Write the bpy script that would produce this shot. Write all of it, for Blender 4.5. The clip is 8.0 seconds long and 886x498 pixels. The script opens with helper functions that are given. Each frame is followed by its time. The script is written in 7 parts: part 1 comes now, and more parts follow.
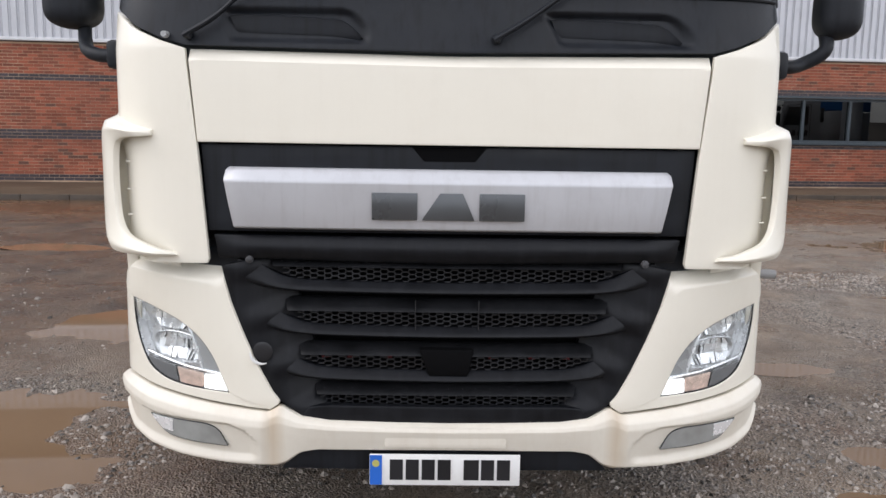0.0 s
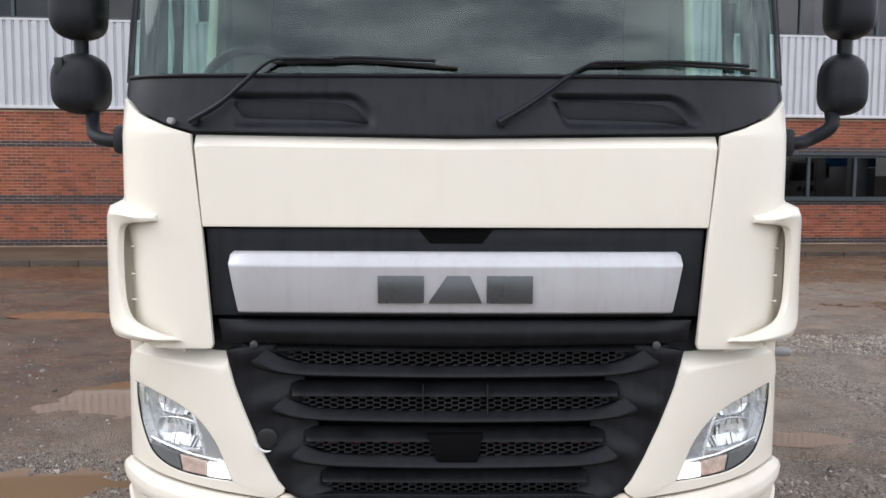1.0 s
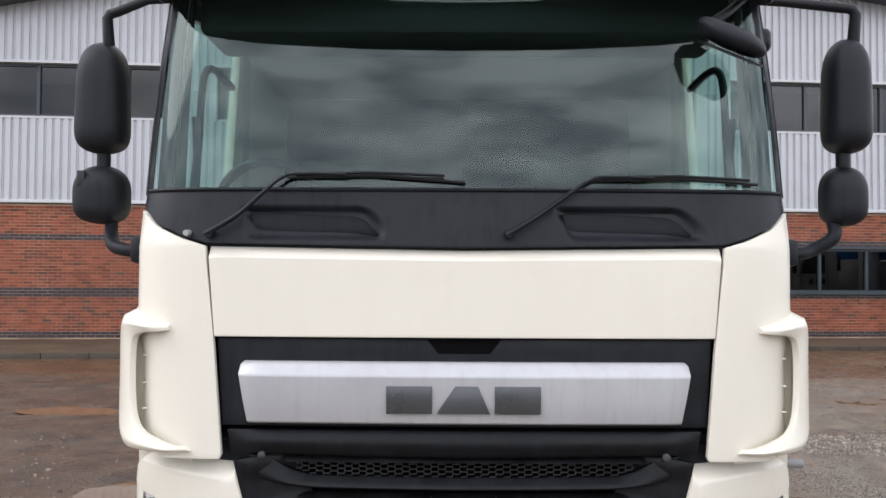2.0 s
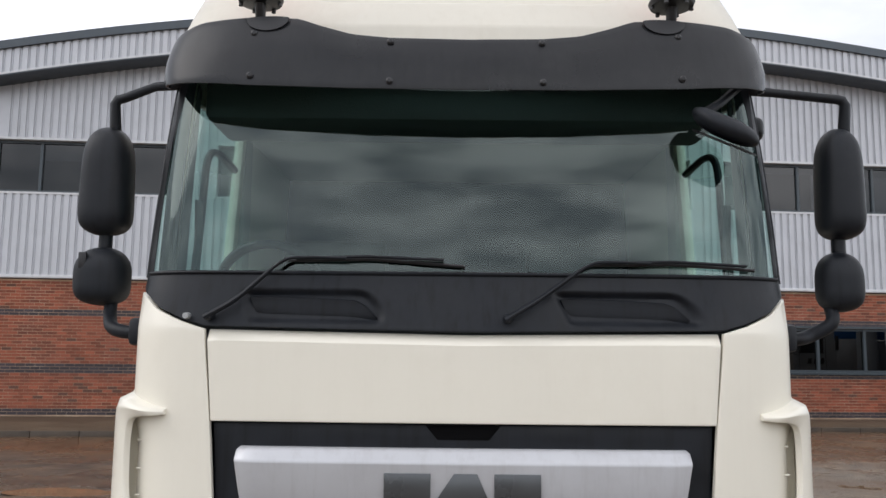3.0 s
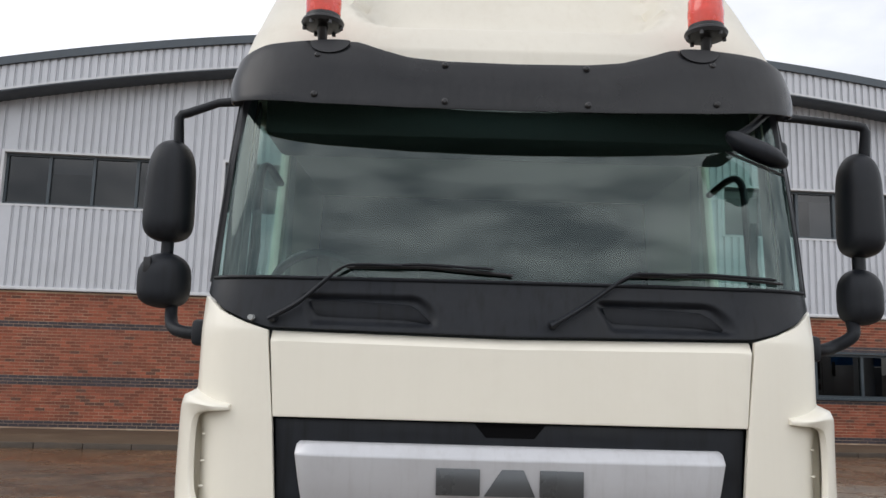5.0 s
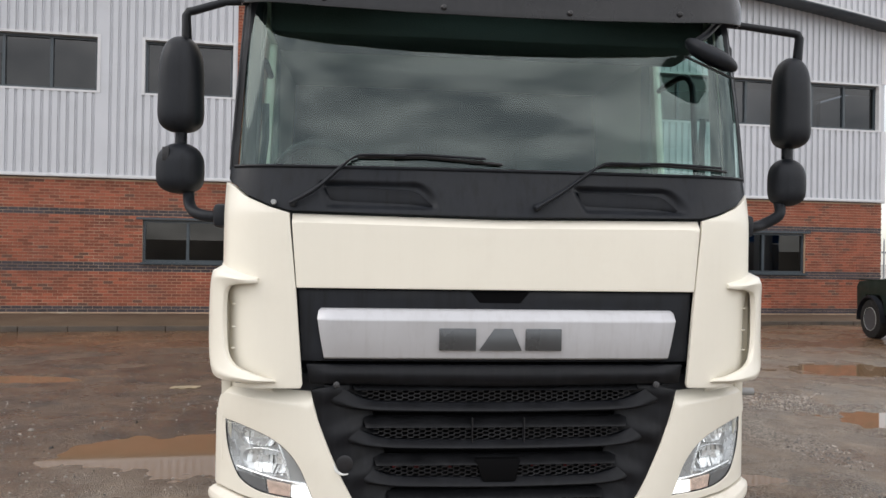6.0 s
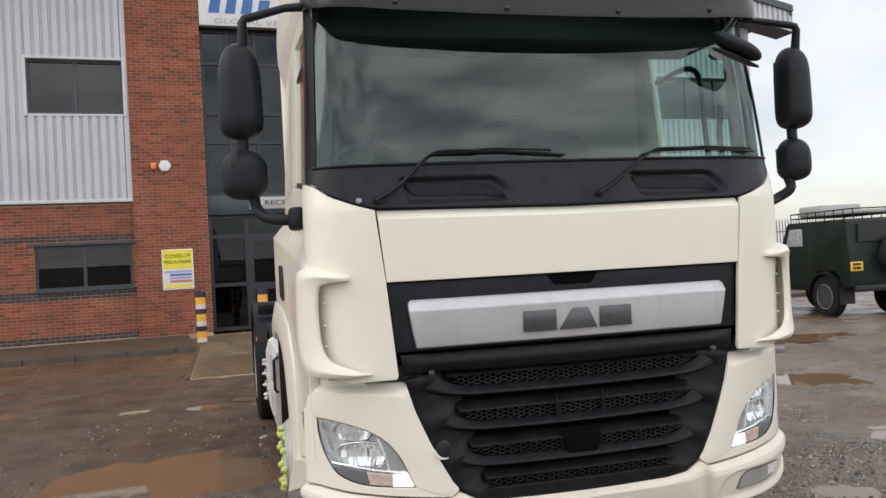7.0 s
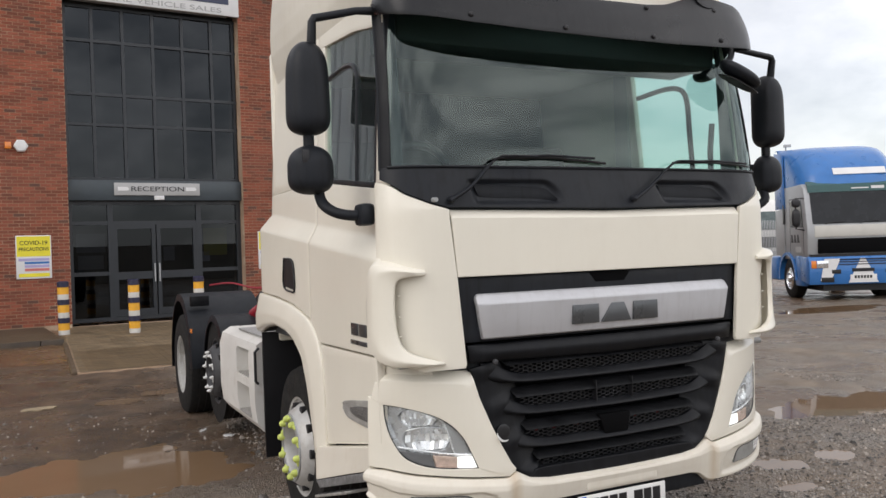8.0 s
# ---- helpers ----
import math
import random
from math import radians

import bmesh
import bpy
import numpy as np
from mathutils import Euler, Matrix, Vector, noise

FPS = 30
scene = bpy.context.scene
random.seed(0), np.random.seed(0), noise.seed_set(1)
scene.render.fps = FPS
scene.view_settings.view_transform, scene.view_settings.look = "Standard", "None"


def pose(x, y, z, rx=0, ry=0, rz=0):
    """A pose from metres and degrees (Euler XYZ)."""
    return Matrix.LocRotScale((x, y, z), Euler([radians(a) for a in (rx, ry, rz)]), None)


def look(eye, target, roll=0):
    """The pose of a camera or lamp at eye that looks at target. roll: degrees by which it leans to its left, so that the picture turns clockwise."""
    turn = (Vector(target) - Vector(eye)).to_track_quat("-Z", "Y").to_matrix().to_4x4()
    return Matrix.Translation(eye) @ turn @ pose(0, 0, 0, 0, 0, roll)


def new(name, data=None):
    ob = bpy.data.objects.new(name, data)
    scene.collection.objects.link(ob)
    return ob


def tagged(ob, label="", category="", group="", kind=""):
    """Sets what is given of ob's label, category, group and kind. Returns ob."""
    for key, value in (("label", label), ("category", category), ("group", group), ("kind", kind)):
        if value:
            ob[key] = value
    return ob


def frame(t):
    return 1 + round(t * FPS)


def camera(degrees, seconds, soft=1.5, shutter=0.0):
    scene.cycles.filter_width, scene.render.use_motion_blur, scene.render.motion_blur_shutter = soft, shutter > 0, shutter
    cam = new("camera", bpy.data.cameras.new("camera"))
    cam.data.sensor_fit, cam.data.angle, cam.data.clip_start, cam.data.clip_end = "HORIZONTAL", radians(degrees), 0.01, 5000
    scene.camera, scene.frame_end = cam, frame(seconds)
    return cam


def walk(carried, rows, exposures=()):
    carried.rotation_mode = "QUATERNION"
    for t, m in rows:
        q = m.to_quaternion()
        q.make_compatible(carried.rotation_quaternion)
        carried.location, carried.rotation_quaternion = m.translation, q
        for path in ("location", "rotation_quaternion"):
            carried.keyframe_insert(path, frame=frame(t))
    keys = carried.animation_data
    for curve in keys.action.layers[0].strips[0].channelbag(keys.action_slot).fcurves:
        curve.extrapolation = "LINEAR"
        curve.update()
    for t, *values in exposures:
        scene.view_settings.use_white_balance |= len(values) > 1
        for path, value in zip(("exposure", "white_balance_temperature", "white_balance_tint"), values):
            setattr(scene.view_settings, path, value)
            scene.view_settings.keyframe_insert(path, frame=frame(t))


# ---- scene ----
cam = camera(56.4, 8.0)
PATH = [
    (0, (-0.069, -2.755, 1.515), (-0.032, -0.777, 1.224), 0.9),
    (0.5, (-0.064, -2.717, 1.564), (-0.032, -0.731, 1.327), 0.8),
    (1, (-0.066, -2.711, 1.594), (-0.049, -0.718, 1.44), 0.2),
    (1.5, (-0.061, -2.737, 1.635), (-0.059, -0.737, 1.591), 0.0),
    (2, (-0.057, -2.75, 1.662), (-0.068, -0.751, 1.726), 0.3),
    (2.2, (-0.07, -2.749, 1.674), (-0.077, -0.751, 1.772), 0.6),
    (3.3, (-0.062, -2.771, 1.701), (-0.066, -0.792, 1.993), 0.6),
    (3.5, (-0.053, -2.776, 1.72), (-0.064, -0.8, 2.034), 0.7),
    (4, (-0.061, -2.801, 1.728), (-0.075, -0.839, 2.114), 1.4),
    (4.2, (-0.053, -2.809, 1.721), (-0.085, -0.85, 2.127), 1.7),
    (5.3, (-0.352, -3.058, 1.601), (-0.3, -1.069, 1.806), 1.0),
    (5.5, (-0.396, -3.158, 1.617), (-0.301, -1.164, 1.748), 0.5),
    (5.8, (-0.508, -3.319, 1.604), (-0.343, -1.326, 1.649), 0.6),
    (6, (-0.604, -3.367, 1.591), (-0.39, -1.379, 1.609), 0.9),
    (6.5, (-0.972, -3.441, 1.569), (-0.613, -1.473, 1.576), 1.0),
    (6.8, (-1.261, -3.376, 1.511), (-0.815, -1.427, 1.537), -1.0),
    (7, (-1.471, -3.373, 1.531), (-0.962, -1.439, 1.561), -3.1),
    (7.3, (-1.781, -3.294, 1.569), (-1.104, -1.413, 1.590), -3.4),
    (7.5, (-2.006, -3.3, 1.564), (-1.247, -1.449, 1.57), -2.7),
    (8, (-2.493, -3.253, 1.589), (-1.614, -1.457, 1.586), -1.9),
]
walk(cam, [(t, look(eye, target, roll)) for t, eye, target, roll in PATH],
     exposures=[(0, 0.18, 6320, 13), (1.0, 0.24, 6300, 13), (1.6, 0.28, 6300, 13), (2.2, 0.24, 6320, 13), (3.3, -0.18, 6400, 11), (4.2, -0.30, 6380, 11), (5.3, 0.0, 6500, 10), (6.0, 0.13, 6600, 11), (7.0, -0.02, 6600, 11), (8.0, -0.12, 6650, 12)])

# world: bright overcast with broken grey cloud
world = bpy.data.worlds.new("overcast")
scene.world = world
world.use_nodes = True
wn, wl = world.node_tree.nodes, world.node_tree.links
wn.clear()
SUN_ELEV, SUN_ROT = radians(38), radians(255)
sky = wn.new("ShaderNodeTexSky")
sky.sky_type, sky.sun_disc, sky.sun_elevation, sky.sun_rotation = "NISHITA", False, SUN_ELEV, SUN_ROT
bg_sky = wn.new("ShaderNodeBackground")
bg_sky.inputs["Strength"].default_value = 0.055
wl.new(sky.outputs[0], bg_sky.inputs["Color"])
wco = wn.new("ShaderNodeTexCoord")
wmap = wn.new("ShaderNodeMapping")
wmap.inputs["Scale"].default_value = (1.1, 1.0, 2.0)
wmap.inputs["Location"].default_value = (7.3, 2.2, 5.1)
wl.new(wco.outputs["Generated"], wmap.inputs[0])
cl = wn.new("ShaderNodeTexNoise")
cl.inputs["Scale"].default_value, cl.inputs["Detail"].default_value, cl.inputs["Roughness"].default_value = 4.6, 8.0, 0.56
wl.new(wmap.outputs[0], cl.inputs["Vector"])
cr = wn.new("ShaderNodeValToRGB")
cr.color_ramp.elements[0].position, cr.color_ramp.elements[0].color = 0.38, (0.40, 0.405, 0.415, 1)
cr.color_ramp.elements[1].position, cr.color_ramp.elements[1].color = 0.60, (0.99, 0.975, 0.965, 1)
wl.new(cl.outputs["Fac"], cr.inputs[0])
bg_cloud = wn.new("ShaderNodeBackground")
# the cloud is thinner and paler towards the far side of the yard
wdot = wn.new("ShaderNodeVectorMath")
wdot.operation = "DOT_PRODUCT"
wdot.inputs[1].default_value = (-0.25, 0.97, 0.0)
wl.new(wco.outputs["Generated"], wdot.inputs[0])
cloud_out = cr.outputs[0]
for lo, hi, amount, tone in ((-0.1, 0.5, 0.80, 0.385), (0.66, 0.97, 0.9, 0.70)):
    wthin, wmix = wn.new("ShaderNodeMapRange"), wn.new("ShaderNodeMix")
    wthin.inputs["From Min"].default_value, wthin.inputs["From Max"].default_value, wthin.inputs["To Max"].default_value = lo, hi, amount
    wl.new(wdot.outputs["Value"], wthin.inputs[0])
    wmix.data_type = "RGBA"
    wmix.inputs[7].default_value = (tone, tone * 0.985, tone * 0.965, 1)
    wl.new(wthin.outputs[0], wmix.inputs[0])
    wl.new(cloud_out, wmix.inputs[6])
    cloud_out = wmix.outputs[2]
bg_cloud.inputs["Strength"].default_value = 1.92
# greyer towards the horizon
wsep, wzen, wmul = wn.new("ShaderNodeSeparateXYZ"), wn.new("ShaderNodeValToRGB"), wn.new("ShaderNodeVectorMath")
wl.new(wco.outputs["Generated"], wsep.inputs[0])
ramp_w = wzen.color_ramp
ramp_w.elements[0].position, ramp_w.elements[0].color = 0.04, (0.70, 0.70, 0.70, 1)
ramp_w.elements[1].position, ramp_w.elements[1].color = 1.0, (0.88, 0.88, 0.88, 1)
for at, v in ((0.16, 0.76), (0.36, 1.0), (0.65, 0.98)):
    ramp_w.elements.new(at).color = (v, v, v, 1)
wl.new(wsep.outputs["Z"], wzen.inputs[0])
wmul.operation = "SCALE"
wl.new(cloud_out, wmul.inputs[0])
wl.new(wzen.outputs[0], wmul.inputs["Scale"])
# and brighter behind the camera, towards the open side of the yard
wside, wmul_side, wopen = wn.new("ShaderNodeMapRange"), wn.new("ShaderNodeVectorMath"), wn.new("ShaderNodeVectorMath")
wside.interpolation_type = "SMOOTHSTEP"
for key, v in (("From Min", 0.60), ("From Max", 0.98), ("To Min", 0.95), ("To Max", 1.30)):
    wside.inputs[key].default_value = v
wopen.operation = "DOT_PRODUCT"
wopen.inputs[1].default_value = (0.6, -0.8, 0.0)
wl.new(wco.outputs["Generated"], wopen.inputs[0])
wl.new(wopen.outputs["Value"], wside.inputs[0])
wmul_side.operation = "SCALE"
wl.new(wmul.outputs[0], wmul_side.inputs[0])
wl.new(wside.outputs[0], wmul_side.inputs["Scale"])
wl.new(wmul_side.outputs[0], bg_cloud.inputs["Color"])
wadd = wn.new("ShaderNodeAddShader")
wl.new(bg_sky.outputs[0], wadd.inputs[0])
wl.new(bg_cloud.outputs[0], wadd.inputs[1])
wo = wn.new("ShaderNodeOutputWorld")
wl.new(wadd.outputs[0], wo.inputs[0])

sun_data = bpy.data.lights.new("sun", "SUN")
sun_data.energy, sun_data.angle, sun_data.color = 0.7, radians(40), (1.0, 0.97, 0.93)
sun = new("sun", sun_data)
sun.matrix_world = pose(0, 0, 30, 90 - 38, 0, -75)


# ---- materials ----
def nodes_of(name):
    m = bpy.data.materials.new(name)
    m.use_nodes = True
    return m, m.node_tree.nodes, m.node_tree.links, m.node_tree.nodes["Principled BSDF"]


def paint(name, col, rough=0.5, metal=0.0, var=0.08, scale=4.0, grain=0.0, gscale=120.0, coat=0.0, rvar=0.12, dirt=None, dirt_amt=0.0, spec=0.5, island=0.0, rand=0.0, odd=None, odd_share=0.12, streak=None, streak_amt=0.0, stain=None):
    """A surface with blotches at one scale and grain at another."""
    m, n, l, b = nodes_of(name)
    co = n.new("ShaderNodeTexCoord")
    big = n.new("ShaderNodeTexNoise")
    big.inputs["Scale"].default_value, big.inputs["Detail"].default_value = scale, 6.0
    l.new(co.outputs["Object"], big.inputs["Vector"])
    fine = n.new("ShaderNodeTexNoise")
    fine.inputs["Scale"].default_value, fine.inputs["Detail"].default_value = gscale, 3.0
    l.new(co.outputs["Object"], fine.inputs["Vector"])
    ramp = n.new("ShaderNodeValToRGB")
    lo, hi = [max(0.0, c * (1 - var)) for c in col], [min(1.0, c * (1 + var)) for c in col]
    ramp.color_ramp.elements[0].position, ramp.color_ramp.elements[0].color = 0.3, (*lo, 1)
    ramp.color_ramp.elements[1].position, ramp.color_ramp.elements[1].color = 0.7, (*hi, 1)
    l.new(big.outputs["Fac"], ramp.inputs[0])
    out = ramp.outputs[0]
    if dirt:
        spots = n.new("ShaderNodeTexNoise")
        spots.inputs["Scale"].default_value, spots.inputs["Detail"].default_value, spots.inputs["Roughness"].default_value = scale * 2.3, 8.0, 0.7
        l.new(co.outputs["Object"], spots.inputs["Vector"])
        rr = n.new("ShaderNodeMapRange")
        rr.inputs["From Min"].default_value, rr.inputs["From Max"].default_value = 0.5, 0.75
        rr.inputs["To Max"].default_value = dirt_amt
        l.new(spots.outputs["Fac"], rr.inputs[0])
        mx = n.new("ShaderNodeMix")
        mx.data_type = "RGBA"
        mx.inputs[7].default_value = (*dirt, 1)
        l.new(rr.outputs[0], mx.inputs[0])
        l.new(out, mx.inputs[6])
        out = mx.outputs[2]
    if streak:
        mp = n.new("ShaderNodeMapping")
        mp.inputs["Scale"].default_value = (34.0, 34.0, 1.6)
        l.new(co.outputs["Object"], mp.inputs[0])
        st = n.new("ShaderNodeTexNoise")
        st.inputs["Scale"].default_value, st.inputs["Detail"].default_value, st.inputs["Roughness"].default_value = 1.0, 4.0, 0.6
        l.new(mp.outputs[0], st.inputs["Vector"])
        sr = n.new("ShaderNodeMapRange")
        sr.inputs["From Min"].default_value, sr.inputs["From Max"].default_value, sr.inputs["To Max"].default_value = 0.50, 0.72, streak_amt
        l.new(st.outputs["Fac"], sr.inputs[0])
        sm = n.new("ShaderNodeMix")
        sm.data_type = "RGBA"
        sm.inputs[7].default_value = (*streak, 1)
        l.new(sr.outputs[0], sm.inputs[0])
        l.new(out, sm.inputs[6])
        out = sm.outputs[2]
    if stain:
        # a run of rusty water below each seam, at +-stain in x
        sep = n.new("ShaderNodeSeparateXYZ")
        l.new(co.outputs["Object"], sep.inputs[0])
        ab, sb, ml = [n.new("ShaderNodeMath") for _ in range(3)]
        ab.operation, sb.operation, ml.operation = "ABSOLUTE", "SUBTRACT", "MULTIPLY"
        l.new(sep.outputs["X"], ab.inputs[0])
        l.new(ab.outputs[0], sb.inputs[0])
        sb.inputs[1].default_value = stain
        ws_ = n.new("ShaderNodeMapRange")
        sq = n.new("ShaderNodeMath")
        sq.operation = "ABSOLUTE"
        l.new(sb.outputs[0], sq.inputs[0])
        ws_.inputs["From Min"].default_value, ws_.inputs["From Max"].default_value, ws_.inputs["To Min"].default_value, ws_.inputs["To Max"].default_value = 0.0, 0.045, 0.9, 0.0
        l.new(sq.outputs[0], ws_.inputs[0])
        l.new(ws_.outputs[0], ml.inputs[0])
        l.new(big.outputs["Fac"], ml.inputs[1])
        tm = n.new("ShaderNodeMix")
        tm.data_type = "RGBA"
        tm.inputs[7].default_value = (0.42, 0.27, 0.12, 1)
        l.new(ml.outputs[0], tm.inputs[0])
        l.new(out, tm.inputs[6])
        out = tm.outputs[2]
    if island or rand:
        if rand:
            src = n.new("ShaderNodeObjectInfo").outputs["Random"]
        else:
            src = n.new("ShaderNodeNewGeometry").outputs["Random Per Island"]
        hv = n.new("ShaderNodeHueSaturation")
        vr = n.new("ShaderNodeMapRange")
        vr.inputs["To Min"].default_value, vr.inputs["To Max"].default_value = 1 - (island or rand), 1 + (island or rand)
        l.new(src, vr.inputs[0])
        l.new(vr.outputs[0], hv.inputs["Value"])
        l.new(out, hv.inputs["Color"])
        out = hv.outputs[0]
        if odd:
            ls = n.new("ShaderNodeMath")
            ls.operation, ls.inputs[1].default_value = "LESS_THAN", odd_share
            frac = n.new("ShaderNodeMath")
            frac.operation = "FRACT"
            mul = n.new("ShaderNodeMath")
            mul.operation, mul.inputs[1].default_value = "MULTIPLY", 17.3
            l.new(src, mul.inputs[0])
            l.new(mul.outputs[0], frac.inputs[0])
            l.new(frac.outputs[0], ls.inputs[0])
            om = n.new("ShaderNodeMix")
            om.data_type = "RGBA"
            om.inputs[7].default_value = (*odd, 1)
            l.new(ls.outputs[0], om.inputs[0])
            l.new(out, om.inputs[6])
            out = om.outputs[2]
    l.new(out, b.inputs["Base Color"])
    rm = n.new("ShaderNodeMapRange")
    rm.inputs["From Min"].default_value, rm.inputs["From Max"].default_value = 0.3, 0.7
    rm.inputs["To Min"].default_value, rm.inputs["To Max"].default_value = max(0.02, rough - rvar), min(1.0, rough + rvar)
    l.new(big.outputs["Fac"], rm.inputs[0])
    l.new(rm.outputs[0], b.inputs["Roughness"])
    b.inputs["Metallic"].default_value = metal
    b.inputs["Coat Weight"].default_value = coat
    b.inputs["Coat Roughness"].default_value = 0.08
    b.inputs["Specular IOR Level"].default_value = spec
    if grain:
        bump = n.new("ShaderNodeBump")
        bump.inputs["Strength"].default_value, bump.inputs["Distance"].default_value = grain, 0.01
        l.new(fine.outputs["Fac"], bump.inputs["Height"])
        l.new(bump.outputs[0], b.inputs["Normal"])
    return m


def pane_glass(name, tint, rough=0.0, f0=0.045, sheen=(1.0, 1.0, 1.0)):
    """Clear or tinted pane: more mirror-like at a grazing angle."""
    m, n, l, b = nodes_of(name)
    n.remove(b)
    tr, gl, mix, lw = n.new("ShaderNodeBsdfTransparent"), n.new("ShaderNodeBsdfGlossy"), n.new("ShaderNodeMixShader"), n.new("ShaderNodeLayerWeight")
    tr.inputs[0].default_value = (*tint, 1)
    gl.inputs["Roughness"].default_value = rough
    gl.inputs["Color"].default_value = (*sheen, 1)
    lw.inputs["Blend"].default_value = 0.5
    pw, sc = n.new("ShaderNodeMath"), n.new("ShaderNodeMath")
    pw.operation, pw.inputs[1].default_value = "POWER", 5.0
    sc.operation, sc.inputs[1].default_value, sc.inputs[2].default_value = "MULTIPLY_ADD", 1 - f0, f0
    l.new(lw.outputs["Facing"], pw.inputs[0])
    l.new(pw.outputs[0], sc.inputs[0])
    l.new(sc.outputs[0], mix.inputs[0])
    l.new(tr.outputs[0], mix.inputs[1])
    l.new(gl.outputs[0], mix.inputs[2])
    l.new(mix.outputs[0], n["Material Output"].inputs[0])
    return m


CREAM = paint("cream_paint", (0.81, 0.77, 0.665), 0.36, var=0.025, scale=1.5, coat=0.35, rvar=0.08, dirt=(0.55, 0.47, 0.36), dirt_amt=0.10, grain=0.02, gscale=400, streak=(0.68, 0.63, 0.53), streak_amt=0.07)
# roof cream darkened in the colour against too strong light from above, plus dirt
CREAM_ROOF = paint("dulled_roof_cream", (0.66, 0.625, 0.54), 0.45, var=0.05, scale=1.5, dirt=(0.48, 0.41, 0.30), dirt_amt=0.25, grain=0.02, gscale=400, streak=(0.54, 0.49, 0.40), streak_amt=0.15)
CREAM_DIRTY = paint("cream_bumper_paint", (0.73, 0.685, 0.59), 0.42, var=0.03, scale=2.0, coat=0.2, dirt=(0.45, 0.36, 0.26), dirt_amt=0.25, grain=0.03, gscale=300, streak=(0.60, 0.52, 0.40), streak_amt=0.16, stain=0.592)
BLACK = paint("black_plastic", (0.0105, 0.0125, 0.0165), 0.46, var=0.25, scale=5, grain=0.10, gscale=500, rvar=0.15, dirt=(0.034, 0.037, 0.042), dirt_amt=0.15, spec=0.27, streak=(0.004, 0.004, 0.005), streak_amt=0.7)
BLACK_SAT = paint("black_moulding", (0.0055, 0.0062, 0.0082), 0.44, var=0.3, scale=9, grain=0.05, gscale=500, dirt=(0.002, 0.002, 0.0025), dirt_amt=0.8, spec=0.24, streak=(0.016, 0.017, 0.020), streak_amt=0.4)
VISOR = paint("dark_acrylic", (0.008, 0.0085, 0.0105), 0.32, var=0.2, scale=3, coat=0.05, dirt=(0.035, 0.035, 0.036), dirt_amt=0.25, spec=0.34, streak=(0.003, 0.003, 0.004), streak_amt=0.5)
SILVER = paint("silver_paint", (0.54, 0.545, 0.565), 0.42, metal=0.35, var=0.05, scale=2, dirt=(0.32, 0.31, 0.31), dirt_amt=0.22, streak=(0.38, 0.37, 0.37), streak_amt=0.28)
BADGE = paint("badge_grey", (0.10, 0.105, 0.11), 0.3, metal=0.6, var=0.1)
RUBBER = paint("tyre_rubber", (0.013, 0.013, 0.013), 0.8, spec=0.25, var=0.3, scale=12, grain=0.3, gscale=160, dirt=(0.075, 0.062, 0.048), dirt_amt=0.45)
STEEL = paint("painted_steel_rim", (0.50, 0.495, 0.475), 0.45, metal=0.2, var=0.1, scale=8, dirt=(0.25, 0.19, 0.13), dirt_amt=0.5)
DARKSTEEL = paint("chassis_steel", (0.045, 0.045, 0.048), 0.6, var=0.3, scale=8, grain=0.2)
CHROME = paint("reflector_chrome", (0.85, 0.86, 0.88), 0.12, metal=1.0, var=0.04, rvar=0.06)
LENS = pane_glass("clear_lens", (0.97, 0.98, 0.98), 0.02, 0.03)
SCREEN = pane_glass("green_tinted_glass", (0.54, 0.73, 0.68), 0.0, 0.063, (0.87, 1.0, 0.97))
SIDEGLASS = pane_glass("tinted_side_glass", (0.84, 0.93, 0.91), 0.0, 0.034)
AMBER = paint("amber_lens", (0.75, 0.22, 0.03), 0.2, var=0.1, coat=0.5)
BEACON_RED = paint("red_beacon_lens", (0.72, 0.045, 0.02), 0.22, var=0.15, scale=20, coat=0.6)
LIME = paint("lime_plastic", (0.60, 0.68, 0.17), 0.45, var=0.1, scale=20)
WHITEPL = paint("white_plastic", (0.78, 0.78, 0.76), 0.45, var=0.05)
PLATE_W = paint("plate_white", (0.82, 0.82, 0.80), 0.35, var=0.03, dirt=(0.5, 0.46, 0.4), dirt_amt=0.25)
PLATE_B = paint("plate_blue", (0.02, 0.13, 0.55), 0.35, var=0.05)
PLATE_Y = paint("plate_yellow", (0.75, 0.50, 0.03), 0.4, var=0.05)
INK = paint("black_ink", (0.012, 0.012, 0.014), 0.45, var=0.1)
TRIM = paint("cab_trim_grey", (0.075, 0.08, 0.085), 0.75, var=0.15, scale=6, grain=0.2)
CABIN = paint("dark_cabin_cloth", (0.022, 0.024, 0.025), 0.9, var=0.2, scale=6, spec=0.1)
CABIN_WALL = paint("grey_seat_cloth", (0.042, 0.046, 0.046), 0.9, var=0.25, scale=4, spec=0.1)
TRIM_L = paint("cab_trim_light", (0.42, 0.43, 0.41), 0.8, var=0.08, scale=4)
RED = paint("red_paint", (0.30, 0.015, 0.03), 0.4, var=0.1)
BRICK = paint("red_brick", (0.245, 0.072, 0.040), 0.85, var=0.18, scale=1.2, grain=0.4, gscale=70, island=0.34, dirt=(0.13, 0.05, 0.035), dirt_amt=0.45, odd=(0.115, 0.052, 0.036), odd_share=0.055)
BRICK_ONE = paint("red_brick_single", (0.245, 0.072, 0.040), 0.85, var=0.18, scale=1.2, grain=0.4, gscale=70, rand=0.34, dirt=(0.13, 0.05, 0.035), dirt_amt=0.45, odd=(0.115, 0.052, 0.036), odd_share=0.055)
BRICK_BLUE = paint("blue_black_brick", (0.045, 0.035, 0.04), 0.7, var=0.2, scale=3, grain=0.4, gscale=70, island=0.3)
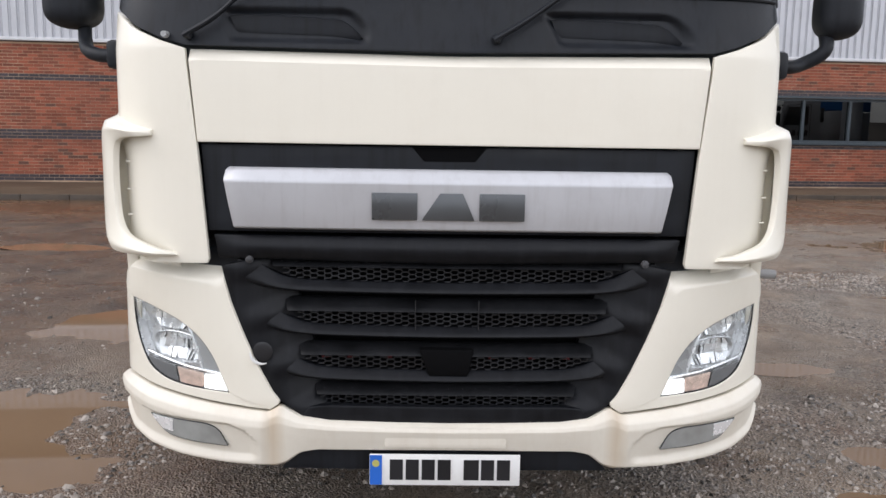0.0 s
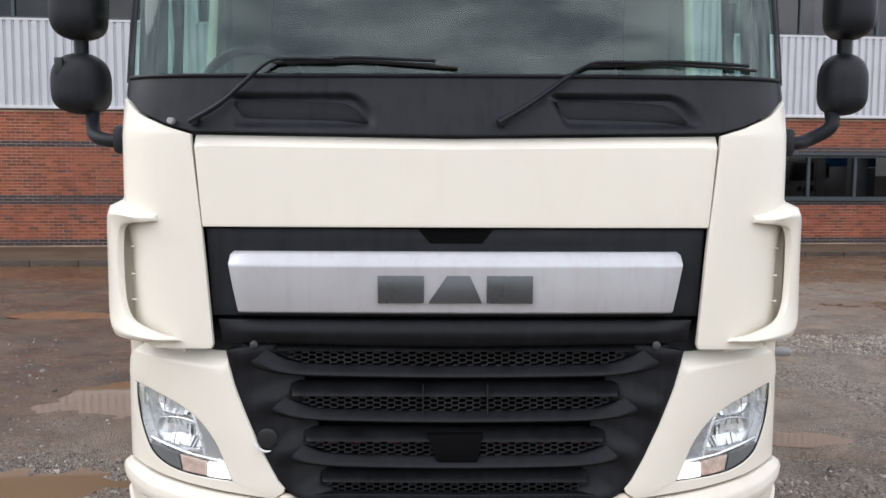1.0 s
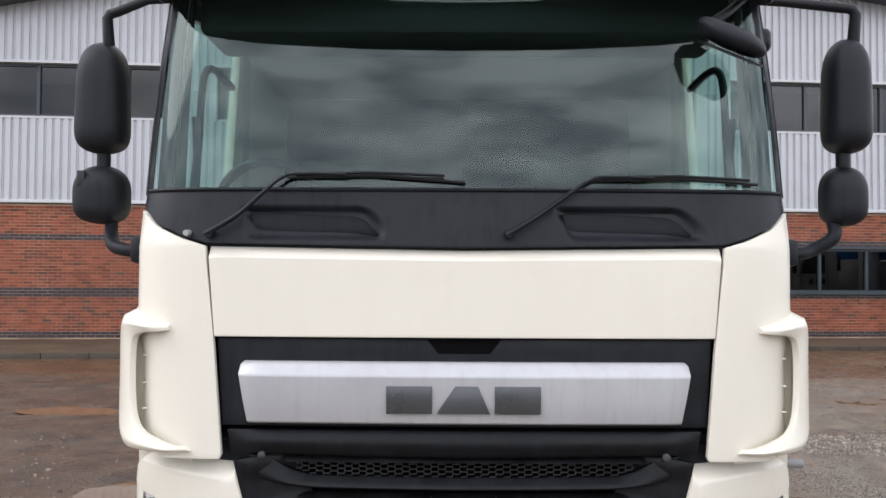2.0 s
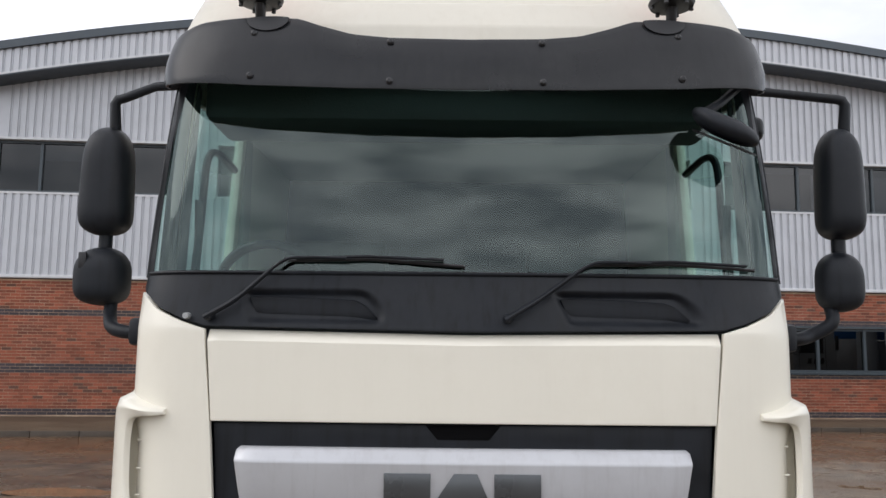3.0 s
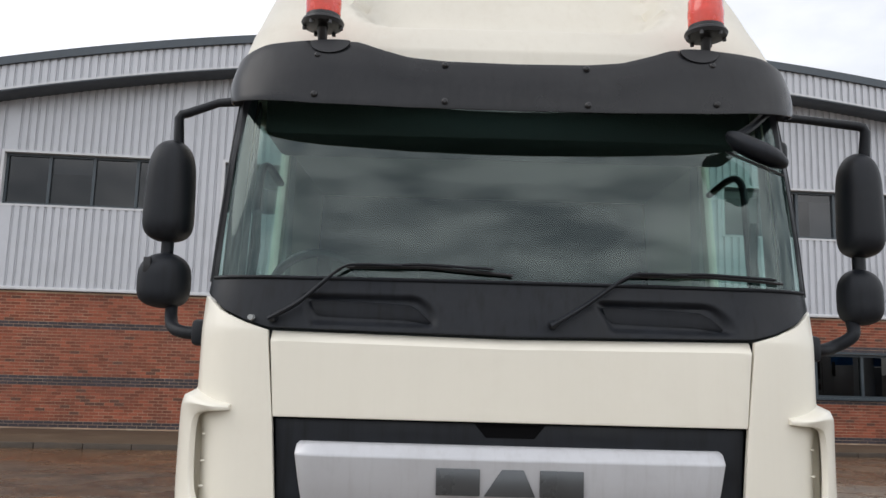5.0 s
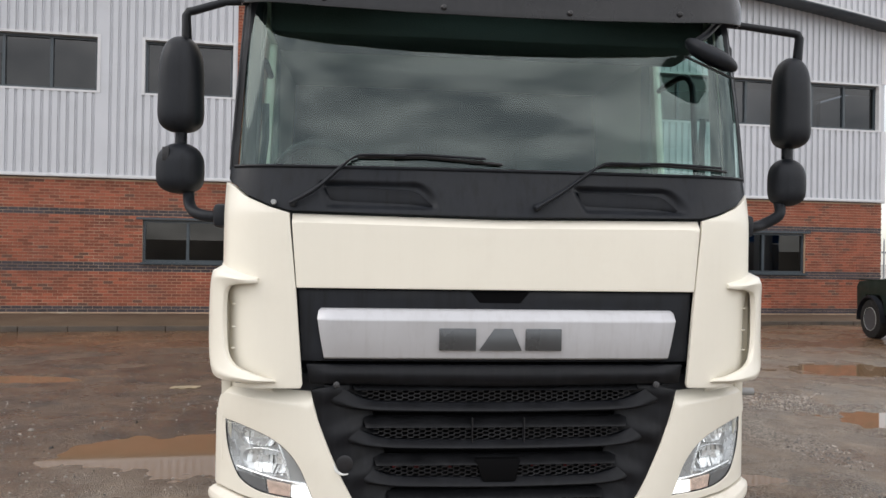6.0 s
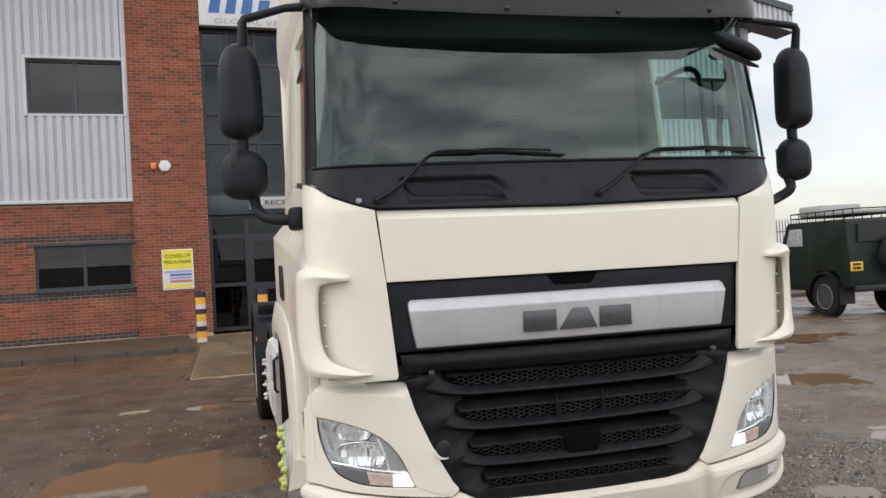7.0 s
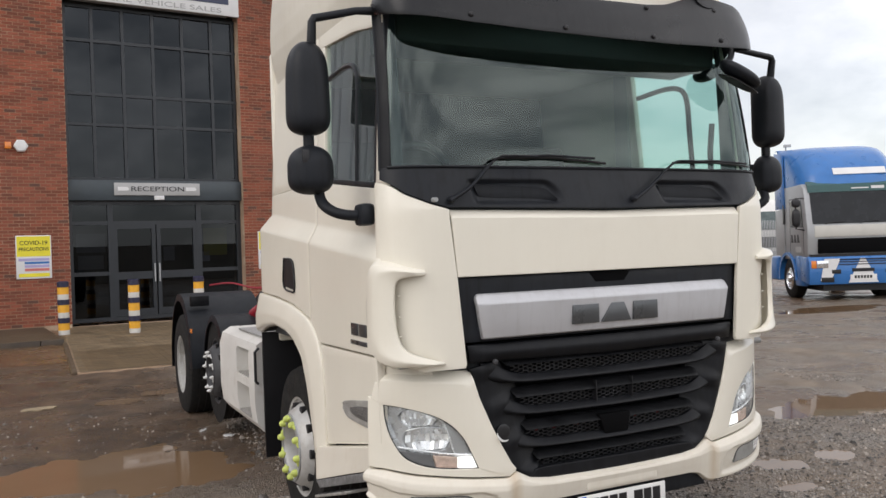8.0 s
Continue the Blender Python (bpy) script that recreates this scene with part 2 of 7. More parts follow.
MORTAR = paint("mortar", (0.42, 0.29, 0.20), 0.95, var=0.3, scale=0.55, grain=0.4, gscale=90, dirt=(0.66, 0.55, 0.40), dirt_amt=1.0)
CLAD = paint("grey_cladding", (0.50, 0.51, 0.54), 0.42, metal=0.15, var=0.06, scale=0.8, dirt=(0.36, 0.36, 0.37), dirt_amt=0.3)
CLAD_TRIM = paint("pale_trim", (0.58, 0.585, 0.60), 0.45, var=0.05)
ROOF = paint("dark_roof_edge", (0.06, 0.075, 0.09), 0.5, var=0.15)
FRAME = paint("slate_window_frame", (0.042, 0.055, 0.065), 0.4, var=0.12)
CURTAIN = pane_glass("curtain_wall_glass", (0.09, 0.10, 0.12), 0.0, 0.036, (0.86, 0.93, 1.0))
FRAME_DARK = paint("dark_curtain_frame", (0.020, 0.024, 0.030), 0.4, var=0.12)
BUILDGLASS = pane_glass("office_glass", (0.10, 0.11, 0.125), 0.0, 0.050)
# room surfaces coloured near black for the dimness behind the glass
ROOM = paint("room_darkened", (0.036, 0.036, 0.036), 0.9, var=0.3, scale=0.7)
# kerb colour darkened for the shadow line on its face, with mud stains
KERB = paint("shadowed_muddy_kerb", (0.062, 0.046, 0.032), 0.6, var=0.35, scale=2.5, grain=0.5, gscale=50, dirt=(0.025, 0.019, 0.014), dirt_amt=0.7)
PAVING = paint("concrete_apron", (0.085, 0.054, 0.029), 0.75, var=0.2, scale=1.3, grain=0.4, gscale=60, dirt=(0.12, 0.09, 0.06), dirt_amt=0.5)
BLOCK = paint("block_paver", (0.135, 0.092, 0.048), 0.6, var=0.2, scale=2.0, grain=0.4, gscale=60, rand=0.25, island=0.0)
SIGN_Y = paint("sign_yellow", (0.80, 0.70, 0.04), 0.4, var=0.05)
SIGN_W = paint("sign_white", (0.74, 0.74, 0.74), 0.4, var=0.04)
SIGN_G = paint("sign_grey", (0.42, 0.42, 0.42), 0.4, var=0.05)
SIGN_BLUE = paint("sign_blue", (0.03, 0.16, 0.45), 0.4, var=0.05)
SIGN_LILAC = paint("sign_lilac", (0.42, 0.38, 0.62), 0.4, var=0.05)
SIGN_RED = paint("sign_red", (0.62, 0.18, 0.16), 0.4, var=0.05)
NAVY = paint("bollard_navy", (0.02, 0.02, 0.05), 0.45, var=0.1)
BOL_Y = paint("bollard_yellow", (0.80, 0.40, 0.03), 0.5, var=0.08, dirt=(0.3, 0.2, 0.1), dirt_amt=0.3)
BOL_W = paint("bollard_white", (0.62, 0.60, 0.56), 0.5, var=0.08, dirt=(0.3, 0.25, 0.2), dirt_amt=0.3)
GREEN = paint("dark_green_paint", (0.011, 0.020, 0.015), 0.5, var=0.2, scale=3, dirt=(0.035, 0.032, 0.026), dirt_amt=0.3, spec=0.3)
GALV = paint("galvanised_steel", (0.44, 0.45, 0.46), 0.5, metal=0.5, var=0.12, scale=6)
BLUE = paint("blue_truck_paint", (0.026, 0.155, 0.44), 0.35, var=0.08, coat=0.4)
GREYP = paint("grey_truck_paint", (0.38, 0.39, 0.40), 0.4, metal=0.3, var=0.06)


def ground_material():
    m, n, l, b = nodes_of("wet_gravel")
    co = n.new("ShaderNodeTexCoord")

    def tex(scale, detail=6.0, rough=0.6):
        t = n.new("ShaderNodeTexNoise")
        t.inputs["Scale"].default_value, t.inputs["Detail"].default_value, t.inputs["Roughness"].default_value = scale, detail, rough
        l.new(co.outputs["Object"], t.inputs["Vector"])
        return t.outputs["Fac"]

    def mr(src, a, c, x=0.0, y=1.0):
        r = n.new("ShaderNodeMapRange")
        for i, v in enumerate((a, c, x, y)):
            r.inputs[1 + i].default_value = v
        l.new(src, r.inputs[0])
        return r.outputs[0]

    def mix(fac, a, c):
        x = n.new("ShaderNodeMix")
        x.data_type = "RGBA"
        l.new(fac, x.inputs[0])
        for k, s in ((6, a), (7, c)):
            if isinstance(s, tuple):
                x.inputs[k].default_value = (*s, 1)
            else:
                l.new(s, x.inputs[k])
        return x.outputs[2]

    vor = n.new("ShaderNodeTexVoronoi")
    vor.inputs["Scale"].default_value = 85
    l.new(co.outputs["Object"], vor.inputs["Vector"])
    stone = mix(mr(vor.outputs["Color"], 0.15, 0.95), (0.040, 0.034, 0.028), (0.50, 0.425, 0.345))
    mud = mix(mr(tex(3.0), 0.35, 0.65), (0.175, 0.130, 0.093), (0.33, 0.255, 0.188))
    stony = mr(tex(1.1), 0.42, 0.58)
    col = mix(stony, mud, stone)
    red = mix(mr(tex(0.55, 4.0), 0.50, 0.66, 0.0, 0.65), col, (0.18, 0.10, 0.056))
    col = mix(mr(tex(0.9, 3.0), 0.56, 0.70, 0.0, 0.35), red, (0.10, 0.086, 0.075))
    # the wheel-churned wet mud towards the entrance, with a ragged border
    sep = n.new("ShaderNodeSeparateXYZ")
    l.new(co.outputs["Object"], sep.inputs[0])

    def calc(op, a, c):
        t = n.new("ShaderNodeMath")
        t.operation = op
        for k, s in enumerate((a, c)):
            if isinstance(s, float):
                t.inputs[k].default_value = s
            else:
                l.new(s, t.inputs[k])
        return t.outputs[0]

    rag = tex(0.7, 6.0)
    side = mr(calc("SUBTRACT", calc("MULTIPLY", rag, 3.0), sep.outputs["X"]), 1.6, 2.8)
    deep = mr(calc("ADD", calc("MULTIPLY", rag, 2.5), sep.outputs["Y"]), 3.0, 4.6)
    churned = calc("MULTIPLY", side, deep)
    mud2 = mix(mr(tex(2.2, 7.0), 0.36, 0.66), (0.040, 0.025, 0.015), (0.125, 0.076, 0.043))
    col = mix(calc("MULTIPLY", churned, 0.9), col, mud2)
    apron = mr(calc("ADD", calc("MULTIPLY", rag, 2.2), sep.outputs["Y"]), 11.0, 12.2)
    mud3 = mix(mr(tex(1.6, 6.0), 0.38, 0.64), (0.085, 0.045, 0.022), (0.185, 0.108, 0.058))
    col = mix(calc("MULTIPLY", apron, 0.85), col, mud3)
    l.new(col, b.inputs["Base Color"])
    wet = mr(tex(0.8, 5.0), 0.38, 0.60, 0.58, 0.16)
    wet = calc("SUBTRACT", wet, calc("ADD", calc("MULTIPLY", churned, 0.08), calc("MULTIPLY", apron, 0.08)))
    l.new(wet, b.inputs["Roughness"])
    bump = n.new("ShaderNodeBump")
    bump.inputs["Strength"].default_value, bump.inputs["Distance"].default_value = 1.0, 0.02
    add = n.new("ShaderNodeMath")
    add.operation = "ADD"
    l.new(calc("MULTIPLY", vor.outputs["Distance"], calc("SUBTRACT", 1.0, calc("MAXIMUM", calc("MULTIPLY", churned, 0.75), calc("MULTIPLY", apron, 0.9)))), add.inputs[0])
    l.new(calc("MULTIPLY", tex(25, 8.0), calc("SUBTRACT", 1.0, calc("MULTIPLY", apron, 0.7))), add.inputs[1])
    l.new(add.outputs[0], bump.inputs["Height"])
    l.new(bump.outputs[0], b.inputs["Normal"])
    return m


def water_material():
    m, n, l, b = nodes_of("muddy_water")
    t = n.new("ShaderNodeTexNoise")
    t.inputs["Scale"].default_value, t.inputs["Detail"].default_value = 1.3, 3.0
    co = n.new("ShaderNodeTexCoord")
    l.new(co.outputs["Object"], t.inputs["Vector"])
    r = n.new("ShaderNodeValToRGB")
    r.color_ramp.elements[0].color, r.color_ramp.elements[1].color = (0.165, 0.103, 0.058, 1), (0.235, 0.152, 0.09, 1)
    l.new(t.outputs["Fac"], r.inputs[0])
    l.new(r.outputs[0], b.inputs["Base Color"])
    b.inputs["Roughness"].default_value, b.inputs["IOR"].default_value = 0.03, 1.33
    return m


GROUND, WATER = ground_material(), water_material()


# ---- mesh helpers ----
class Shape:
    """Vertices and faces gathered for one mesh."""

    def __init__(self):
        self.v, self.f = [], []

    def add(self, verts, faces):
        k = len(self.v)
        self.v += [tuple(p) for p in verts]
        self.f += [tuple(i + k for i in f) for f in faces]
        return self

    def box(self, x0, x1, y0, y1, z0, z1):
        p = [(x, y, z) for x in (x0, x1) for y in (y0, y1) for z in (z0, z1)]
        return self.add(p, [(0, 1, 3, 2), (4, 6, 7, 5), (0, 4, 5, 1), (2, 3, 7, 6), (0, 2, 6, 4), (1, 5, 7, 3)])

    def rings(self, rings, caps=True, closed=False):
        n, k = len(rings[0]), len(rings)
        f = []
        for i in range(k if closed else k - 1):
            a, b = i * n, ((i + 1) % k) * n
            f += [(a + j, a + (j + 1) % n, b + (j + 1) % n, b + j) for j in range(n)]
        if caps and not closed:
            f += [tuple(range(n - 1, -1, -1)), tuple(range((k - 1) * n, k * n))]
        return self.add([p for r in rings for p in r], f)

    def tube(self, path, r, n=10, flat=1.0):
        """A round bar along a path; r: one radius or one a point; flat: squash of the second axis."""
        pts = [Vector(p) for p in path]
        out = []
        up = None
        for i, p in enumerate(pts):
            d = (pts[min(i + 1, len(pts) - 1)] - pts[max(i - 1, 0)]).normalized()
            if up is None:
                up = Vector((0, 0, 1)) if abs(d.z) < 0.9 else Vector((0, 1, 0))
            a = d.cross(up).normalized()
            b = a.cross(d).normalized()
            up = b
            rr = r[i] if isinstance(r, (list, tuple)) else r
            out.append([p + a * math.cos(t) * rr + b * math.sin(t) * rr * flat for t in (2 * math.pi * j / n for j in range(n))])
        return self.rings(out)

    def lathe(self, prof, centre, axis="x", n=32, closed=False, caps=True):
        """prof: (along the axis, radius)."""
        c = Vector(centre)
        out = []
        for h, r in prof:
            ring = []
            for j in range(n):
                t = 2 * math.pi * j / n
                a, b = r * math.cos(t), r * math.sin(t)
                ring.append(c + Vector({"x": (h, a, b), "y": (a, h, b), "z": (a, b, h)}[axis]))
            out.append(ring)
        return self.rings(out, caps=caps and not closed, closed=closed)

    def prism(self, poly, axis, d0, d1):
        """A flat outline given a thickness: axis y takes (x, z), axis x takes (y, z), axis z takes (x, y)."""
        put = {"y": lambda a, b, d: (a, d, b), "x": lambda a, b, d: (d, a, b), "z": lambda a, b, d: (a, b, d)}[axis]
        return self.rings([[put(a, b, d0) for a, b in poly], [put(a, b, d1) for a, b in poly]])

    def skin(self, rows, back):
        """A closed sheet: front grid rows, and the same grid pushed back."""
        m, n = len(rows), len(rows[0])
        front = [p for r in rows for p in r]
        behind = [p for r in back for p in r]
        f = [(i * n + j, i * n + j + 1, (i + 1) * n + j + 1, (i + 1) * n + j) for i in range(m - 1) for j in range(n - 1)]
        k = m * n
        f += [tuple(k + q for q in reversed(q4)) for q4 in f]
        rim = [j for j in range(n)] + [i * n + n - 1 for i in range(1, m)] + [(m - 1) * n + j for j in range(n - 2, -1, -1)] + [i * n for i in range(m - 2, 0, -1)]
        for a, b in zip(rim, rim[1:] + rim[:1]):
            f.append((b, a, a + k, b + k))
        return self.add(front + behind, f)


def part(name, g, material, parent=None, label="", bevel=0.0, seg=2, smooth=38):
    me = bpy.data.meshes.new(name)
    me.from_pydata(g.v, [], g.f)
    bm = bmesh.new()
    bm.from_mesh(me)
    bmesh.ops.recalc_face_normals(bm, faces=bm.faces)
    if bevel:
        edges = [e for e in bm.edges if len(e.link_faces) == 2 and e.calc_face_angle(0) > 0.7]
        bmesh.ops.bevel(bm, geom=edges, offset=bevel, segments=seg, profile=0.5, affect="EDGES", clamp_overlap=True)
    bm.to_mesh(me)
    bm.free()
    for p in me.polygons:
        p.use_smooth = True
    me.set_sharp_from_angle(angle=radians(smooth))
    me.materials.append(material)
    ob = new(name, me)
    if parent:
        ob.parent = parent
    if label:
        ob["label"] = label
    return ob


def thing(name, m, label, category, group="", kind=""):
    ob = new(name)
    ob.matrix_world = m
    ob.empty_display_size = 0.2
    return tagged(ob, label, category, group, kind)


def resample(poly, n):
    p = np.array(poly, float)
    d = np.concatenate([[0], np.cumsum(np.linalg.norm(np.diff(p, axis=0), axis=1))])
    t = np.linspace(0, d[-1], n)
    return np.stack([np.interp(t, d, p[:, k]) for k in range(p.shape[1])], 1)


def curve(poly, n):
    """A smooth line through a few points."""
    p = [np.array(q, float) for q in poly]
    p = [2 * p[0] - p[1]] + p + [2 * p[-1] - p[-2]]
    out = []
    for i in range(1, len(p) - 2):
        for t in np.linspace(0, 1, 12, endpoint=False):
            a, b, c, d = p[i - 1:i + 3]
            out.append(0.5 * (2 * b + (c - a) * t + (2 * a - 5 * b + 4 * c - d) * t * t + (3 * b - a - 3 * c + d) * t ** 3))
    out.append(p[-2])
    return resample(out, n)


def writing(text, size, material, parent, m, label="", depth=0.004, name="lettering", width=None):
    cu = bpy.data.curves.new("letters", "FONT")
    cu.body, cu.size, cu.extrude, cu.align_x, cu.align_y = text, size, depth, "CENTER", "CENTER"
    tmp = new("letters", cu)
    bpy.context.view_layer.update()
    me = bpy.data.meshes.new_from_object(tmp.evaluated_get(bpy.context.evaluated_depsgraph_get()))
    bpy.data.objects.remove(tmp)
    if width:
        xs = [v.co.x for v in me.vertices]
        k = width / (max(xs) - min(xs))
        for v in me.vertices:
            v.co.x *= k
    me.transform(m)
    me.materials.clear()
    me.materials.append(material)
    ob = new(name, me)
    ob.parent = parent
    if label:
        ob["label"] = label
    return ob


def value_noise(x, y, seed=0):
    """Smooth noise in -1..1 on arrays."""
    rng = np.random.RandomState(seed)
    tab = rng.rand(256, 256) * 2 - 1
    xi, yi = np.floor(x).astype(int), np.floor(y).astype(int)
    fx, fy = x - xi, y - yi
    fx, fy = fx * fx * (3 - 2 * fx), fy * fy * (3 - 2 * fy)
    g = lambda a, b: tab[a % 256, b % 256]
    return (g(xi, yi) * (1 - fx) + g(xi + 1, yi) * fx) * (1 - fy) + (g(xi, yi + 1) * (1 - fx) + g(xi + 1, yi + 1) * fx) * fy


# ---- ground ----
PUDDLES = [(-2.45, 1.10, 0.85, 0.68), (-1.72, 3.30, 0.62, 0.72), (-2.42, 3.45, 0.42, 0.42), (4.3, 2.05, 1.2, 0.45), (4.8, 4.55, 0.40, 0.50), (2.12, 0.92, 0.16, 0.12), (2.65, 0.92, 0.16, 0.12),
           (1.78, 0.48, 0.18, 0.12), (2.25, 2.40, 0.22, 0.11), (-4.5, 7.3, 0.5, 0.22), (6.8, 8.2, 1.2, 0.5), (-1.75, 6.6, 0.16, 0.12), (-1.25, 7.0, 0.18, 0.12), (12.5, 9.0, 1.2, 0.4)]


def ground_height(x, y):
    near = np.clip(1.4 - np.hypot(x, y - 3) / 22, 0.05, 1)
    h = 0.018 * value_noise(x * 0.55 + 9, y * 0.55, 1) + 0.012 * value_noise(x * 1.7, y * 1.7, 2) + 0.008 * value_noise(x * 5, y * 5, 3) + 0.006 * value_noise(x * 13, y * 13, 4)
    h = h * near + 0.012 * near
    for cx, cy, rx, ry in PUDDLES:
        d = ((x - cx) / rx) ** 2 + ((y - cy) / ry) ** 2
        h -= 0.055 * np.exp(-d * 0.9)
    return h


def axis_steps(a, b, fine, lo, hi):
    mid = list(np.arange(a, b, fine))
    left, right, s = [], [], fine
    x = a
    while x > lo:
        s *= 1.18
        x -= s
        left.append(x)
    s, x = fine, mid[-1]
    while x < hi:
        s *= 1.18
        x += s
        right.append(x)
    return np.array(left[::-1] + mid + right)


gx, gy = axis_steps(-5.5, 6.5, 0.05, -600, 600), axis_steps(-0.6, 9.5, 0.05, -600, 900)
GX, GY = np.meshgrid(gx, gy)
GZ = ground_height(GX, GY)
nv = len(gx)
me = bpy.data.meshes.new("ground")
ii = np.arange(GX.size).reshape(GX.shape)
quads = np.stack([ii[:-1, :-1], ii[:-1, 1:], ii[1:, 1:], ii[1:, :-1]], -1).reshape(-1, 4)
me.from_pydata(np.stack([GX, GY, GZ], -1).reshape(-1, 3).tolist(), [], quads.tolist())
for p in me.polygons:
    p.use_smooth = True
me.materials.append(GROUND)
ground = tagged(new("ground", me), "wet potholed yard of gravel and brown mud", "ground", kind="structure")

POOL = (-2.0, 3.38, 0.95, 0.75)
for cx, cy, rx, ry in [POOL] + [p for p in PUDDLES if abs(p[0] - POOL[0]) > 1.2 or abs(p[1] - POOL[1]) > 0.9]:
    g = Shape()
    ring = [(cx + 1.55 * rx * math.cos(2 * math.pi * j / 40), cy + 1.55 * ry * math.sin(2 * math.pi * j / 40), -0.004) for j in range(40)]
    g.add(ring, [tuple(range(40))])
    tagged(part("puddle", g, WATER), "shallow puddle of muddy brown rainwater on gravel", "puddle", group="puddles in the yard", kind="structure")

# loose stones
rng = np.random.RandomState(5)
g = Shape()
N = 60000
sx, sy = rng.uniform(-4.5, 5.5, N), rng.uniform(-0.3, 6.0, N)
sz, sn = ground_height(sx, sy), value_noise(sx * 0.9 + 4, sy * 0.9, 7)
for x, y, z, q in zip(sx.tolist(), sy.tolist(), sz.tolist(), sn.tolist()):
    if q < (-0.40 if x < 0.6 else 0.05) or z < -0.004 or (x < -1.0 and y > 2.0 and rng.rand() < 0.96):
        continue
    s = rng.uniform(0.004, 0.017) * (2.0 if rng.rand() < 0.04 else 1)
    a = rng.uniform(0, 6.28)
    ca, sa = math.cos(a) * s, math.sin(a) * s
    f1, f2 = rng.uniform(0.5, 1.0), rng.uniform(0.4, 0.8)
    k = len(g.v)
    g.v += [(x + ca, y + sa, z), (x - sa * f1, y + ca * f1, z - 0.002), (x - ca, y - sa, z), (x + sa * f1, y - ca * f1, z - 0.002),
            (x + ca * 0.5, y + sa * 0.5, z + s * f2), (x - ca * 0.4, y - sa * 0.4, z + s * f2 * 0.8)]
    g.f += [(k, k + 1, k + 4), (k + 1, k + 2, k + 5), (k + 1, k + 5, k + 4), (k + 2, k + 3, k + 5), (k + 3, k, k + 4), (k + 3, k + 4, k + 5), (k, k + 3, k + 2, k + 1)]
me = bpy.data.meshes.new("gravel")
me.from_pydata(g.v, [], g.f)
GRAVEL = paint("loose_stone", (0.215, 0.186, 0.160), 0.45, var=0.25, island=0.85)
me.materials.append(GRAVEL)
tagged(new("gravel", me), "loose grey stones scattered over the yard", "gravel", kind="stuff")

# ---- the tractor unit ----
truck = thing("tractor_unit", pose(0, 0, 0), "cream white high-roof tractor unit with black grille, parked on wet gravel", "truck")
PROFILE = [(0, -0.018), (0.4, -0.014), (0.8, 0.0), (0.95, 0.016), (1.04, 0.042), (1.102, 0.085), (1.135, 0.145), (1.149, 0.22), (1.153, 0.37), (1.155, 0.8)]
_pts = curve(PROFILE, 400)
_len = np.concatenate([[0], np.cumsum(np.linalg.norm(np.diff(_pts, axis=0), axis=1))])


LOW_PROFILE = [(0, -0.018), (0.4, -0.014), (0.62, -0.002), (0.752, 0.020), (0.85, 0.042), (0.935, 0.072), (1.02, 0.115), (1.085, 0.160), (1.135, 0.205), (1.165, 0.250), (1.178, 0.30), (1.18, 0.5)]
_low = curve(LOW_PROFILE, 400)
_low_len = np.concatenate([[0], np.cumsum(np.linalg.norm(np.diff(_low, axis=0), axis=1))])


def low_skin(u, z, off=0.0):
    """The same for the bumper and the lamps, whose corners sweep further back."""
    return front_skin(u, z, off, _low, _low_len)


def front_skin(u, z, off=0.0, line=_pts, run=_len):
    """A place on the cab's front, which wraps round the corners: u runs sideways along the skin."""
    s, a = (1 if u >= 0 else -1), abs(u)
    x, y = np.interp(a, run, line[:, 0]), np.interp(a, run, line[:, 1])
    x1, y1 = np.interp(a + 0.01, run, line[:, 0]), np.interp(a + 0.01, run, line[:, 1])
    t = Vector((x1 - x, y1 - y))
    t.normalize()
    k = 1 - 0.045 * max(0.0, z - 1.88)
    lean = 0.045 + 0.06 * (z - 1.945) + 0.13 * (z - 1.945) ** 2 if z > 1.945 else 0.045 * max(0.0, (z - 1.76) / 0.185)
    return Vector((s * (x + t.y * off) * k, y - t.x * off + lean, z))


def band(name, a, b, n, m, material, off=0.0, thick=0.02, label="", mirror=False, parent=None, bevel=0.003, shape=None, skin=front_skin):
    """A panel on the skin between two lines of (u, z)."""
    pa, pb = resample(a, n), resample(b, n)
    obs = []
    for s in ((1, -1) if mirror else (1,)):
        rows, back = [], []
        for i in range(m):
            t = i / (m - 1)
            q = pa * (1 - t) + pb * t
            o = [off + (shape(j / (n - 1), t) if shape else 0) for j in range(n)]
            rows.append([skin(s * q[j][0], q[j][1], o[j]) for j in range(n)])
            back.append([skin(s * q[j][0], q[j][1], o[j] - thick) for j in range(n)])
        g = Shape().skin(rows, back)
        obs.append(part(name, g, material, parent or truck, label, bevel=bevel))
    return obs


# bonnet panel between the seams
band("bonnet_panel", [(-0.832, 1.456), (0.832, 1.456)], [(-0.858, 1.757), (0, 1.745), (0.858, 1.757)], 40, 33, CREAM, 0.004, 0.02,
     shape=lambda s, t: -0.030 * max(0, (t - 0.875) / 0.125))
# upper corner panels
band("corner_panel", [(0.866, 1.757), (0.861, 1.70), (0.835, 1.456), (0.803, 1.064), (0.81, 1.052)],
     [(0.95, 1.782), (1.05, 1.822), (1.12, 1.87), (1.20, 1.89), (1.22, 1.75), (1.225, 1.40), (1.21, 1.10), (1.0, 1.05)], 44, 24, CREAM, 0.004, 0.02, mirror=True,
     shape=lambda s, t: -0.026 * max(0.0, min(1.0, (s - 0.52) / 0.08)) * max(0.0, min(1.0, (0.985 - s) / 0.06)) * max(0.0, min(1.0, (t - 0.42) / 0.5)) ** 1.3)


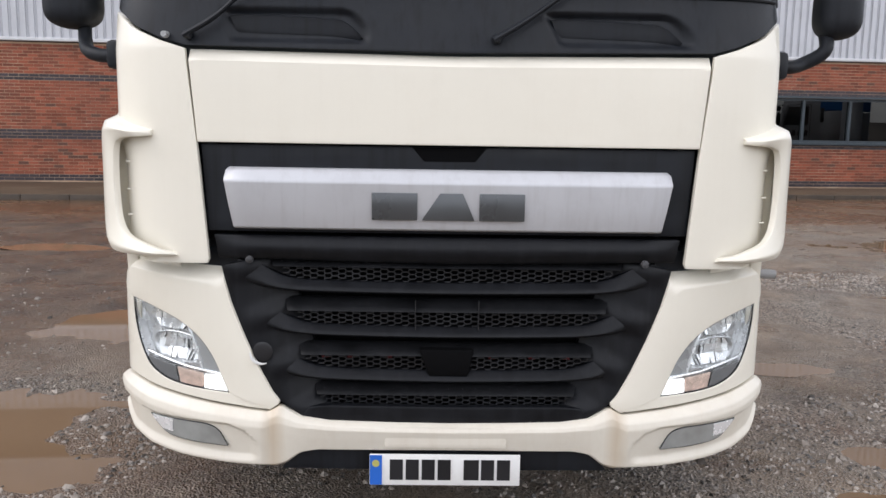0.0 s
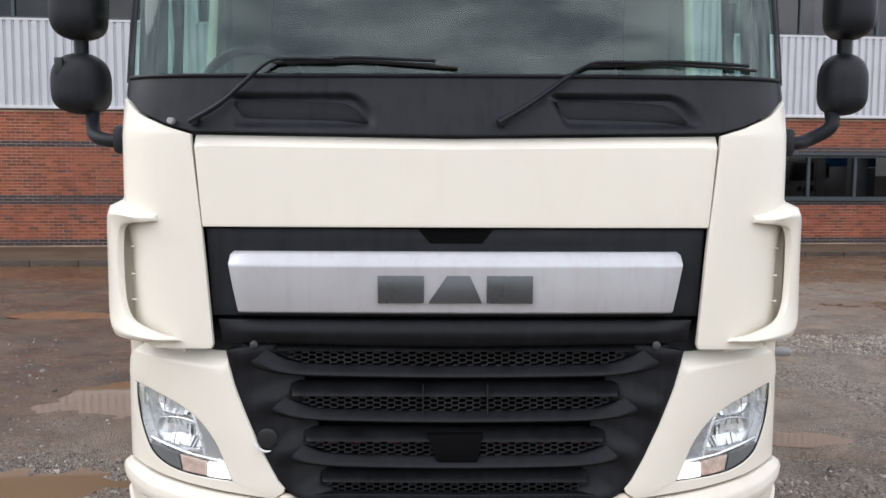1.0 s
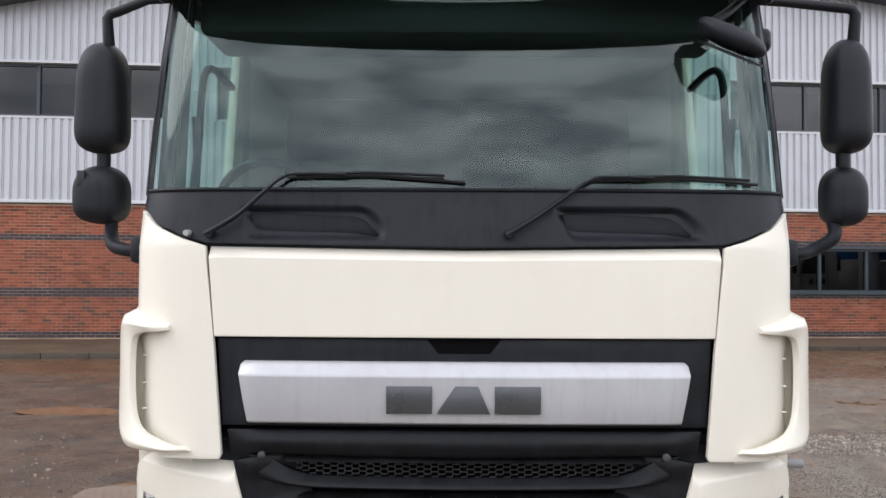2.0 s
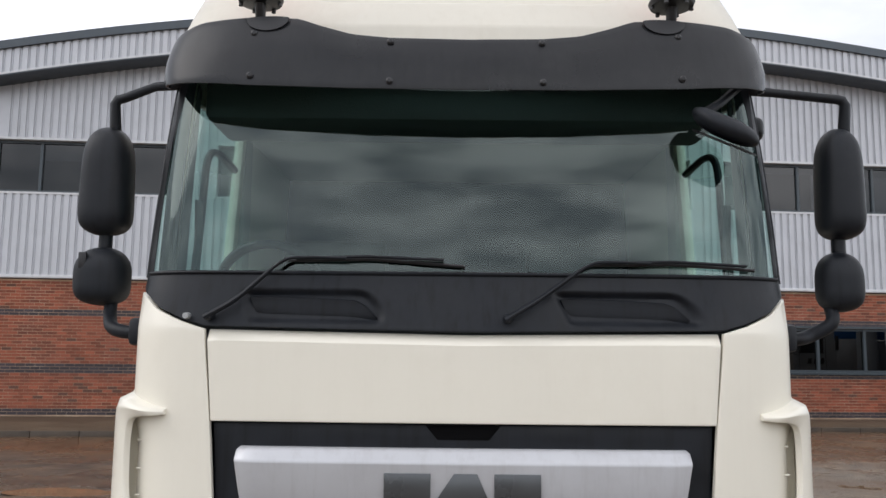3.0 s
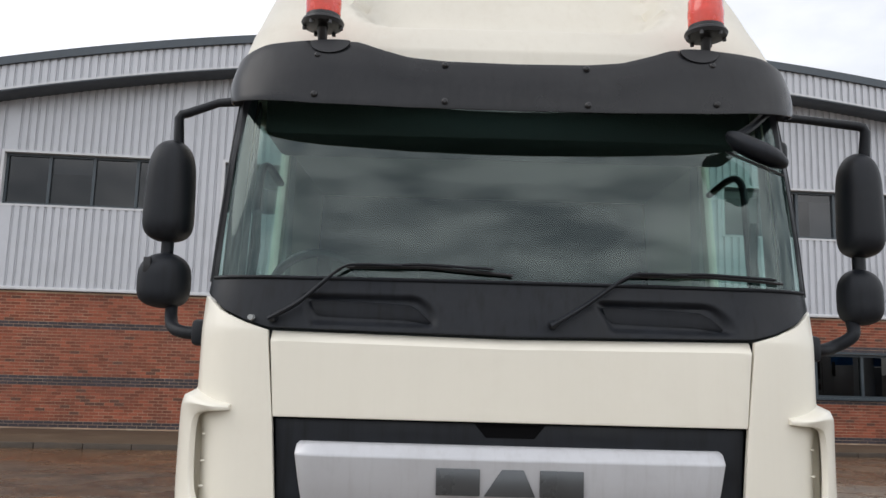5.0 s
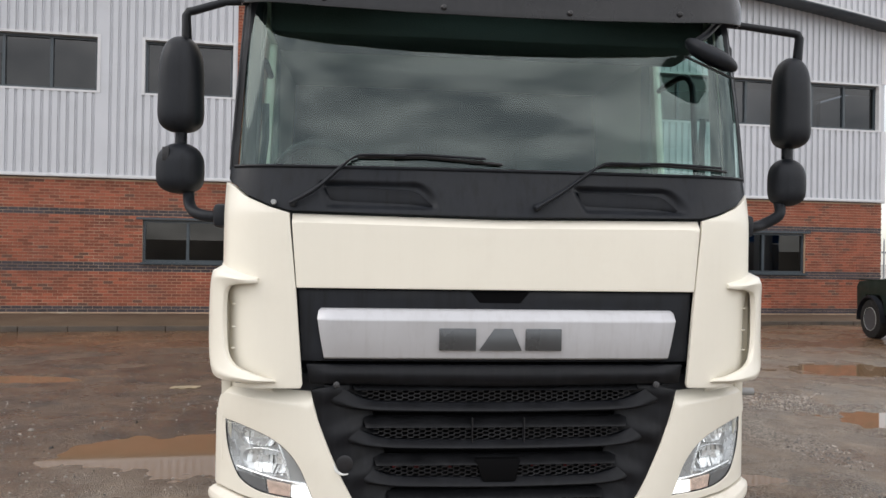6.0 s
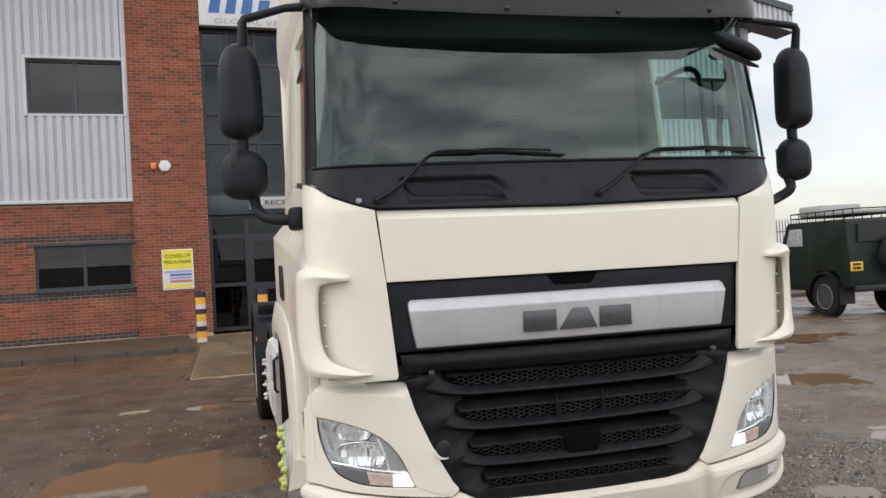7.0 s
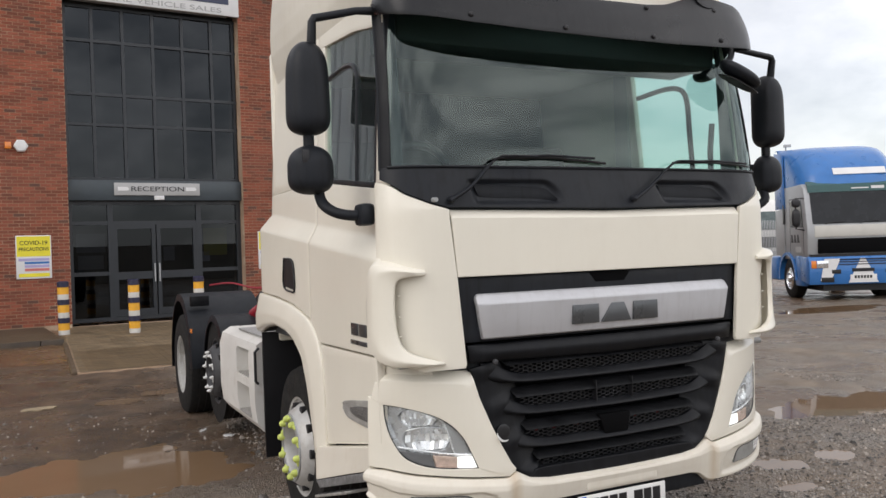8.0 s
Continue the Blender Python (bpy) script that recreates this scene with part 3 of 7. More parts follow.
# air guides that wrap round the corners, with the slot behind them
for s in (1, -1):
    inner = curve([(0.985, 1.474), (1.005, 1.471), (1.078, 1.462), (1.104, 1.43), (1.110, 1.33), (1.100, 1.21), (1.068, 1.148), (1.0, 1.115), (0.915, 1.088)], 44)
    outer = curve([(0.985, 1.494), (1.06, 1.512), (1.15, 1.538), (1.255, 1.530), (1.292, 1.33), (1.270, 1.15), (1.19, 1.078), (1.05, 1.068), (0.905, 1.076)], 44)
    rows, back = [], []
    for i in range(13):
        t = i / 12
        q = inner * (1 - t) + outer * t
        across = float(np.interp(t, (0, 0.12, 0.45, 0.75, 1.0), (0.047, 0.053, 0.062, 0.049, -0.004)))
        rise = [0.008 + (across - 0.008) * min(1.0, 0.25 + 4.0 * math.sin(math.pi * j / 43)) for j in range(44)]
        rows.append([front_skin(s * q[j][0], q[j][1], rise[j]) for j in range(44)])
        back.append([front_skin(s * q[j][0], q[j][1], min(rise[j] - 0.022, 0.045 - 0.06 * t)) for j in range(44)])
    part("air_guide", Shape().skin(rows, back), CREAM, truck, bevel=0.006)
    for z in (1.205, 1.292, 1.385):
        g = Shape()
        a, b = front_skin(s * 1.086, z, -0.032), front_skin(s * 1.106, z, 0.004)
        g.tube([a, b], 0.0035, 6)
        part("guide_fin", g, CREAM, truck)

band("slot_backing", [(1.04, 1.10), (1.26, 1.10)], [(1.04, 1.48), (1.26, 1.48)], 16, 8, CREAM, -0.050, 0.012, mirror=True)

# headlamp panels of the bumper, round the lamp opening
LAMP_TOP = [(1.175, 0.896), (1.10, 0.886), (1.015, 0.866), (0.935, 0.838), (0.865, 0.792), (0.815, 0.732), (0.785, 0.672), (0.751, 0.595)]
LAMP_LOW = [(1.175, 0.896), (1.17, 0.83), (1.148, 0.755), (1.108, 0.685), (1.07, 0.650), (1.00, 0.621), (0.91, 0.606), (0.751, 0.595)]
band("headlamp_panel", curve(LAMP_TOP, 40), [(1.255, 0.93), (1.240, 1.015), (1.19, 1.045), (1.0, 1.038), (0.773, 1.031), (0.738, 0.91), (0.688, 0.789), (0.639, 0.686), (0.594, 0.603), (0.566, 0.570), (0.606, 0.543)], 60, 26, CREAM, 0.006, 0.022, mirror=True, skin=low_skin,
     shape=lambda s, t: 0.005 * math.sin(math.pi * t) - 0.044 * max(0.0, (t - 0.77) / 0.23) * max(0.0, min(1.0, (0.53 - s) / 0.03)))
band("headlamp_panel_lower", curve(LAMP_LOW, 40), [(1.255, 0.93), (1.262, 0.78), (1.265, 0.612), (1.18, 0.611), (1.04, 0.588), (0.90, 0.572), (0.77, 0.557), (0.606, 0.543)], 60, 10, CREAM, 0.006, 0.022, mirror=True, skin=low_skin)

BOWL = paint("bright_reflector", (0.96, 0.965, 0.97), 0.24, metal=0.55, var=0.03, scale=30, rvar=0.1)
LAMPHOUSE = paint("lamp_housing", (0.62, 0.63, 0.64), 0.24, metal=0.55, var=0.12, scale=20)
SMOKED = paint("smoked_lens", (0.13, 0.135, 0.14), 0.18, var=0.15, coat=0.5)
GREY_BEZEL = paint("grey_bezel", (0.44, 0.445, 0.45), 0.25, metal=0.3, var=0.15)
DAYLENS = paint("white_lens", (0.92, 0.92, 0.91), 0.15, var=0.02, coat=0.6)
DAYLENS.node_tree.nodes["Principled BSDF"].inputs["Emission Color"].default_value = (1.0, 0.99, 0.96, 1)
DAYLENS.node_tree.nodes["Principled BSDF"].inputs["Emission Strength"].default_value = 1.0
FADED_AMBER = paint("faded_amber_lens", (0.66, 0.50, 0.42), 0.22, var=0.2, scale=40, coat=0.5)
DISHES = (((1.022, 0.830), 0.086, 0.042), ((0.982, 0.733), 0.110, 0.053))


def dish_depth(u, z):
    d = 0.0
    for (cu, cz), ru, rz in DISHES:
        q = ((u - cu) / (ru * 1.10)) ** 2 + ((z - cz) / (rz * 1.12)) ** 2
        d = max(d, 0.090 * (1 - q ** 2))
    return d


for s in (1, -1):
    top, low = curve(LAMP_TOP, 60), curve(LAMP_LOW, 60)
    grid = [[((1 - t) * a[0] + t * b[0], (1 - t) * a[1] + t * b[1], 0.030 * max(0.0, 1 - min(t, 1 - t) / 0.07)) for a, b in zip(top, low)] for t in np.linspace(0.0, 1.0, 46)]
    lamp = part("headlamp", Shape().skin(*[[[low_skin(s * u, z, o + e - (dish_depth(u, z) if e == 0 else 0.0)) for u, z, e in r] for r in grid] for o in (-0.034, -0.046)]), LAMPHOUSE, truck, "clear headlamp unit with bright reflector bowls")
    facet_rng = random.Random(4)
    for (cu, cz), ru, rz in DISHES:
        g = Shape()
        cols_n, rows_n = 9, 3
        for i in range(cols_n):
            for j in range(rows_n):
                ta, tb = facet_rng.uniform(-0.010, 0.010), facet_rng.uniform(-0.007, 0.007)
                cell = []
                for da, db in ((0, 0), (1, 0), (1, 1), (0, 1)):
                    a, b = 2 * (i + da) / cols_n - 1, 2 * (j + db) / rows_n - 1
                    x, z = a * math.sqrt(1 - b * b / 2.6), b * math.sqrt(1 - a * a / 2.6)
                    cell.append(low_skin(s * (cu + ru * x), cz + rz * z, -0.030 - 0.050 * (1 - min(1.0, x * x * 0.8 + z * z * 0.5)) + ta * (da - 0.5) + tb * (db - 0.5)))
                g.add(cell + [c + Vector((0, 0.004, 0)) for c in cell], [(0, 1, 2, 3), (7, 6, 5, 4), (0, 4, 5, 1), (1, 5, 6, 2), (2, 6, 7, 3), (3, 7, 4, 0)])
        part("reflector", g, BOWL, lamp, "bright faceted reflector bowl", smooth=10)
        brow = [low_skin(s * (cu + ru * x), cz + rz * (1.02 - 0.34 * x * x), -0.026) for x in np.linspace(-0.95, 0.90, 24)]
        part("reflector_brow", Shape().tube(brow, 0.0035, 6), LAMPHOUSE, lamp, "pale lip over the reflector")
    def piece(name, a, b, off, material, label="", n=18):
        pa, pb = curve(a, n), curve(b, n)
        rows = [[low_skin(s * ((1 - t) * x[0] + t * y[0]), (1 - t) * x[1] + t * y[1], off) for x, y in zip(pa, pb)] for t in np.linspace(0, 1, 6)]
        return part(name, Shape().skin(rows, [[q + Vector((0, 0.014, 0)) for q in r] for r in rows]), material, lamp, label, bevel=0.003)

    piece("daytime_light", [(0.846, 0.604), (0.80, 0.600), (0.757, 0.599)], [(0.844, 0.653), (0.81, 0.652), (0.779, 0.652)], 0.002, DAYLENS, "bright white daytime lamp")
    piece("indicator", [(0.944, 0.614), (0.90, 0.609), (0.851, 0.605)], [(0.956, 0.667), (0.90, 0.661), (0.849, 0.654)], 0.000, FADED_AMBER, "faded amber indicator lens")
    piece("side_marker", [(1.100, 0.684), (1.065, 0.652), (1.00, 0.625), (0.950, 0.615)], [(1.098, 0.690), (1.05, 0.684), (1.00, 0.677), (0.964, 0.670)], 0.000, SMOKED, "smoked side marker lens")
    piece("inner_bezel", [(0.905, 0.812), (0.858, 0.775), (0.813, 0.722), (0.787, 0.662)], [(0.904, 0.808), (0.884, 0.757), (0.870, 0.712), (0.857, 0.666)], -0.016, GREY_BEZEL, "pale grey inner edge of the lamp")
    part("bezel_strip", Shape().tube([low_skin(s * u, z, -0.014) for u, z in curve([(0.930, 0.832), (0.908, 0.808), (0.884, 0.752), (0.858, 0.662)], 24)], 0.0050, 6), BOWL, lamp, "silver strip beside the reflectors")
    g = Shape().tube([low_skin(s * u, z, -0.012) for u, z in curve([(1.118, 0.704), (1.05, 0.694), (0.962, 0.679), (0.90, 0.669), (0.780, 0.657)], 30)], 0.0045, 6)
    part("trim_strip", g, BOWL, lamp, "pale strip between the lenses")
    lens = part("lens", Shape().skin(*[[[low_skin(s * (1 - t) * a[0] + s * t * b[0], (1 - t) * a[1] + t * b[1], o + 0.012 * math.sin(math.pi * t)) for a, b in zip(curve(LAMP_TOP, 30), curve(LAMP_LOW, 30))] for t in np.linspace(0.03, 0.97, 10)] for o in (-0.004, -0.008)]), LENS, lamp, "clear polycarbonate lens")
    lens.visible_shadow = False
    g = Shape()
    edge = [low_skin(s * u, z, 0.000) for u, z in list(curve(LAMP_TOP, 30)) + list(curve(LAMP_LOW, 30))[::-1]]
    g.tube(edge, 0.0035, 6)
    part("lamp_seal", g, BLACK_SAT, lamp)

# bumper bar
low_l = [(-1.27, 0.600), (-1.18, 0.603), (-1.04, 0.579), (-0.90, 0.563), (-0.77, 0.548), (-0.612, 0.536), (-0.570, 0.561), (-0.545, 0.548), (-0.50, 0.524), (-0.40, 0.510), (-0.2, 0.505), (0, 0.503)]
top_line = low_l + [(-u, z) for u, z in low_l[-2::-1]]
bot_l = [(-1.27, 0.475), (-1.222, 0.443), (-1.173, 0.399), (-1.071, 0.367), (-0.945, 0.351), (-0.755, 0.339), (-0.585, 0.341), (-0.55, 0.353), (-0.50, 0.393), (-0.44, 0.405), (0, 0.408)]
bot_line = bot_l + [(-u, z) for u, z in bot_l[-2::-1]]


def by_u(line, n):
    a = np.array(line)
    u = np.linspace(a[0][0], a[-1][0], n)
    return np.stack([u, np.interp(u, a[:, 0], a[:, 1])], 1)


LIP = np.array([(0.634, 0.414), (0.655, 0.445), (0.687, 0.476), (0.743, 0.497), (0.854, 0.500), (0.986, 0.501), (1.102, 0.511), (1.175, 0.532), (1.27, 0.552)])


def bumper_shape(s, t):
    """Rolled shoulder over a flat face, sunk round the fog lamps."""
    u = abs(-1.27 + 2.54 * s)
    b = np.array(bot_line)
    z0, z1 = np.interp(-u, b[:, 0], b[:, 1]), np.interp(-u, np.array(top_line)[:, 0], np.array(top_line)[:, 1])
    z = z0 + (z1 - z0) * t
    o = float(np.interp(t, (0, 0.05, 0.45, 0.76, 0.88, 1.0), (-0.008, 0.014, 0.027, 0.035, 0.029, 0.002))) * (1 if u > 0.62 else 0.75)
    if u > 1.08:
        o *= 1 - 0.25 * min(1.0, (u - 1.08) / 0.15)
    if u > 0.63:
        k = max(0.0, min(1.0, (float(np.interp(u, LIP[:, 0], LIP[:, 1])) - z) / 0.006))
        o -= 0.014 * k * max(0.0, min(1.0, (t - 0.10) / 0.12)) * max(0.0, min(1.0, (u - 0.63) / 0.035))
    return o


band("bumper", by_u(bot_line, 220), by_u(top_line, 220), 220, 40, CREAM_DIRTY, 0.008, 0.03, "cream bumper bar with grime along its seams", shape=bumper_shape, bevel=0.003, skin=low_skin)
band("tow_cover", [(-0.21, 0.422), (0.21, 0.422)], [(-0.21, 0.497), (0.21, 0.497)], 14, 5, CREAM_DIRTY, 0.030, 0.03, "cream cover panel over the tow eye", bevel=0.005)
FOG = paint("fog_reflector", (0.44, 0.46, 0.45), 0.14, metal=0.6, var=0.2, scale=14)
band("lower_intake", [(-0.57, 0.326), (0.57, 0.326)], [(-0.50, 0.415), (0.50, 0.415)], 20, 5, BLACK, -0.015, 0.05)
for s in (1, -1):
    FOG_T, FOG_B = [(1.056, 0.491), (0.981, 0.489), (0.90, 0.488), (0.825, 0.485), (0.782, 0.466), (0.75, 0.413)], [(1.056, 0.491), (1.019, 0.457), (0.973, 0.430), (0.876, 0.418), (0.80, 0.415), (0.75, 0.413)]
    fog = part("fog_lamp", Shape().skin(*[[[low_skin(s * ((1 - t) * a[0] + t * b[0]), (1 - t) * a[1] + t * b[1], o) for a, b in zip(curve(FOG_T, 20), curve(FOG_B, 20))] for t in np.linspace(0.02, 0.98, 6)] for o in (0.030, -0.02)]), FOG, truck, "clear fog lamp set in the bumper")
    g = Shape()
    g.tube([low_skin(s * u, z, 0.028) for u, z in list(curve(FOG_T, 20)) + list(curve(FOG_B, 20))[::-1]], 0.0020, 6)
    part("surround", g, BLACK_SAT, fog)
    rows = [[low_skin(s * u, z0 + (z1 - z0) * t, 0.0325) for u, z0, z1 in ((1.045, 0.482, 0.489), (1.00, 0.446, 0.487), (0.955, 0.442, 0.486))] for t in (0, 0.5, 1)]
    part("fog_corner", Shape().skin(rows, [[q + Vector((0, 0.006, 0)) for q in r] for r in rows]), BOWL, fog)

DEEP = paint("matt_black_and_shade", (0.003, 0.003, 0.0035), 0.9, var=0.3, spec=0.1)
# grille backing, coloured near black for the shade behind the mesh, and its frame
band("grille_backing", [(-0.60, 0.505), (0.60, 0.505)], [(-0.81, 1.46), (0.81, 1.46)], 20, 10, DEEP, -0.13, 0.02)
edge_in = [(0.575, 1.085), (0.53, 0.98), (0.49, 0.85), (0.45, 0.72), (0.41, 0.61), (0.385, 0.56)]
edge_out = [(0.775, 1.040), (0.742, 0.91), (0.692, 0.789), (0.643, 0.686), (0.596, 0.603), (0.566, 0.566), (0.49, 0.516)]
band("grille_side", edge_out, edge_in, 40, 12, BLACK_SAT, -0.006, 0.03, mirror=True, skin=low_skin, shape=lambda s, t: -0.075 * t ** 1.6 + 0.016 * math.sin(math.pi * t) * max(0.0, math.sin(math.pi * (s * 6.6 + 0.2))))
band("grille_chin", [(-0.50, 0.520), (-0.40, 0.506), (0, 0.498), (0.40, 0.506), (0.50, 0.520)], [(-0.47, 0.556), (-0.40, 0.562), (0, 0.560), (0.40, 0.562), (0.47, 0.556)], 40, 6, BLACK_SAT, -0.002, 0.03)
band("grille_top_panel", [(-0.81, 1.16), (0.81, 1.16)], [(-0.828, 1.450), (0.828, 1.450)], 30, 8, BLACK, -0.022, 0.03, "black panel behind the silver badge bar")
# flat near-black patch on the panel, drawn for the shade of a recess
band("sensor_recess_shade", [(-0.085, 1.402), (0.085, 1.402)], [(-0.125, 1.449), (0.125, 1.449)], 8, 4, DEEP, -0.019, 0.02)
# corner gaps beneath the corner panels
band("corner_gap", [(0.70, 0.99), (0.955, 0.99)], [(0.70, 1.10), (0.955, 1.10)], 20, 4, BLACK, -0.04, 0.02, mirror=True, skin=low_skin)
band("corner_link", [(0.93, 0.985), (1.225, 0.985)], [(0.965, 1.085), (1.225, 1.085)], 16, 6, CREAM, -0.022, 0.02, mirror=True, skin=low_skin)
# silver badge bar
rows = []
for z, hw, o in ((1.172, 0.716, 0.000), (1.178, 0.718, 0.010), (1.25, 0.732, 0.018), (1.325, 0.744, 0.026), (1.333, 0.746, 0.026), (1.340, 0.746, 0.022), (1.365, 0.744, 0.006), (1.376, 0.733, -0.006)):
    rows.append([front_skin(u, z, o - (0.012 * max(0, (abs(u) - 0.70) / 0.046))) for u in np.linspace(-hw, hw, 40)])
bar = part("badge_bar", Shape().skin(rows, [[p + Vector((0, 0.03, 0)) for p in r] for r in rows]), SILVER, truck, "silver painted badge bar with a folded top edge", bevel=0.003)
# maker's emblem as three plain blocks
BLOCKS = [[(-0.255, 1.210), (-0.255, 1.300), (-0.105, 1.300), (-0.105, 1.210)],
          [(-0.090, 1.210), (-0.030, 1.300), (0.045, 1.300), (0.085, 1.210)],
          [(0.100, 1.210), (0.100, 1.300), (0.250, 1.300), (0.250, 1.210)]]
for poly in BLOCKS:
    part("emblem_block", Shape().prism(poly, "y", -0.044, -0.025), BADGE, bar, "dark grey emblem block", bevel=0.002)

# crossbars and the mesh between them
LEDGE = paint("grille_ledge_plastic", (0.010, 0.0105, 0.012), 0.5, var=0.3, scale=9, dirt=(0.003, 0.003, 0.003), dirt_amt=0.6, streak=(0.024, 0.024, 0.026), streak_amt=0.4, spec=0.22)
MESHMAT = paint("mesh_plastic", (0.024, 0.025, 0.028), 0.4, var=0.2)
ROWS_G = [(1.044, 0.996, 0.592, 0.520, 0.975), (0.890, 0.842, 0.545, 0.465, 0.824), (0.736, 0.688, 0.500, 0.425, 0.667), (0.598, 0.552, 0.445, 0.410, None)]
band("grille_crossbar", [(-0.775, 1.070), (0, 1.058), (0.775, 1.070)], [(-0.79, 1.148), (0.79, 1.148)], 40, 9, BLACK_SAT, -0.016, 0.03, shape=lambda s, t: 0.020 * math.sin(math.pi * t) * min(1.0, min(s, 1 - s) / 0.06))
FACES_G = [(1.070, 1.042), (0.931, 0.890), (0.773, 0.736), (0.632, 0.596)]
for (zt, zb, wt, wb, lip), face in zip(ROWS_G, FACES_G):
    g = Shape()
    # honeycomb of thin webs
    cw, ch = 0.030, 0.0165
    hmax = wt + 0.01
    for i in range(-int(hmax / (cw * 0.8)), int(hmax / (cw * 0.8)) + 1):
        x = i * cw * 0.8
        z = zb - 0.004 + (ch / 2 if i % 2 else 0)
        while z < zt:
            if abs(x) < wb + (wt - wb) * (z - zb) / (zt - zb) + 0.01:
                y = front_skin(x, z, -0.040).y
                pts = [(x - cw * 0.30, y, z), (x + cw * 0.30, y, z), (x + cw * 0.5, y, z + ch / 2), (x + cw * 0.30, y, z + ch)]
                for a, b in ((0, 1), (1, 2), (2, 3)):
                    p, q = Vector(pts[a]), Vector(pts[b])
                    d = (q - p).normalized()
                    nrm = Vector((-d.z, 0, d.x)) * 0.0016
                    bk = Vector((0, 0.010, 0))
                    g.add([p - nrm, q - nrm, q + nrm, p + nrm, p - nrm + bk, q - nrm + bk, q + nrm + bk, p + nrm + bk], [(0, 1, 2, 3), (4, 7, 6, 5), (0, 4, 5, 1), (2, 6, 7, 3)])
            z += ch
    tagged(part("grille_mesh", g, MESHMAT, truck, "black honeycomb grille mesh", smooth=20), kind="stuff")
    if lip:
        half_up = [(wt + 0.125, zt + 0.018), (wt + 0.06, zt + 0.010), (wt + 0.012, (zt + zb) / 2 + 0.008), (wb + 0.015, zb + 0.006), (wb - 0.10, zb - 0.002)]
        half_dn = [(wt + 0.135, lip + 0.030), (wt + 0.085, lip + 0.004), (wt + 0.03, lip - 0.010), (wb + 0.02, lip - 0.018), (wb - 0.10, lip - 0.022)]
        up = curve([(-u, z) for u, z in half_up] + [(0, zb - 0.006)] + half_up[::-1], 90)
        dn = curve([(-u, z) for u, z in half_dn] + [(0, lip - 0.026)] + half_dn[::-1], 90)
        band("grille_crossbar", dn, up, 90, 13, BLACK_SAT, -0.036, 0.025, bevel=0.002,
             shape=lambda s, t: (float(np.interp(t, (0, 0.08, 0.22, 0.45, 1.0), (-0.010, 0.020, 0.032, 0.026, 0.0)))) * min(1.0, 0.15 + min(s, 1 - s) / 0.13))
    if face:
        w1 = wt + 0.02
        band("grille_ledge", [(-w1 + 0.02, face[1]), (w1 - 0.02, face[1])], [(-w1, face[0]), (w1, face[0])], 30, 4, LEDGE, -0.014, 0.015, shape=lambda s, t: -0.055 * t)
for x in (-0.108, 0.108):
    part("grille_divider", Shape().box(x - 0.0015, x + 0.0015, -0.006, 0.02, 0.83, 0.93), INK, truck)
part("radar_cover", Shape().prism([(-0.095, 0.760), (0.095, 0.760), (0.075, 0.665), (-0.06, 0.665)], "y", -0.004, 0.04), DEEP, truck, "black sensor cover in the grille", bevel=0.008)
DULLRED = paint("dull_red_tag", (0.16, 0.012, 0.015), 0.6, var=0.3)
for x in (-0.42, -0.33, -0.20, 0.16, 0.30, 0.42):
    part("radiator_tag", Shape().box(x - 0.012, x + 0.012, 0.040, 0.05, 0.718, 0.745), DULLRED, truck, "red tag behind the grille mesh")
g = Shape().lathe([(0.0, 0.004), (0.0, 0.030), (-0.010, 0.034), (-0.012, 0.030), (-0.010, 0.004)], (-0.628, 0.006, 0.748), "y", 24)
part("tow_eye_cap", g, INK, truck)
g = Shape().tube([(-0.628 + 0.04 * math.cos(a), -0.017, 0.748 + 0.04 * math.sin(a)) for a in np.linspace(3.1, 5.1, 10)], [0.0015, 0.003, 0.005, 0.006, 0.006, 0.006, 0.005, 0.004, 0.003, 0.002], 6)
part("cap_scuff", g, WHITEPL, truck, "white scuffed rim of the tow eye")
for s in (1, -1):
    part("grille_bolt", Shape().lathe([(0, 0.013), (-0.012, 0.013), (-0.016, 0.006)], (s * 0.665, -0.008, 1.068), "y", 12), DARKSTEEL, truck)
    if s > 0:
        part("side_pin", Shape().tube([front_skin(s * 1.27, 1.0, -0.01), front_skin(s * 1.27, 1.0, 0.03), front_skin(s * 1.27, 1.0, 0.06)], [0.014, 0.018, 0.016], 10), paint("grey_plug", (0.3, 0.3, 0.3), 0.5), truck)

# number plate
plate = part("number_plate", Shape().box(-0.26, 0.26, -0.044, -0.036, 0.288, 0.400), PLATE_W, truck, "white front number plate with a blue band", bevel=0.003)
part("plate_backing", Shape().box(-0.255, 0.255, -0.036, 0.02, 0.294, 0.394), BLACK, plate)
part("plate_band", Shape().box(-0.2585, -0.217, -0.0465, -0.0432, 0.291, 0.397), PLATE_B, plate, "blue band on the plate")
for k, (x0, w) in enumerate(((-0.19, 0.045), (-0.135, 0.045), (-0.08, 0.045), (-0.025, 0.045), (0.065, 0.052), (0.125, 0.045), (0.18, 0.045))):
    part("plate_bar", Shape().box(x0, x0 + w, -0.0465, -0.0432, 0.309, 0.382), INK, plate, "black bar on the number plate")
part("plate_mark", Shape().lathe([(-0.0468, 0.013), (-0.0432, 0.013)], (-0.238, 0, 0.368), "y", 16), paint("plate_star", (0.45, 0.42, 0.12), 0.4), plate)

# black scuttle panel below the screen, with its two step recesses
sc_low = [(-1.17, 1.900), (-1.10, 1.868), (-1.05, 1.832), (-0.95, 1.790), (-0.866, 1.767), (0, 1.752)]
sc_top = [(-1.165, 1.950), (-0.6, 1.950), (0, 1.948)]
FOOTHOLDS = ((-0.765, -0.262), (0.285, 0.788))


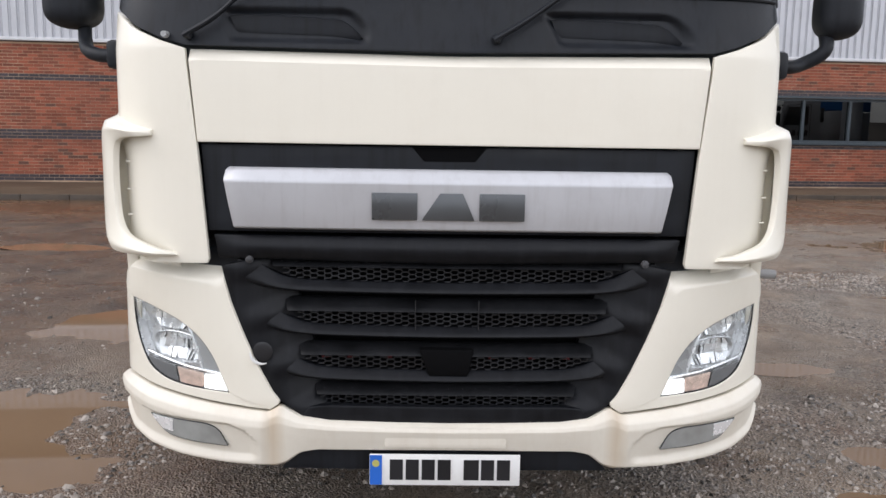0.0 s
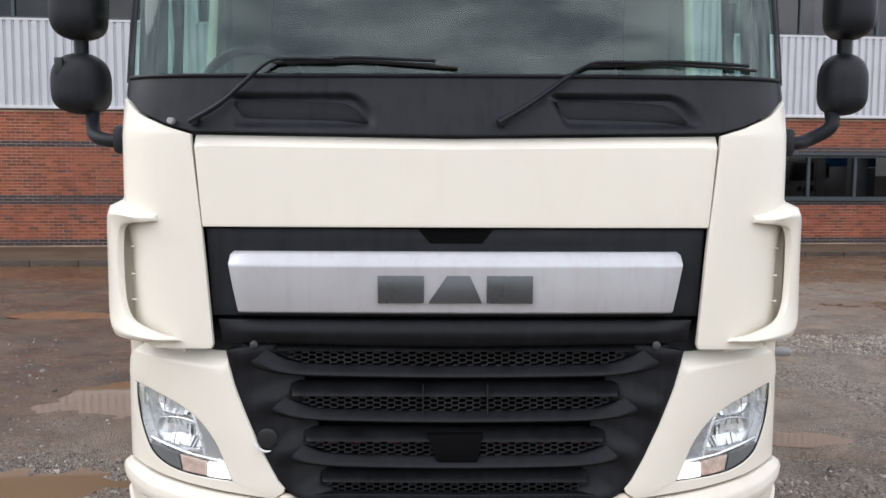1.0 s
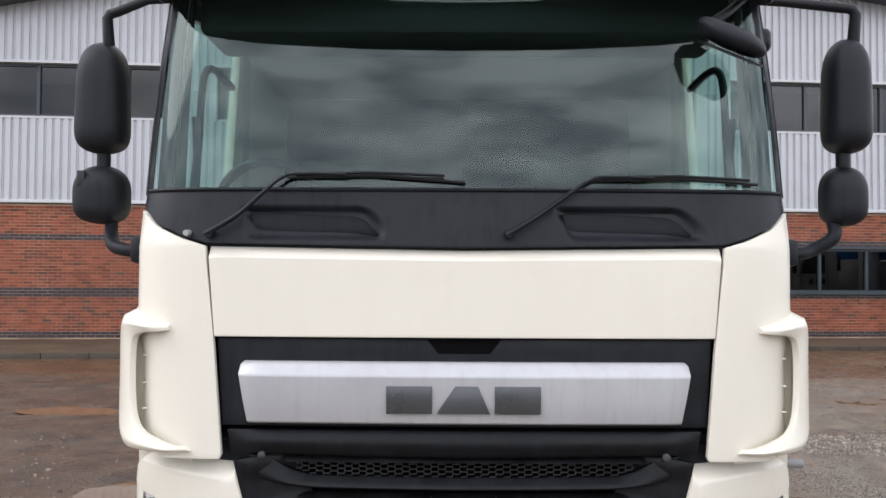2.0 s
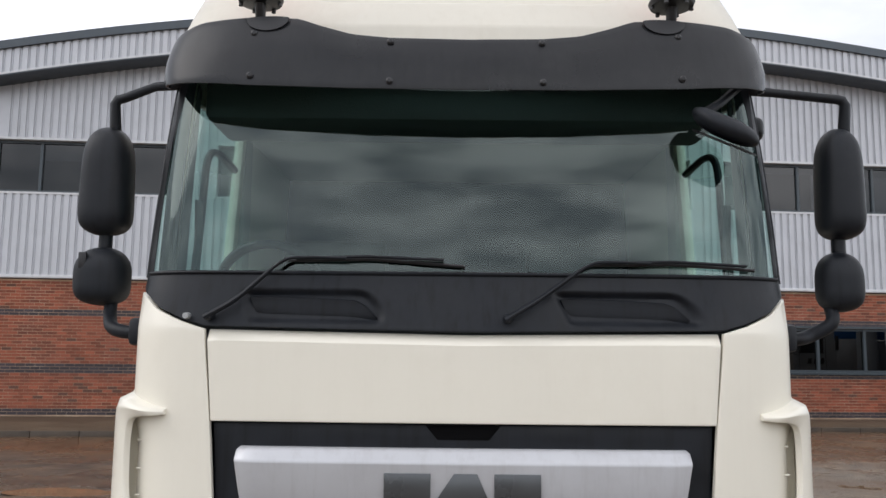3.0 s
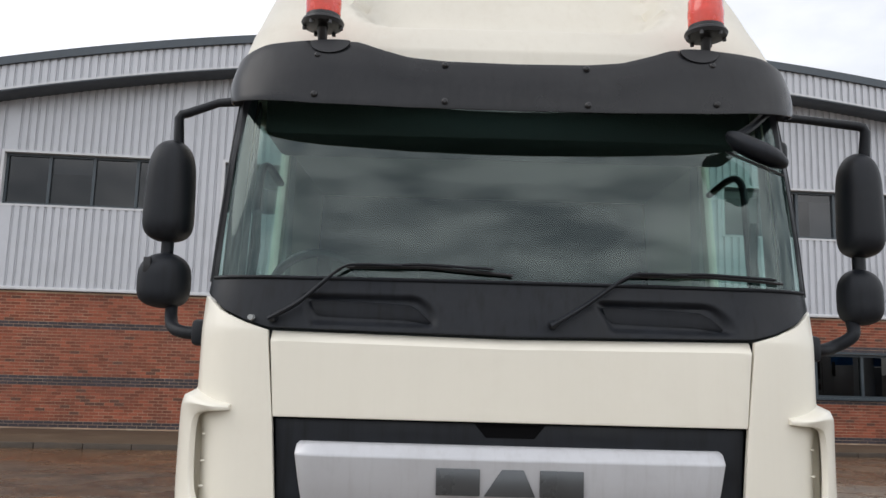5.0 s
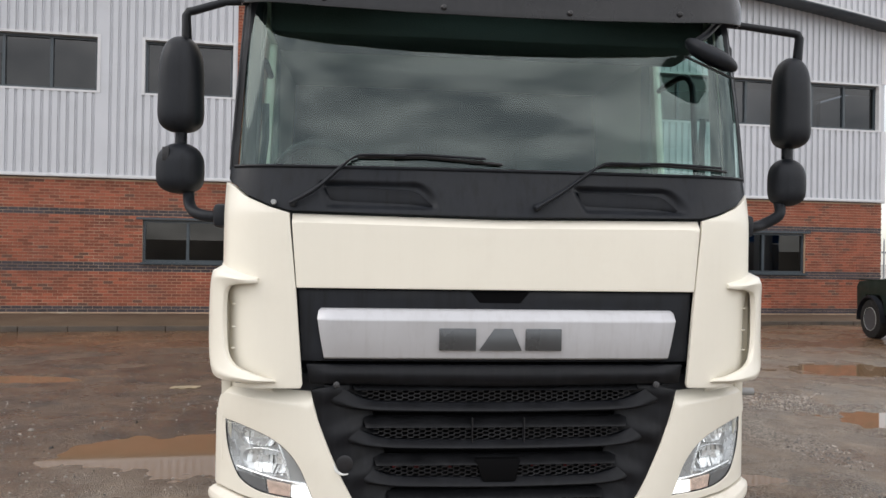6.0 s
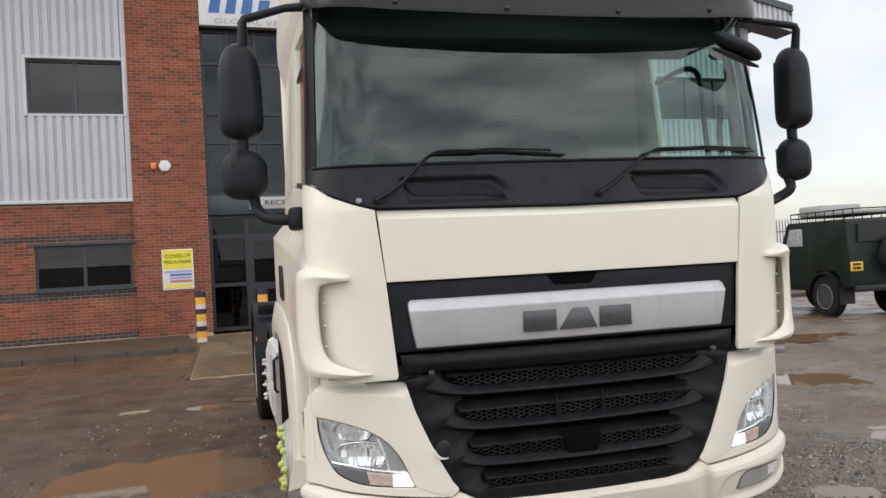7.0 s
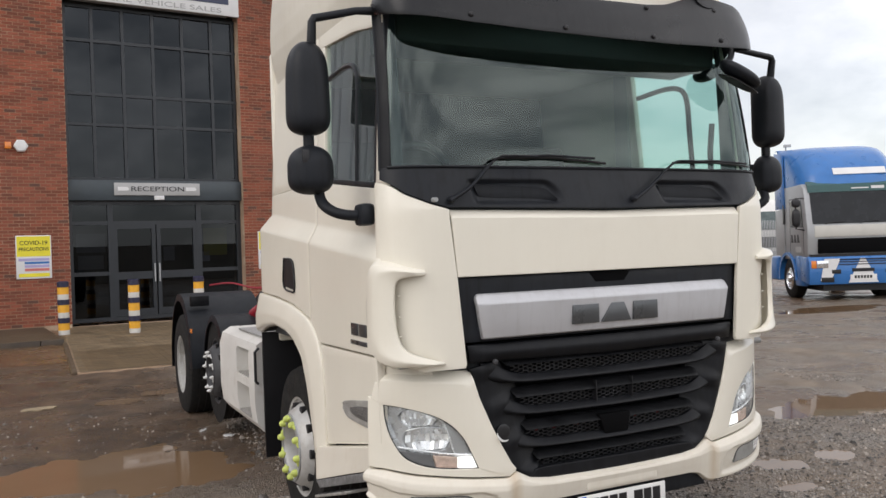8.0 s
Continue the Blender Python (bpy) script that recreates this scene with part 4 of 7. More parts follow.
def foothold_depth(u, z):
    k = 0.0
    for x0, x1 in FOOTHOLDS:
        left, right = x0 + (1.893 - z) * 0.42, x1 + 0.012 - max(0.0, z - 1.80) ** 2 * 9.0
        q = 1.0
        for d, w in ((u - left, 0.040), (right - u, 0.050), (1.897 - z, 0.026), (z - 1.770, 0.030)):
            e = max(0.0, min(1.0, d / w))
            q *= e * e * (3 - 2 * e)
        k = max(k, q)
    return 0.022 * k


SC_LOW, SC_TOP = by_u(sc_low + [(-u, z) for u, z in sc_low[-2::-1]], 300), by_u(sc_top + [(-u, z) for u, z in sc_top[-2::-1]], 300)


def scuttle_shape(s, t):
    u = -1.17 + 2.34 * s
    z = (1 - t) * float(np.interp(u, SC_LOW[:, 0], SC_LOW[:, 1])) + t * float(np.interp(u, SC_TOP[:, 0], SC_TOP[:, 1]))
    return -foothold_depth(u, z)


band("scuttle_panel", SC_LOW, SC_TOP, 300, 30, BLACK, 0.0, 0.02, "matt black panel below the windscreen", shape=scuttle_shape)
for x0, x1 in FOOTHOLDS:
    low = curve([(x0 + 0.062, 1.818), (x0 + 0.10, 1.812), (x1 - 0.16, 1.806), (x1 - 0.085, 1.800), (x1 - 0.040, 1.790)], 36)
    upp = curve([(x0 + 0.040, 1.868), (x0 + 0.10, 1.871), (x1 - 0.16, 1.862), (x1 - 0.085, 1.850), (x1 - 0.028, 1.800)], 36)
    rows = [[front_skin(u, z, float(np.interp(t, (0, 0.15, 0.85, 0.95, 1), (-0.020, -0.017, -0.008, -0.006, -0.014)))) for u, z in low * (1 - t) + upp * t] for t in (0, 0.15, 0.5, 0.85, 0.95, 1)]
    part("foothold", Shape().skin(rows, [[q + Vector((0, 0.020, 0)) for q in r] for r in rows]), BLACK, truck, "moulded black foothold plate in its recess")

# windscreen
ws_low = [(-1.16, 1.950), (0, 1.948), (1.16, 1.950)]
ws_top = [(-1.16, 2.72), (0, 2.72), (1.16, 2.72)]
lo_ws, hi_ws = by_u(ws_low, 60), by_u(ws_top, 60)
g = Shape()
g.add([front_skin(u, z, -0.004) for t in np.linspace(0, 1, 16) for u, z in lo_ws * (1 - t) + hi_ws * t], [(i * 60 + j, i * 60 + j + 1, (i + 1) * 60 + j + 1, (i + 1) * 60 + j) for i in range(15) for j in range(59)])
ws = part("windscreen", g, SCREEN, truck, "green tinted windscreen, clean, reflecting grey cloud", smooth=60)
ws.visible_shadow = False
for s in (1, -1):
    g = Shape().tube([front_skin(s * 1.165, z, -0.002) for z in np.linspace(1.94, 2.7, 14)], 0.007, 8)
    part("screen_seal", g, BLACK, truck)
band("screen_border", [(1.106, 1.95), (1.110, 2.72)], [(1.172, 1.95), (1.172, 2.72)], 14, 5, BLACK_SAT, 0.000, 0.003, mirror=True, bevel=0)
g = Shape().tube([front_skin(u, 1.951, 0.002) for u in np.linspace(-1.12, 1.12, 50)], 0.007, 8)
part("screen_seal", g, BLACK, truck)

# wipers
for x0, tip, elbow in ((-0.862, (0.002, 1.975), (-0.62, 1.985)), (0.135, (0.997, 1.976), (0.41, 1.978))):
    arm_path = curve([(x0, 1.795), (x0 + 0.11, 1.862), (elbow[0], elbow[1] - 0.002), (elbow[0] + 0.08, elbow[1] + 0.014), (elbow[0] + 0.22, elbow[1] + 0.012)], 24)
    g = Shape().tube([front_skin(u, z, 0.028 + 0.012 * min(1, i / 8)) for i, (u, z) in enumerate(arm_path)], [0.013] * 6 + [0.011] * 6 + [0.008] * 12, 8, 0.7)
    wiper = part("wiper", g, BLACK, truck, "black pantograph windscreen wiper parked low")
    g = Shape().tube([front_skin(u, z, 0.016) for u, z in resample([(elbow[0] + 0.02, elbow[1] + 0.006), ((elbow[0] + tip[0]) / 2, elbow[1] + 0.012), tip], 20)], 0.006, 6)
    part("blade", g, INK, wiper)
    g = Shape().tube([front_skin(u, z, 0.03) for u, z in resample([(elbow[0] + 0.05, elbow[1] + 0.012), (elbow[0] + 0.3, elbow[1] + 0.020), (elbow[0] + 0.55, elbow[1] + 0.010)], 16)], 0.006, 6)
    part("blade_bridge", g, BLACK, wiper)
    part("pivot", Shape().lathe([(0.0, 0.017), (-0.028, 0.015), (-0.036, 0.008)], front_skin(x0 + 0.01, 1.80, 0.0), "y", 12), BLACK, wiper)
part("washer_jet", Shape().lathe([(0.0, 0.012), (-0.03, 0.010)], front_skin(-0.93, 1.80, 0.0), "y", 10), paint("grey_jet", (0.35, 0.36, 0.36), 0.4), truck)


# sun visor
def visor_skin(u, z, off=0.0):
    p = front_skin(u, 1.7, off)
    lean = -0.030 + 0.30 * (z - 2.58) ** 1.0
    return Vector((p.x * (0.955 - 0.02 * (z - 2.6)), p.y + lean - 0.02 * (1 - min(1, abs(u) / 1.0) ** 2), z))


vb = [(-1.28, 2.65), (-1.1, 2.612), (-0.78, 2.585), (-0.4, 2.568), (0, 2.563)]
vt = [(-1.28, 2.73), (-1.15, 2.80), (-1.0, 2.850), (-0.80, 2.862), (-0.62, 2.852), (-0.54, 2.822), (-0.42, 2.785), (-0.28, 2.770), (0, 2.764)]
visor = band("sun_visor", by_u(vb + [(-u, z) for u, z in vb[-2::-1]], 90), by_u(vt + [(-u, z) for u, z in vt[-2::-1]], 90), 90, 10, VISOR, 0.0, 0.006, "smoked dark sun visor fixed over the windscreen", skin=visor_skin, bevel=0.002,
             shape=lambda s, t: 0.012 * math.sin(math.pi * t))[0]
for u, z in ((-0.775, 2.620), (-0.272, 2.594), (0.272, 2.594), (0.775, 2.622), (-0.275, 2.750), (0.275, 2.750), (-0.78, 2.79), (0.78, 2.79)):
    p = visor_skin(u, z, 0.008)
    part("visor_screw", Shape().lathe([(0.02, 0.012), (-0.004, 0.012), (-0.009, 0.006)], p, "y", 10), INK, visor)

# high roof
RINGS = [(2.70, 0.20, 1.04, 0.10), (2.80, 0.15, 1.065, 0.14), (2.88, 0.17, 1.08, 0.16), (3.00, 0.25, 1.082, 0.20), (3.12, 0.33, 1.075, 0.24), (3.25, 0.40, 1.06, 0.28), (3.36, 0.47, 1.04, 0.30), (3.46, 0.55, 1.00, 0.32), (3.53, 0.64, 0.935, 0.32), (3.58, 0.76, 0.83, 0.30), (3.605, 0.92, 0.68, 0.28), (3.61, 1.1, 0.5, 0.28)]


def roof_ring(z, yf, hw, r, rear=2.22, n=10):
    out = []
    for cx, cy, a0 in ((hw - r, yf + r, -90), (hw - 0.12, rear - 0.12, 0), (-hw + 0.12, rear - 0.12, 90), (-hw + r, yf + r, 180)):
        rr = r if cy == yf + r else 0.12
        for k in range(n):
            a = radians(a0 + 90 * k / (n - 1))
            out.append(Vector((cx + rr * math.cos(a), cy + rr * math.sin(a), z)))
    # the front edge runs from left to right
    front = []
    a, b = out[-1], out[0]
    for k in range(1, 40):
        t = k / 40
        x = a.x + (b.x - a.x) * t
        # rounded hollow, open at the top
        qx, qz = abs(x) - 0.47, 3.19 - z
        inside = 0.19 - math.hypot(max(qx, 0.0), max(qz, 0.0)) - min(max(qx, qz), 0.0)
        e = max(0.0, min(1.0, inside / 0.055))
        deep = 0.15 - 0.12 * max(0.0, min(1.0, (z - 3.34) / 0.22))
        front.append(Vector((x, yf + deep * e * e * (3 - 2 * e) - 0.02 * (1 - (x / hw) ** 2), z)))
    return out + front


fine = []
ra = np.array(RINGS)
for z in np.concatenate([np.linspace(2.70, 3.50, 72), np.linspace(3.51, 3.61, 14)]):
    fine.append(roof_ring(z, *[float(np.interp(z, ra[:, 0], ra[:, k])) for k in (1, 2, 3)]))
part("high_roof", Shape().rings(fine), CREAM_ROOF, truck, "cream moulded high roof with a dished front", smooth=60)

# warning beacons
for s in (1, -1):
    x, y = s * 0.735, 0.06
    g = Shape().tube([(x - s * 0.01, y + 0.05, 2.83), (x, y + 0.01, 2.865), (x, y, 2.920)], [0.020, 0.018, 0.022], 10)
    foot = []
    for o in (0.008, 0.013):
        foot.append([visor_skin(s * 0.735 + 0.080 * math.cos(a), 2.850 + math.sin(a) * (0.050 if math.sin(a) < 0 else 0.008), o) for a in np.linspace(0, 2 * math.pi, 24, endpoint=False)])
    g.rings(foot)
    beacon = part("beacon", g, INK, truck, "red rotating beacon on a black stalk")
    g = Shape().lathe([(2.915, 0.03), (2.920, 0.076), (2.933, 0.082), (2.943, 0.078), (2.949, 0.066), (2.965, 0.066)], (x, y, 0), "z", 28)
    part("beacon_base", g, INK, beacon)
    for k in range(6):
        part("base_bolt", Shape().lathe([(2.909, 0.008), (2.923, 0.008)], (x + 0.07 * math.cos(k * 1.047), y + 0.07 * math.sin(k * 1.047), 0), "z", 8), DARKSTEEL, beacon)
    g = Shape().lathe([(2.957, 0.064), (2.965, 0.067), (2.995, 0.0665), (3.000, 0.068), (3.025, 0.068), (3.031, 0.0665), (3.065, 0.066), (3.077, 0.058), (3.081, 0.03)], (x, y, 0), "z", 28)
    part("beacon_lens", g, BEACON_RED, beacon, "red ribbed beacon lens")
    part("roof_marker", Shape().lathe([(0.0, 0.03), (-0.02, 0.028), (-0.03, 0.015)], (s * 0.86, 0.40, 3.26), "y", 14), WHITEPL, truck, "small clear roof marker lamp")

# cab sides, back and floor
def crease(y):
    return 1.535 + 0.10 * (y - 0.1)


def side_x(y, z):
    up = min(1.0, max(0.0, (z - crease(y)) / 0.095))
    low, high = 1.157, 1.105 - 0.045 * max(0, z - 1.75) - 0.025 * max(0, y - 1.2)
    nose = 0.03 * max(0.0, (0.22 - y) / 0.12) ** 2
    return low * (1 - up) + high * up - nose - 0.02 * max(0.0, 1.15 - z)


def side_panel(name, a, b, n, m, material, off=0.0, thick=0.03, label="", sides=(1, -1), bevel=0.003, shape=None):
    """A panel of the cab's side between two lines of (y, z)."""
    pa, pb = resample(a, n), resample(b, n)
    obs = []
    for s in sides:
        rows, back = [], []
        for i in range(m):
            t = i / (m - 1)
            q = pa * (1 - t) + pb * t
            rows.append([Vector((s * (side_x(*q[j]) + off + (shape(j / (n - 1), t) if shape else 0)), q[j][0], q[j][1])) for j in range(n)])
            back.append([Vector((p.x - s * thick, p.y, p.z)) for p in rows[-1]])
        obs.append(part(name, Shape().skin(rows, back), material, truck, label, bevel=bevel))
    return obs


ARCH_IN = [(1.114, 0.50), (1.125, 0.58), (1.151, 0.65), (1.18, 0.75), (1.214, 0.843), (1.297, 0.991), (1.46, 1.082), (1.60, 1.115), (1.85, 1.135), (2.10, 1.11), (2.32, 1.06)]
ARCH_OUT = [(0.985, 0.50), (0.98, 0.62), (0.975, 0.827), (0.985, 0.98), (1.03, 1.10), (1.10, 1.165), (1.207, 1.218), (1.40, 1.258), (1.603, 1.288), (1.85, 1.305), (2.10, 1.318), (2.30, 1.325)]
WIN_LOW = [(0.30, 1.880), (0.60, 1.915), (1.02, 1.965)]
WIN_TOP = [(0.285, 2.615), (0.60, 2.668), (1.06, 2.705)]
# below the window line: door, then the panel behind it
door_low = [(0.16, 1.115), (0.83, 1.105), (1.02, 1.103), (1.09, 1.160), (1.16, 1.202)]
side_panel("door", door_low, [(0.13, 1.865), (0.285, 1.872), (0.60, 1.907), (1.16, 1.972)], 40, 64, CREAM, 0.0, 0.04, "cream cab door with a deep shoulder crease")
side_panel("rear_quarter", [(1.168, 1.222), (1.5, 1.287), (1.85, 1.317), (2.26, 1.332)], [(1.168, 1.974), (2.25, 1.974)], 30, 56, CREAM, 0.0, 0.04)
side_panel("upper_quarter", [(1.168, 1.976), (2.25, 1.976)], [(1.168, 2.80), (2.20, 2.95)], 24, 16, CREAM, 0.0, 0.04)
side_panel("door_rear_frame", [(1.02, 1.966), (1.162, 1.976)], [(1.06, 2.705), (1.162, 2.71)], 6, 12, CREAM, 0.0, 0.04)
side_panel("door_top_frame", [(0.277, 2.618), (0.60, 2.672), (1.162, 2.712)], [(0.24, 2.70), (0.60, 2.78), (1.162, 2.80)], 24, 5, CREAM, 0.0, 0.04)
side_panel("a_pillar", [(0.145, 1.868), (0.175, 2.25), (0.235, 2.70)], [(0.285, 1.872), (0.275, 2.25), (0.275, 2.68)], 20, 6, CREAM, -0.004, 0.05)
side_panel("pillar_seal", [(0.130, 1.870), (0.160, 2.25), (0.220, 2.70)], [(0.143, 1.870), (0.173, 2.25), (0.233, 2.70)], 20, 3, BLACK, -0.006, 0.056)
side_panel("pillar_lining", [(0.17, 1.90), (0.20, 2.25), (0.255, 2.68)], [(0.295, 1.90), (0.285, 2.25), (0.285, 2.66)], 20, 6, TRIM, -0.058, 0.01)
side_panel("window_frame", [(0.287, 1.872), (0.277, 2.25), (0.277, 2.61)], [(0.315, 1.895), (0.305, 2.25), (0.305, 2.60)], 14, 3, BLACK, -0.006, 0.02)
side_panel("window_frame", [(0.285, 1.872), (0.60, 1.907), (1.03, 1.962)], [(0.285, 1.90), (0.60, 1.935), (1.03, 1.985)], 14, 3, BLACK, -0.004, 0.02)
for ob in side_panel("door_window", WIN_LOW, WIN_TOP, 16, 10, SIDEGLASS, -0.014, 0.005, "tinted door window", bevel=0):
    ob.visible_shadow = False
for s in (1, -1):
    g = Shape().tube([(s * (side_x(y, z) - 0.02), y, z) for y, z in curve([(0.56, 1.90), (0.57, 2.2), (0.575, 2.42), (0.62, 2.50), (0.75, 2.53), (1.02, 2.52)], 30)], 0.016, 8)
    part("window_guide", g, BLACK, truck)
    g = Shape().tube([(s * 1.163, y, z) for y, z in curve([(1.66, 1.555), (1.50, 1.548), (1.455, 1.50), (1.45, 1.37), (1.52, 1.36), (1.68, 1.39), (1.66, 1.555)], 24)], 0.006, 6)
    g.prism([(1.665, 1.55), (1.49, 1.545), (1.45, 1.37), (1.675, 1.39)], "x", s * 1.150, s * 1.163)
    part("door_pull_recess", g, INK, truck, "dark recessed door pull")
    for y0, y1, z0, z1 in ((0.405, 0.50, 1.188, 1.246), (0.295, 0.39, 1.188, 1.246), (0.295, 0.51, 1.145, 1.166)):
        part("model_badge", Shape().box(min(s * 1.150, s * 1.162), max(s * 1.150, s * 1.162), y0, y1, z0, z1), BADGE, truck, "small dark badge block on the door", bevel=0.002)
side_panel("wheel_arch", ARCH_IN, ARCH_OUT, 44, 17, CREAM, 0.006, 0.06, "flared cream wheel arch", bevel=0.006, shape=lambda s, t: 0.030 * min(1.0, t / 0.10, (1.0 - t) / 0.55) ** 0.8)
# step panel under the door
side_panel("step_panel", [(0.20, 0.722), (0.40, 0.680), (0.70, 0.622), (0.985, 0.566)], [(0.20, 1.105), (0.80, 1.095), (1.015, 1.092)], 24, 12, CREAM, -0.004, 0.04)
side_panel("step_pocket", [(0.26, 0.765), (0.60, 0.768), (0.66, 0.785), (0.69, 0.812)], [(0.26, 0.905), (0.55, 0.865), (0.66, 0.846), (0.69, 0.830)], 20, 8, paint("step_grey", (0.30, 0.29, 0.27), 0.6, var=0.3, scale=12, grain=0.4), 0.004, 0.02, "worn grey step moulding under the door",
           shape=lambda s, t: -0.004 * min(1.0, 4 * min(t, 1 - t)))
STEP_STEEL = paint("step_plate_steel", (0.36, 0.35, 0.33), 0.55, metal=0.3, var=0.3, scale=30, grain=0.4)
TREAD_DARK = paint("step_tread_dark", (0.12, 0.115, 0.11), 0.6, var=0.5, scale=70, grain=0.9, gscale=90)
side_panel("pocket_tread", [(0.27, 0.795), (0.50, 0.792), (0.58, 0.806)], [(0.27, 0.872), (0.45, 0.852), (0.575, 0.828)], 12, 4, TREAD_DARK, 0.003, 0.01)
side_panel("lower_step", [(0.27, 0.588), (0.55, 0.510), (0.95, 0.395)], [(0.27, 0.698), (0.5, 0.652), (1.10, 0.530)], 24, 8, CREAM_DIRTY, 0.030, 0.09, "cream lower step moulding",
           shape=lambda s, t: 0.05 * s * (1 - t))
side_panel("lower_step_tread", [(0.27, 0.541), (0.40, 0.505), (0.89, 0.366)], [(0.27, 0.583), (0.55, 0.506), (0.95, 0.391)], 20, 4, paint("step_tread", (0.20, 0.20, 0.20), 0.5, metal=0.3, var=0.4, scale=40, grain=0.5), 0.031, 0.12, shape=lambda s, t: 0.05 * s)
for s in (1, -1):
    tread = part("step_plate", Shape().prism([(0.42, 0.469), (0.92, 0.325), (0.92, 0.310), (0.42, 0.454)], "x", min(s * 1.12, s * 1.242), max(s * 1.12, s * 1.242)), STEP_STEEL, truck, "punched grey step plate", bevel=0.004)
    for iy in range(11):
        for ix in range(2):
            y, x = 0.445 + 0.044 * iy, s * (1.188 + 0.032 * ix + (0.010 if iy % 2 else 0.0))
            z = 0.492 - 0.288 * (y - 0.34)
            part("punched_hole", Shape().box(x - 0.009, x + 0.009, y - 0.014, y + 0.014, z - 0.006, z + 0.002), INK, tread)
for s in (1, -1):
    part("arch_liner", Shape().rings([[Vector((s * x, y, z)) for x in (1.15, 0.6)] + [Vector((s * x, y * 1.0, z + 0.02)) for x in (0.6, 1.15)] for y, z in resample(ARCH_IN, 24)]), INK, truck)
    # spats behind the arch
    part("mud_flap", Shape().box(min(s * 1.16, s * 0.75), max(s * 1.16, s * 0.75), 2.27, 2.29, 0.22, 1.06), INK, truck)
    part("arch_bracket", Shape().tube([(s * 1.14, 2.30, 1.06), (s * 1.14, 2.33, 1.16), (s * 1.10, 2.34, 1.28)], 0.022, 8), STEEL, truck)
part("cab_back", Shape().box(-1.06, 1.06, 2.20, 2.25, 1.0, 2.93), CREAM, truck, bevel=0.02)
part("cab_floor", Shape().box(-1.08, 1.08, 0.10, 2.22, 1.06, 1.10), TRIM, truck)
part("bulkhead", Shape().box(-1.06, 1.06, 0.24, 0.27, 0.55, 1.90), INK, truck)
part("black_underbody_fill", Shape().box(-0.62, 0.62, 0.12, 2.2, 0.62, 1.05), INK, truck)

# cab interior
part("dashboard", Shape().prism([(0.14, 1.60), (0.14, 1.90), (0.30, 1.945), (0.52, 1.93), (0.60, 1.80), (0.58, 1.55)], "x", -1.04, 1.04), TRIM, truck, "grey dashboard", bevel=0.03)
part("rear_curtain", Shape().box(-1.02, 1.02, 2.10, 2.19, 1.1, 2.75), CABIN, truck, "dark trim of the sleeper wall")
part("headlining", Shape().box(-1.0, 1.0, 0.22, 2.2, 2.735, 2.76), TRIM, truck)
part("header_shelf", Shape().box(-0.98, 0.98, 0.26, 0.62, 2.55, 2.735), TRIM, truck, bevel=0.03)
for s in (1, -1):
    seat = part("seat", Shape().box(s * 0.62 - 0.26, s * 0.62 + 0.26, 1.00, 1.50, 1.45, 1.62), CABIN, truck, "dark cloth cab seat", bevel=0.05)
    part("seat_back", Shape().prism([(1.45, 1.55), (1.60, 1.58), (1.74, 2.25), (1.62, 2.28)], "x", s * 0.62 - 0.25, s * 0.62 + 0.25), CABIN_WALL, seat, bevel=0.04)
    part("pillar_trim", Shape().prism([(1.10, 1.95), (1.24, 1.95), (1.24, 2.74), (1.10, 2.74)], "x", min(s * 1.02, s * 1.06), max(s * 1.02, s * 1.06)), TRIM_L, truck, bevel=0.01)
    g = Shape().tube([(s * x, y, z) for x, y, z in ((1.02, 0.36, 1.95), (1.00, 0.34, 2.10), (1.0, 0.32, 2.25))], 0.016, 8)
    part("grab_handle", g, TRIM, truck)
cw = Vector((-0.775, 0.62, 1.920))
g = Shape()
tilt = radians(62)
g.rings([[cw + Vector(((0.215 + 0.020 * math.cos(b)) * math.cos(a), -(0.215 + 0.020 * math.cos(b)) * math.sin(a) * math.cos(tilt) + 0.020 * math.sin(b) * math.sin(tilt), (0.215 + 0.020 * math.cos(b)) * math.sin(a) * math.sin(tilt) + 0.020 * math.sin(b) * math.cos(tilt))) for b in (2 * math.pi * k / 8 for k in range(8))] for a in (2 * math.pi * j / 36 for j in range(36))], closed=True)
sw = part("steering_wheel", g, INK, truck, "dark steering wheel")
part("steering_column", Shape().tube([cw, cw + Vector((0, -0.10, -0.18))], [0.07, 0.05], 12), TRIM, sw)

# mirrors
def capsule(c, w, d, h, bulge=0.0, taper=0.0, n=28, m=28, p=4.0, q=None):
    """A rounded housing: half sizes w, d, h."""
    out = []
    for i in range(m + 1):
        t = math.sin(math.pi * (i / m - 0.5))
        k = (1 - abs(t) ** (p if t > 0 or q is None else q)) ** 0.5 if abs(t) < 1 else 0.0
        k = max(k, 0.05)
        wz = w * (1 + taper * t)
        ring = []
        for j in range(n):
            a = 2 * math.pi * j / n
            ca, sa = math.cos(a), math.sin(a)
            e = 0.72
            ring.append(Vector((c[0] + wz * k * math.copysign(abs(ca) ** e, ca), c[1] + d * k * math.copysign(abs(sa) ** e, sa) * (1.0 if sa < 0 else 0.6), c[2] + h * t)))
        out.append(ring)
    return out


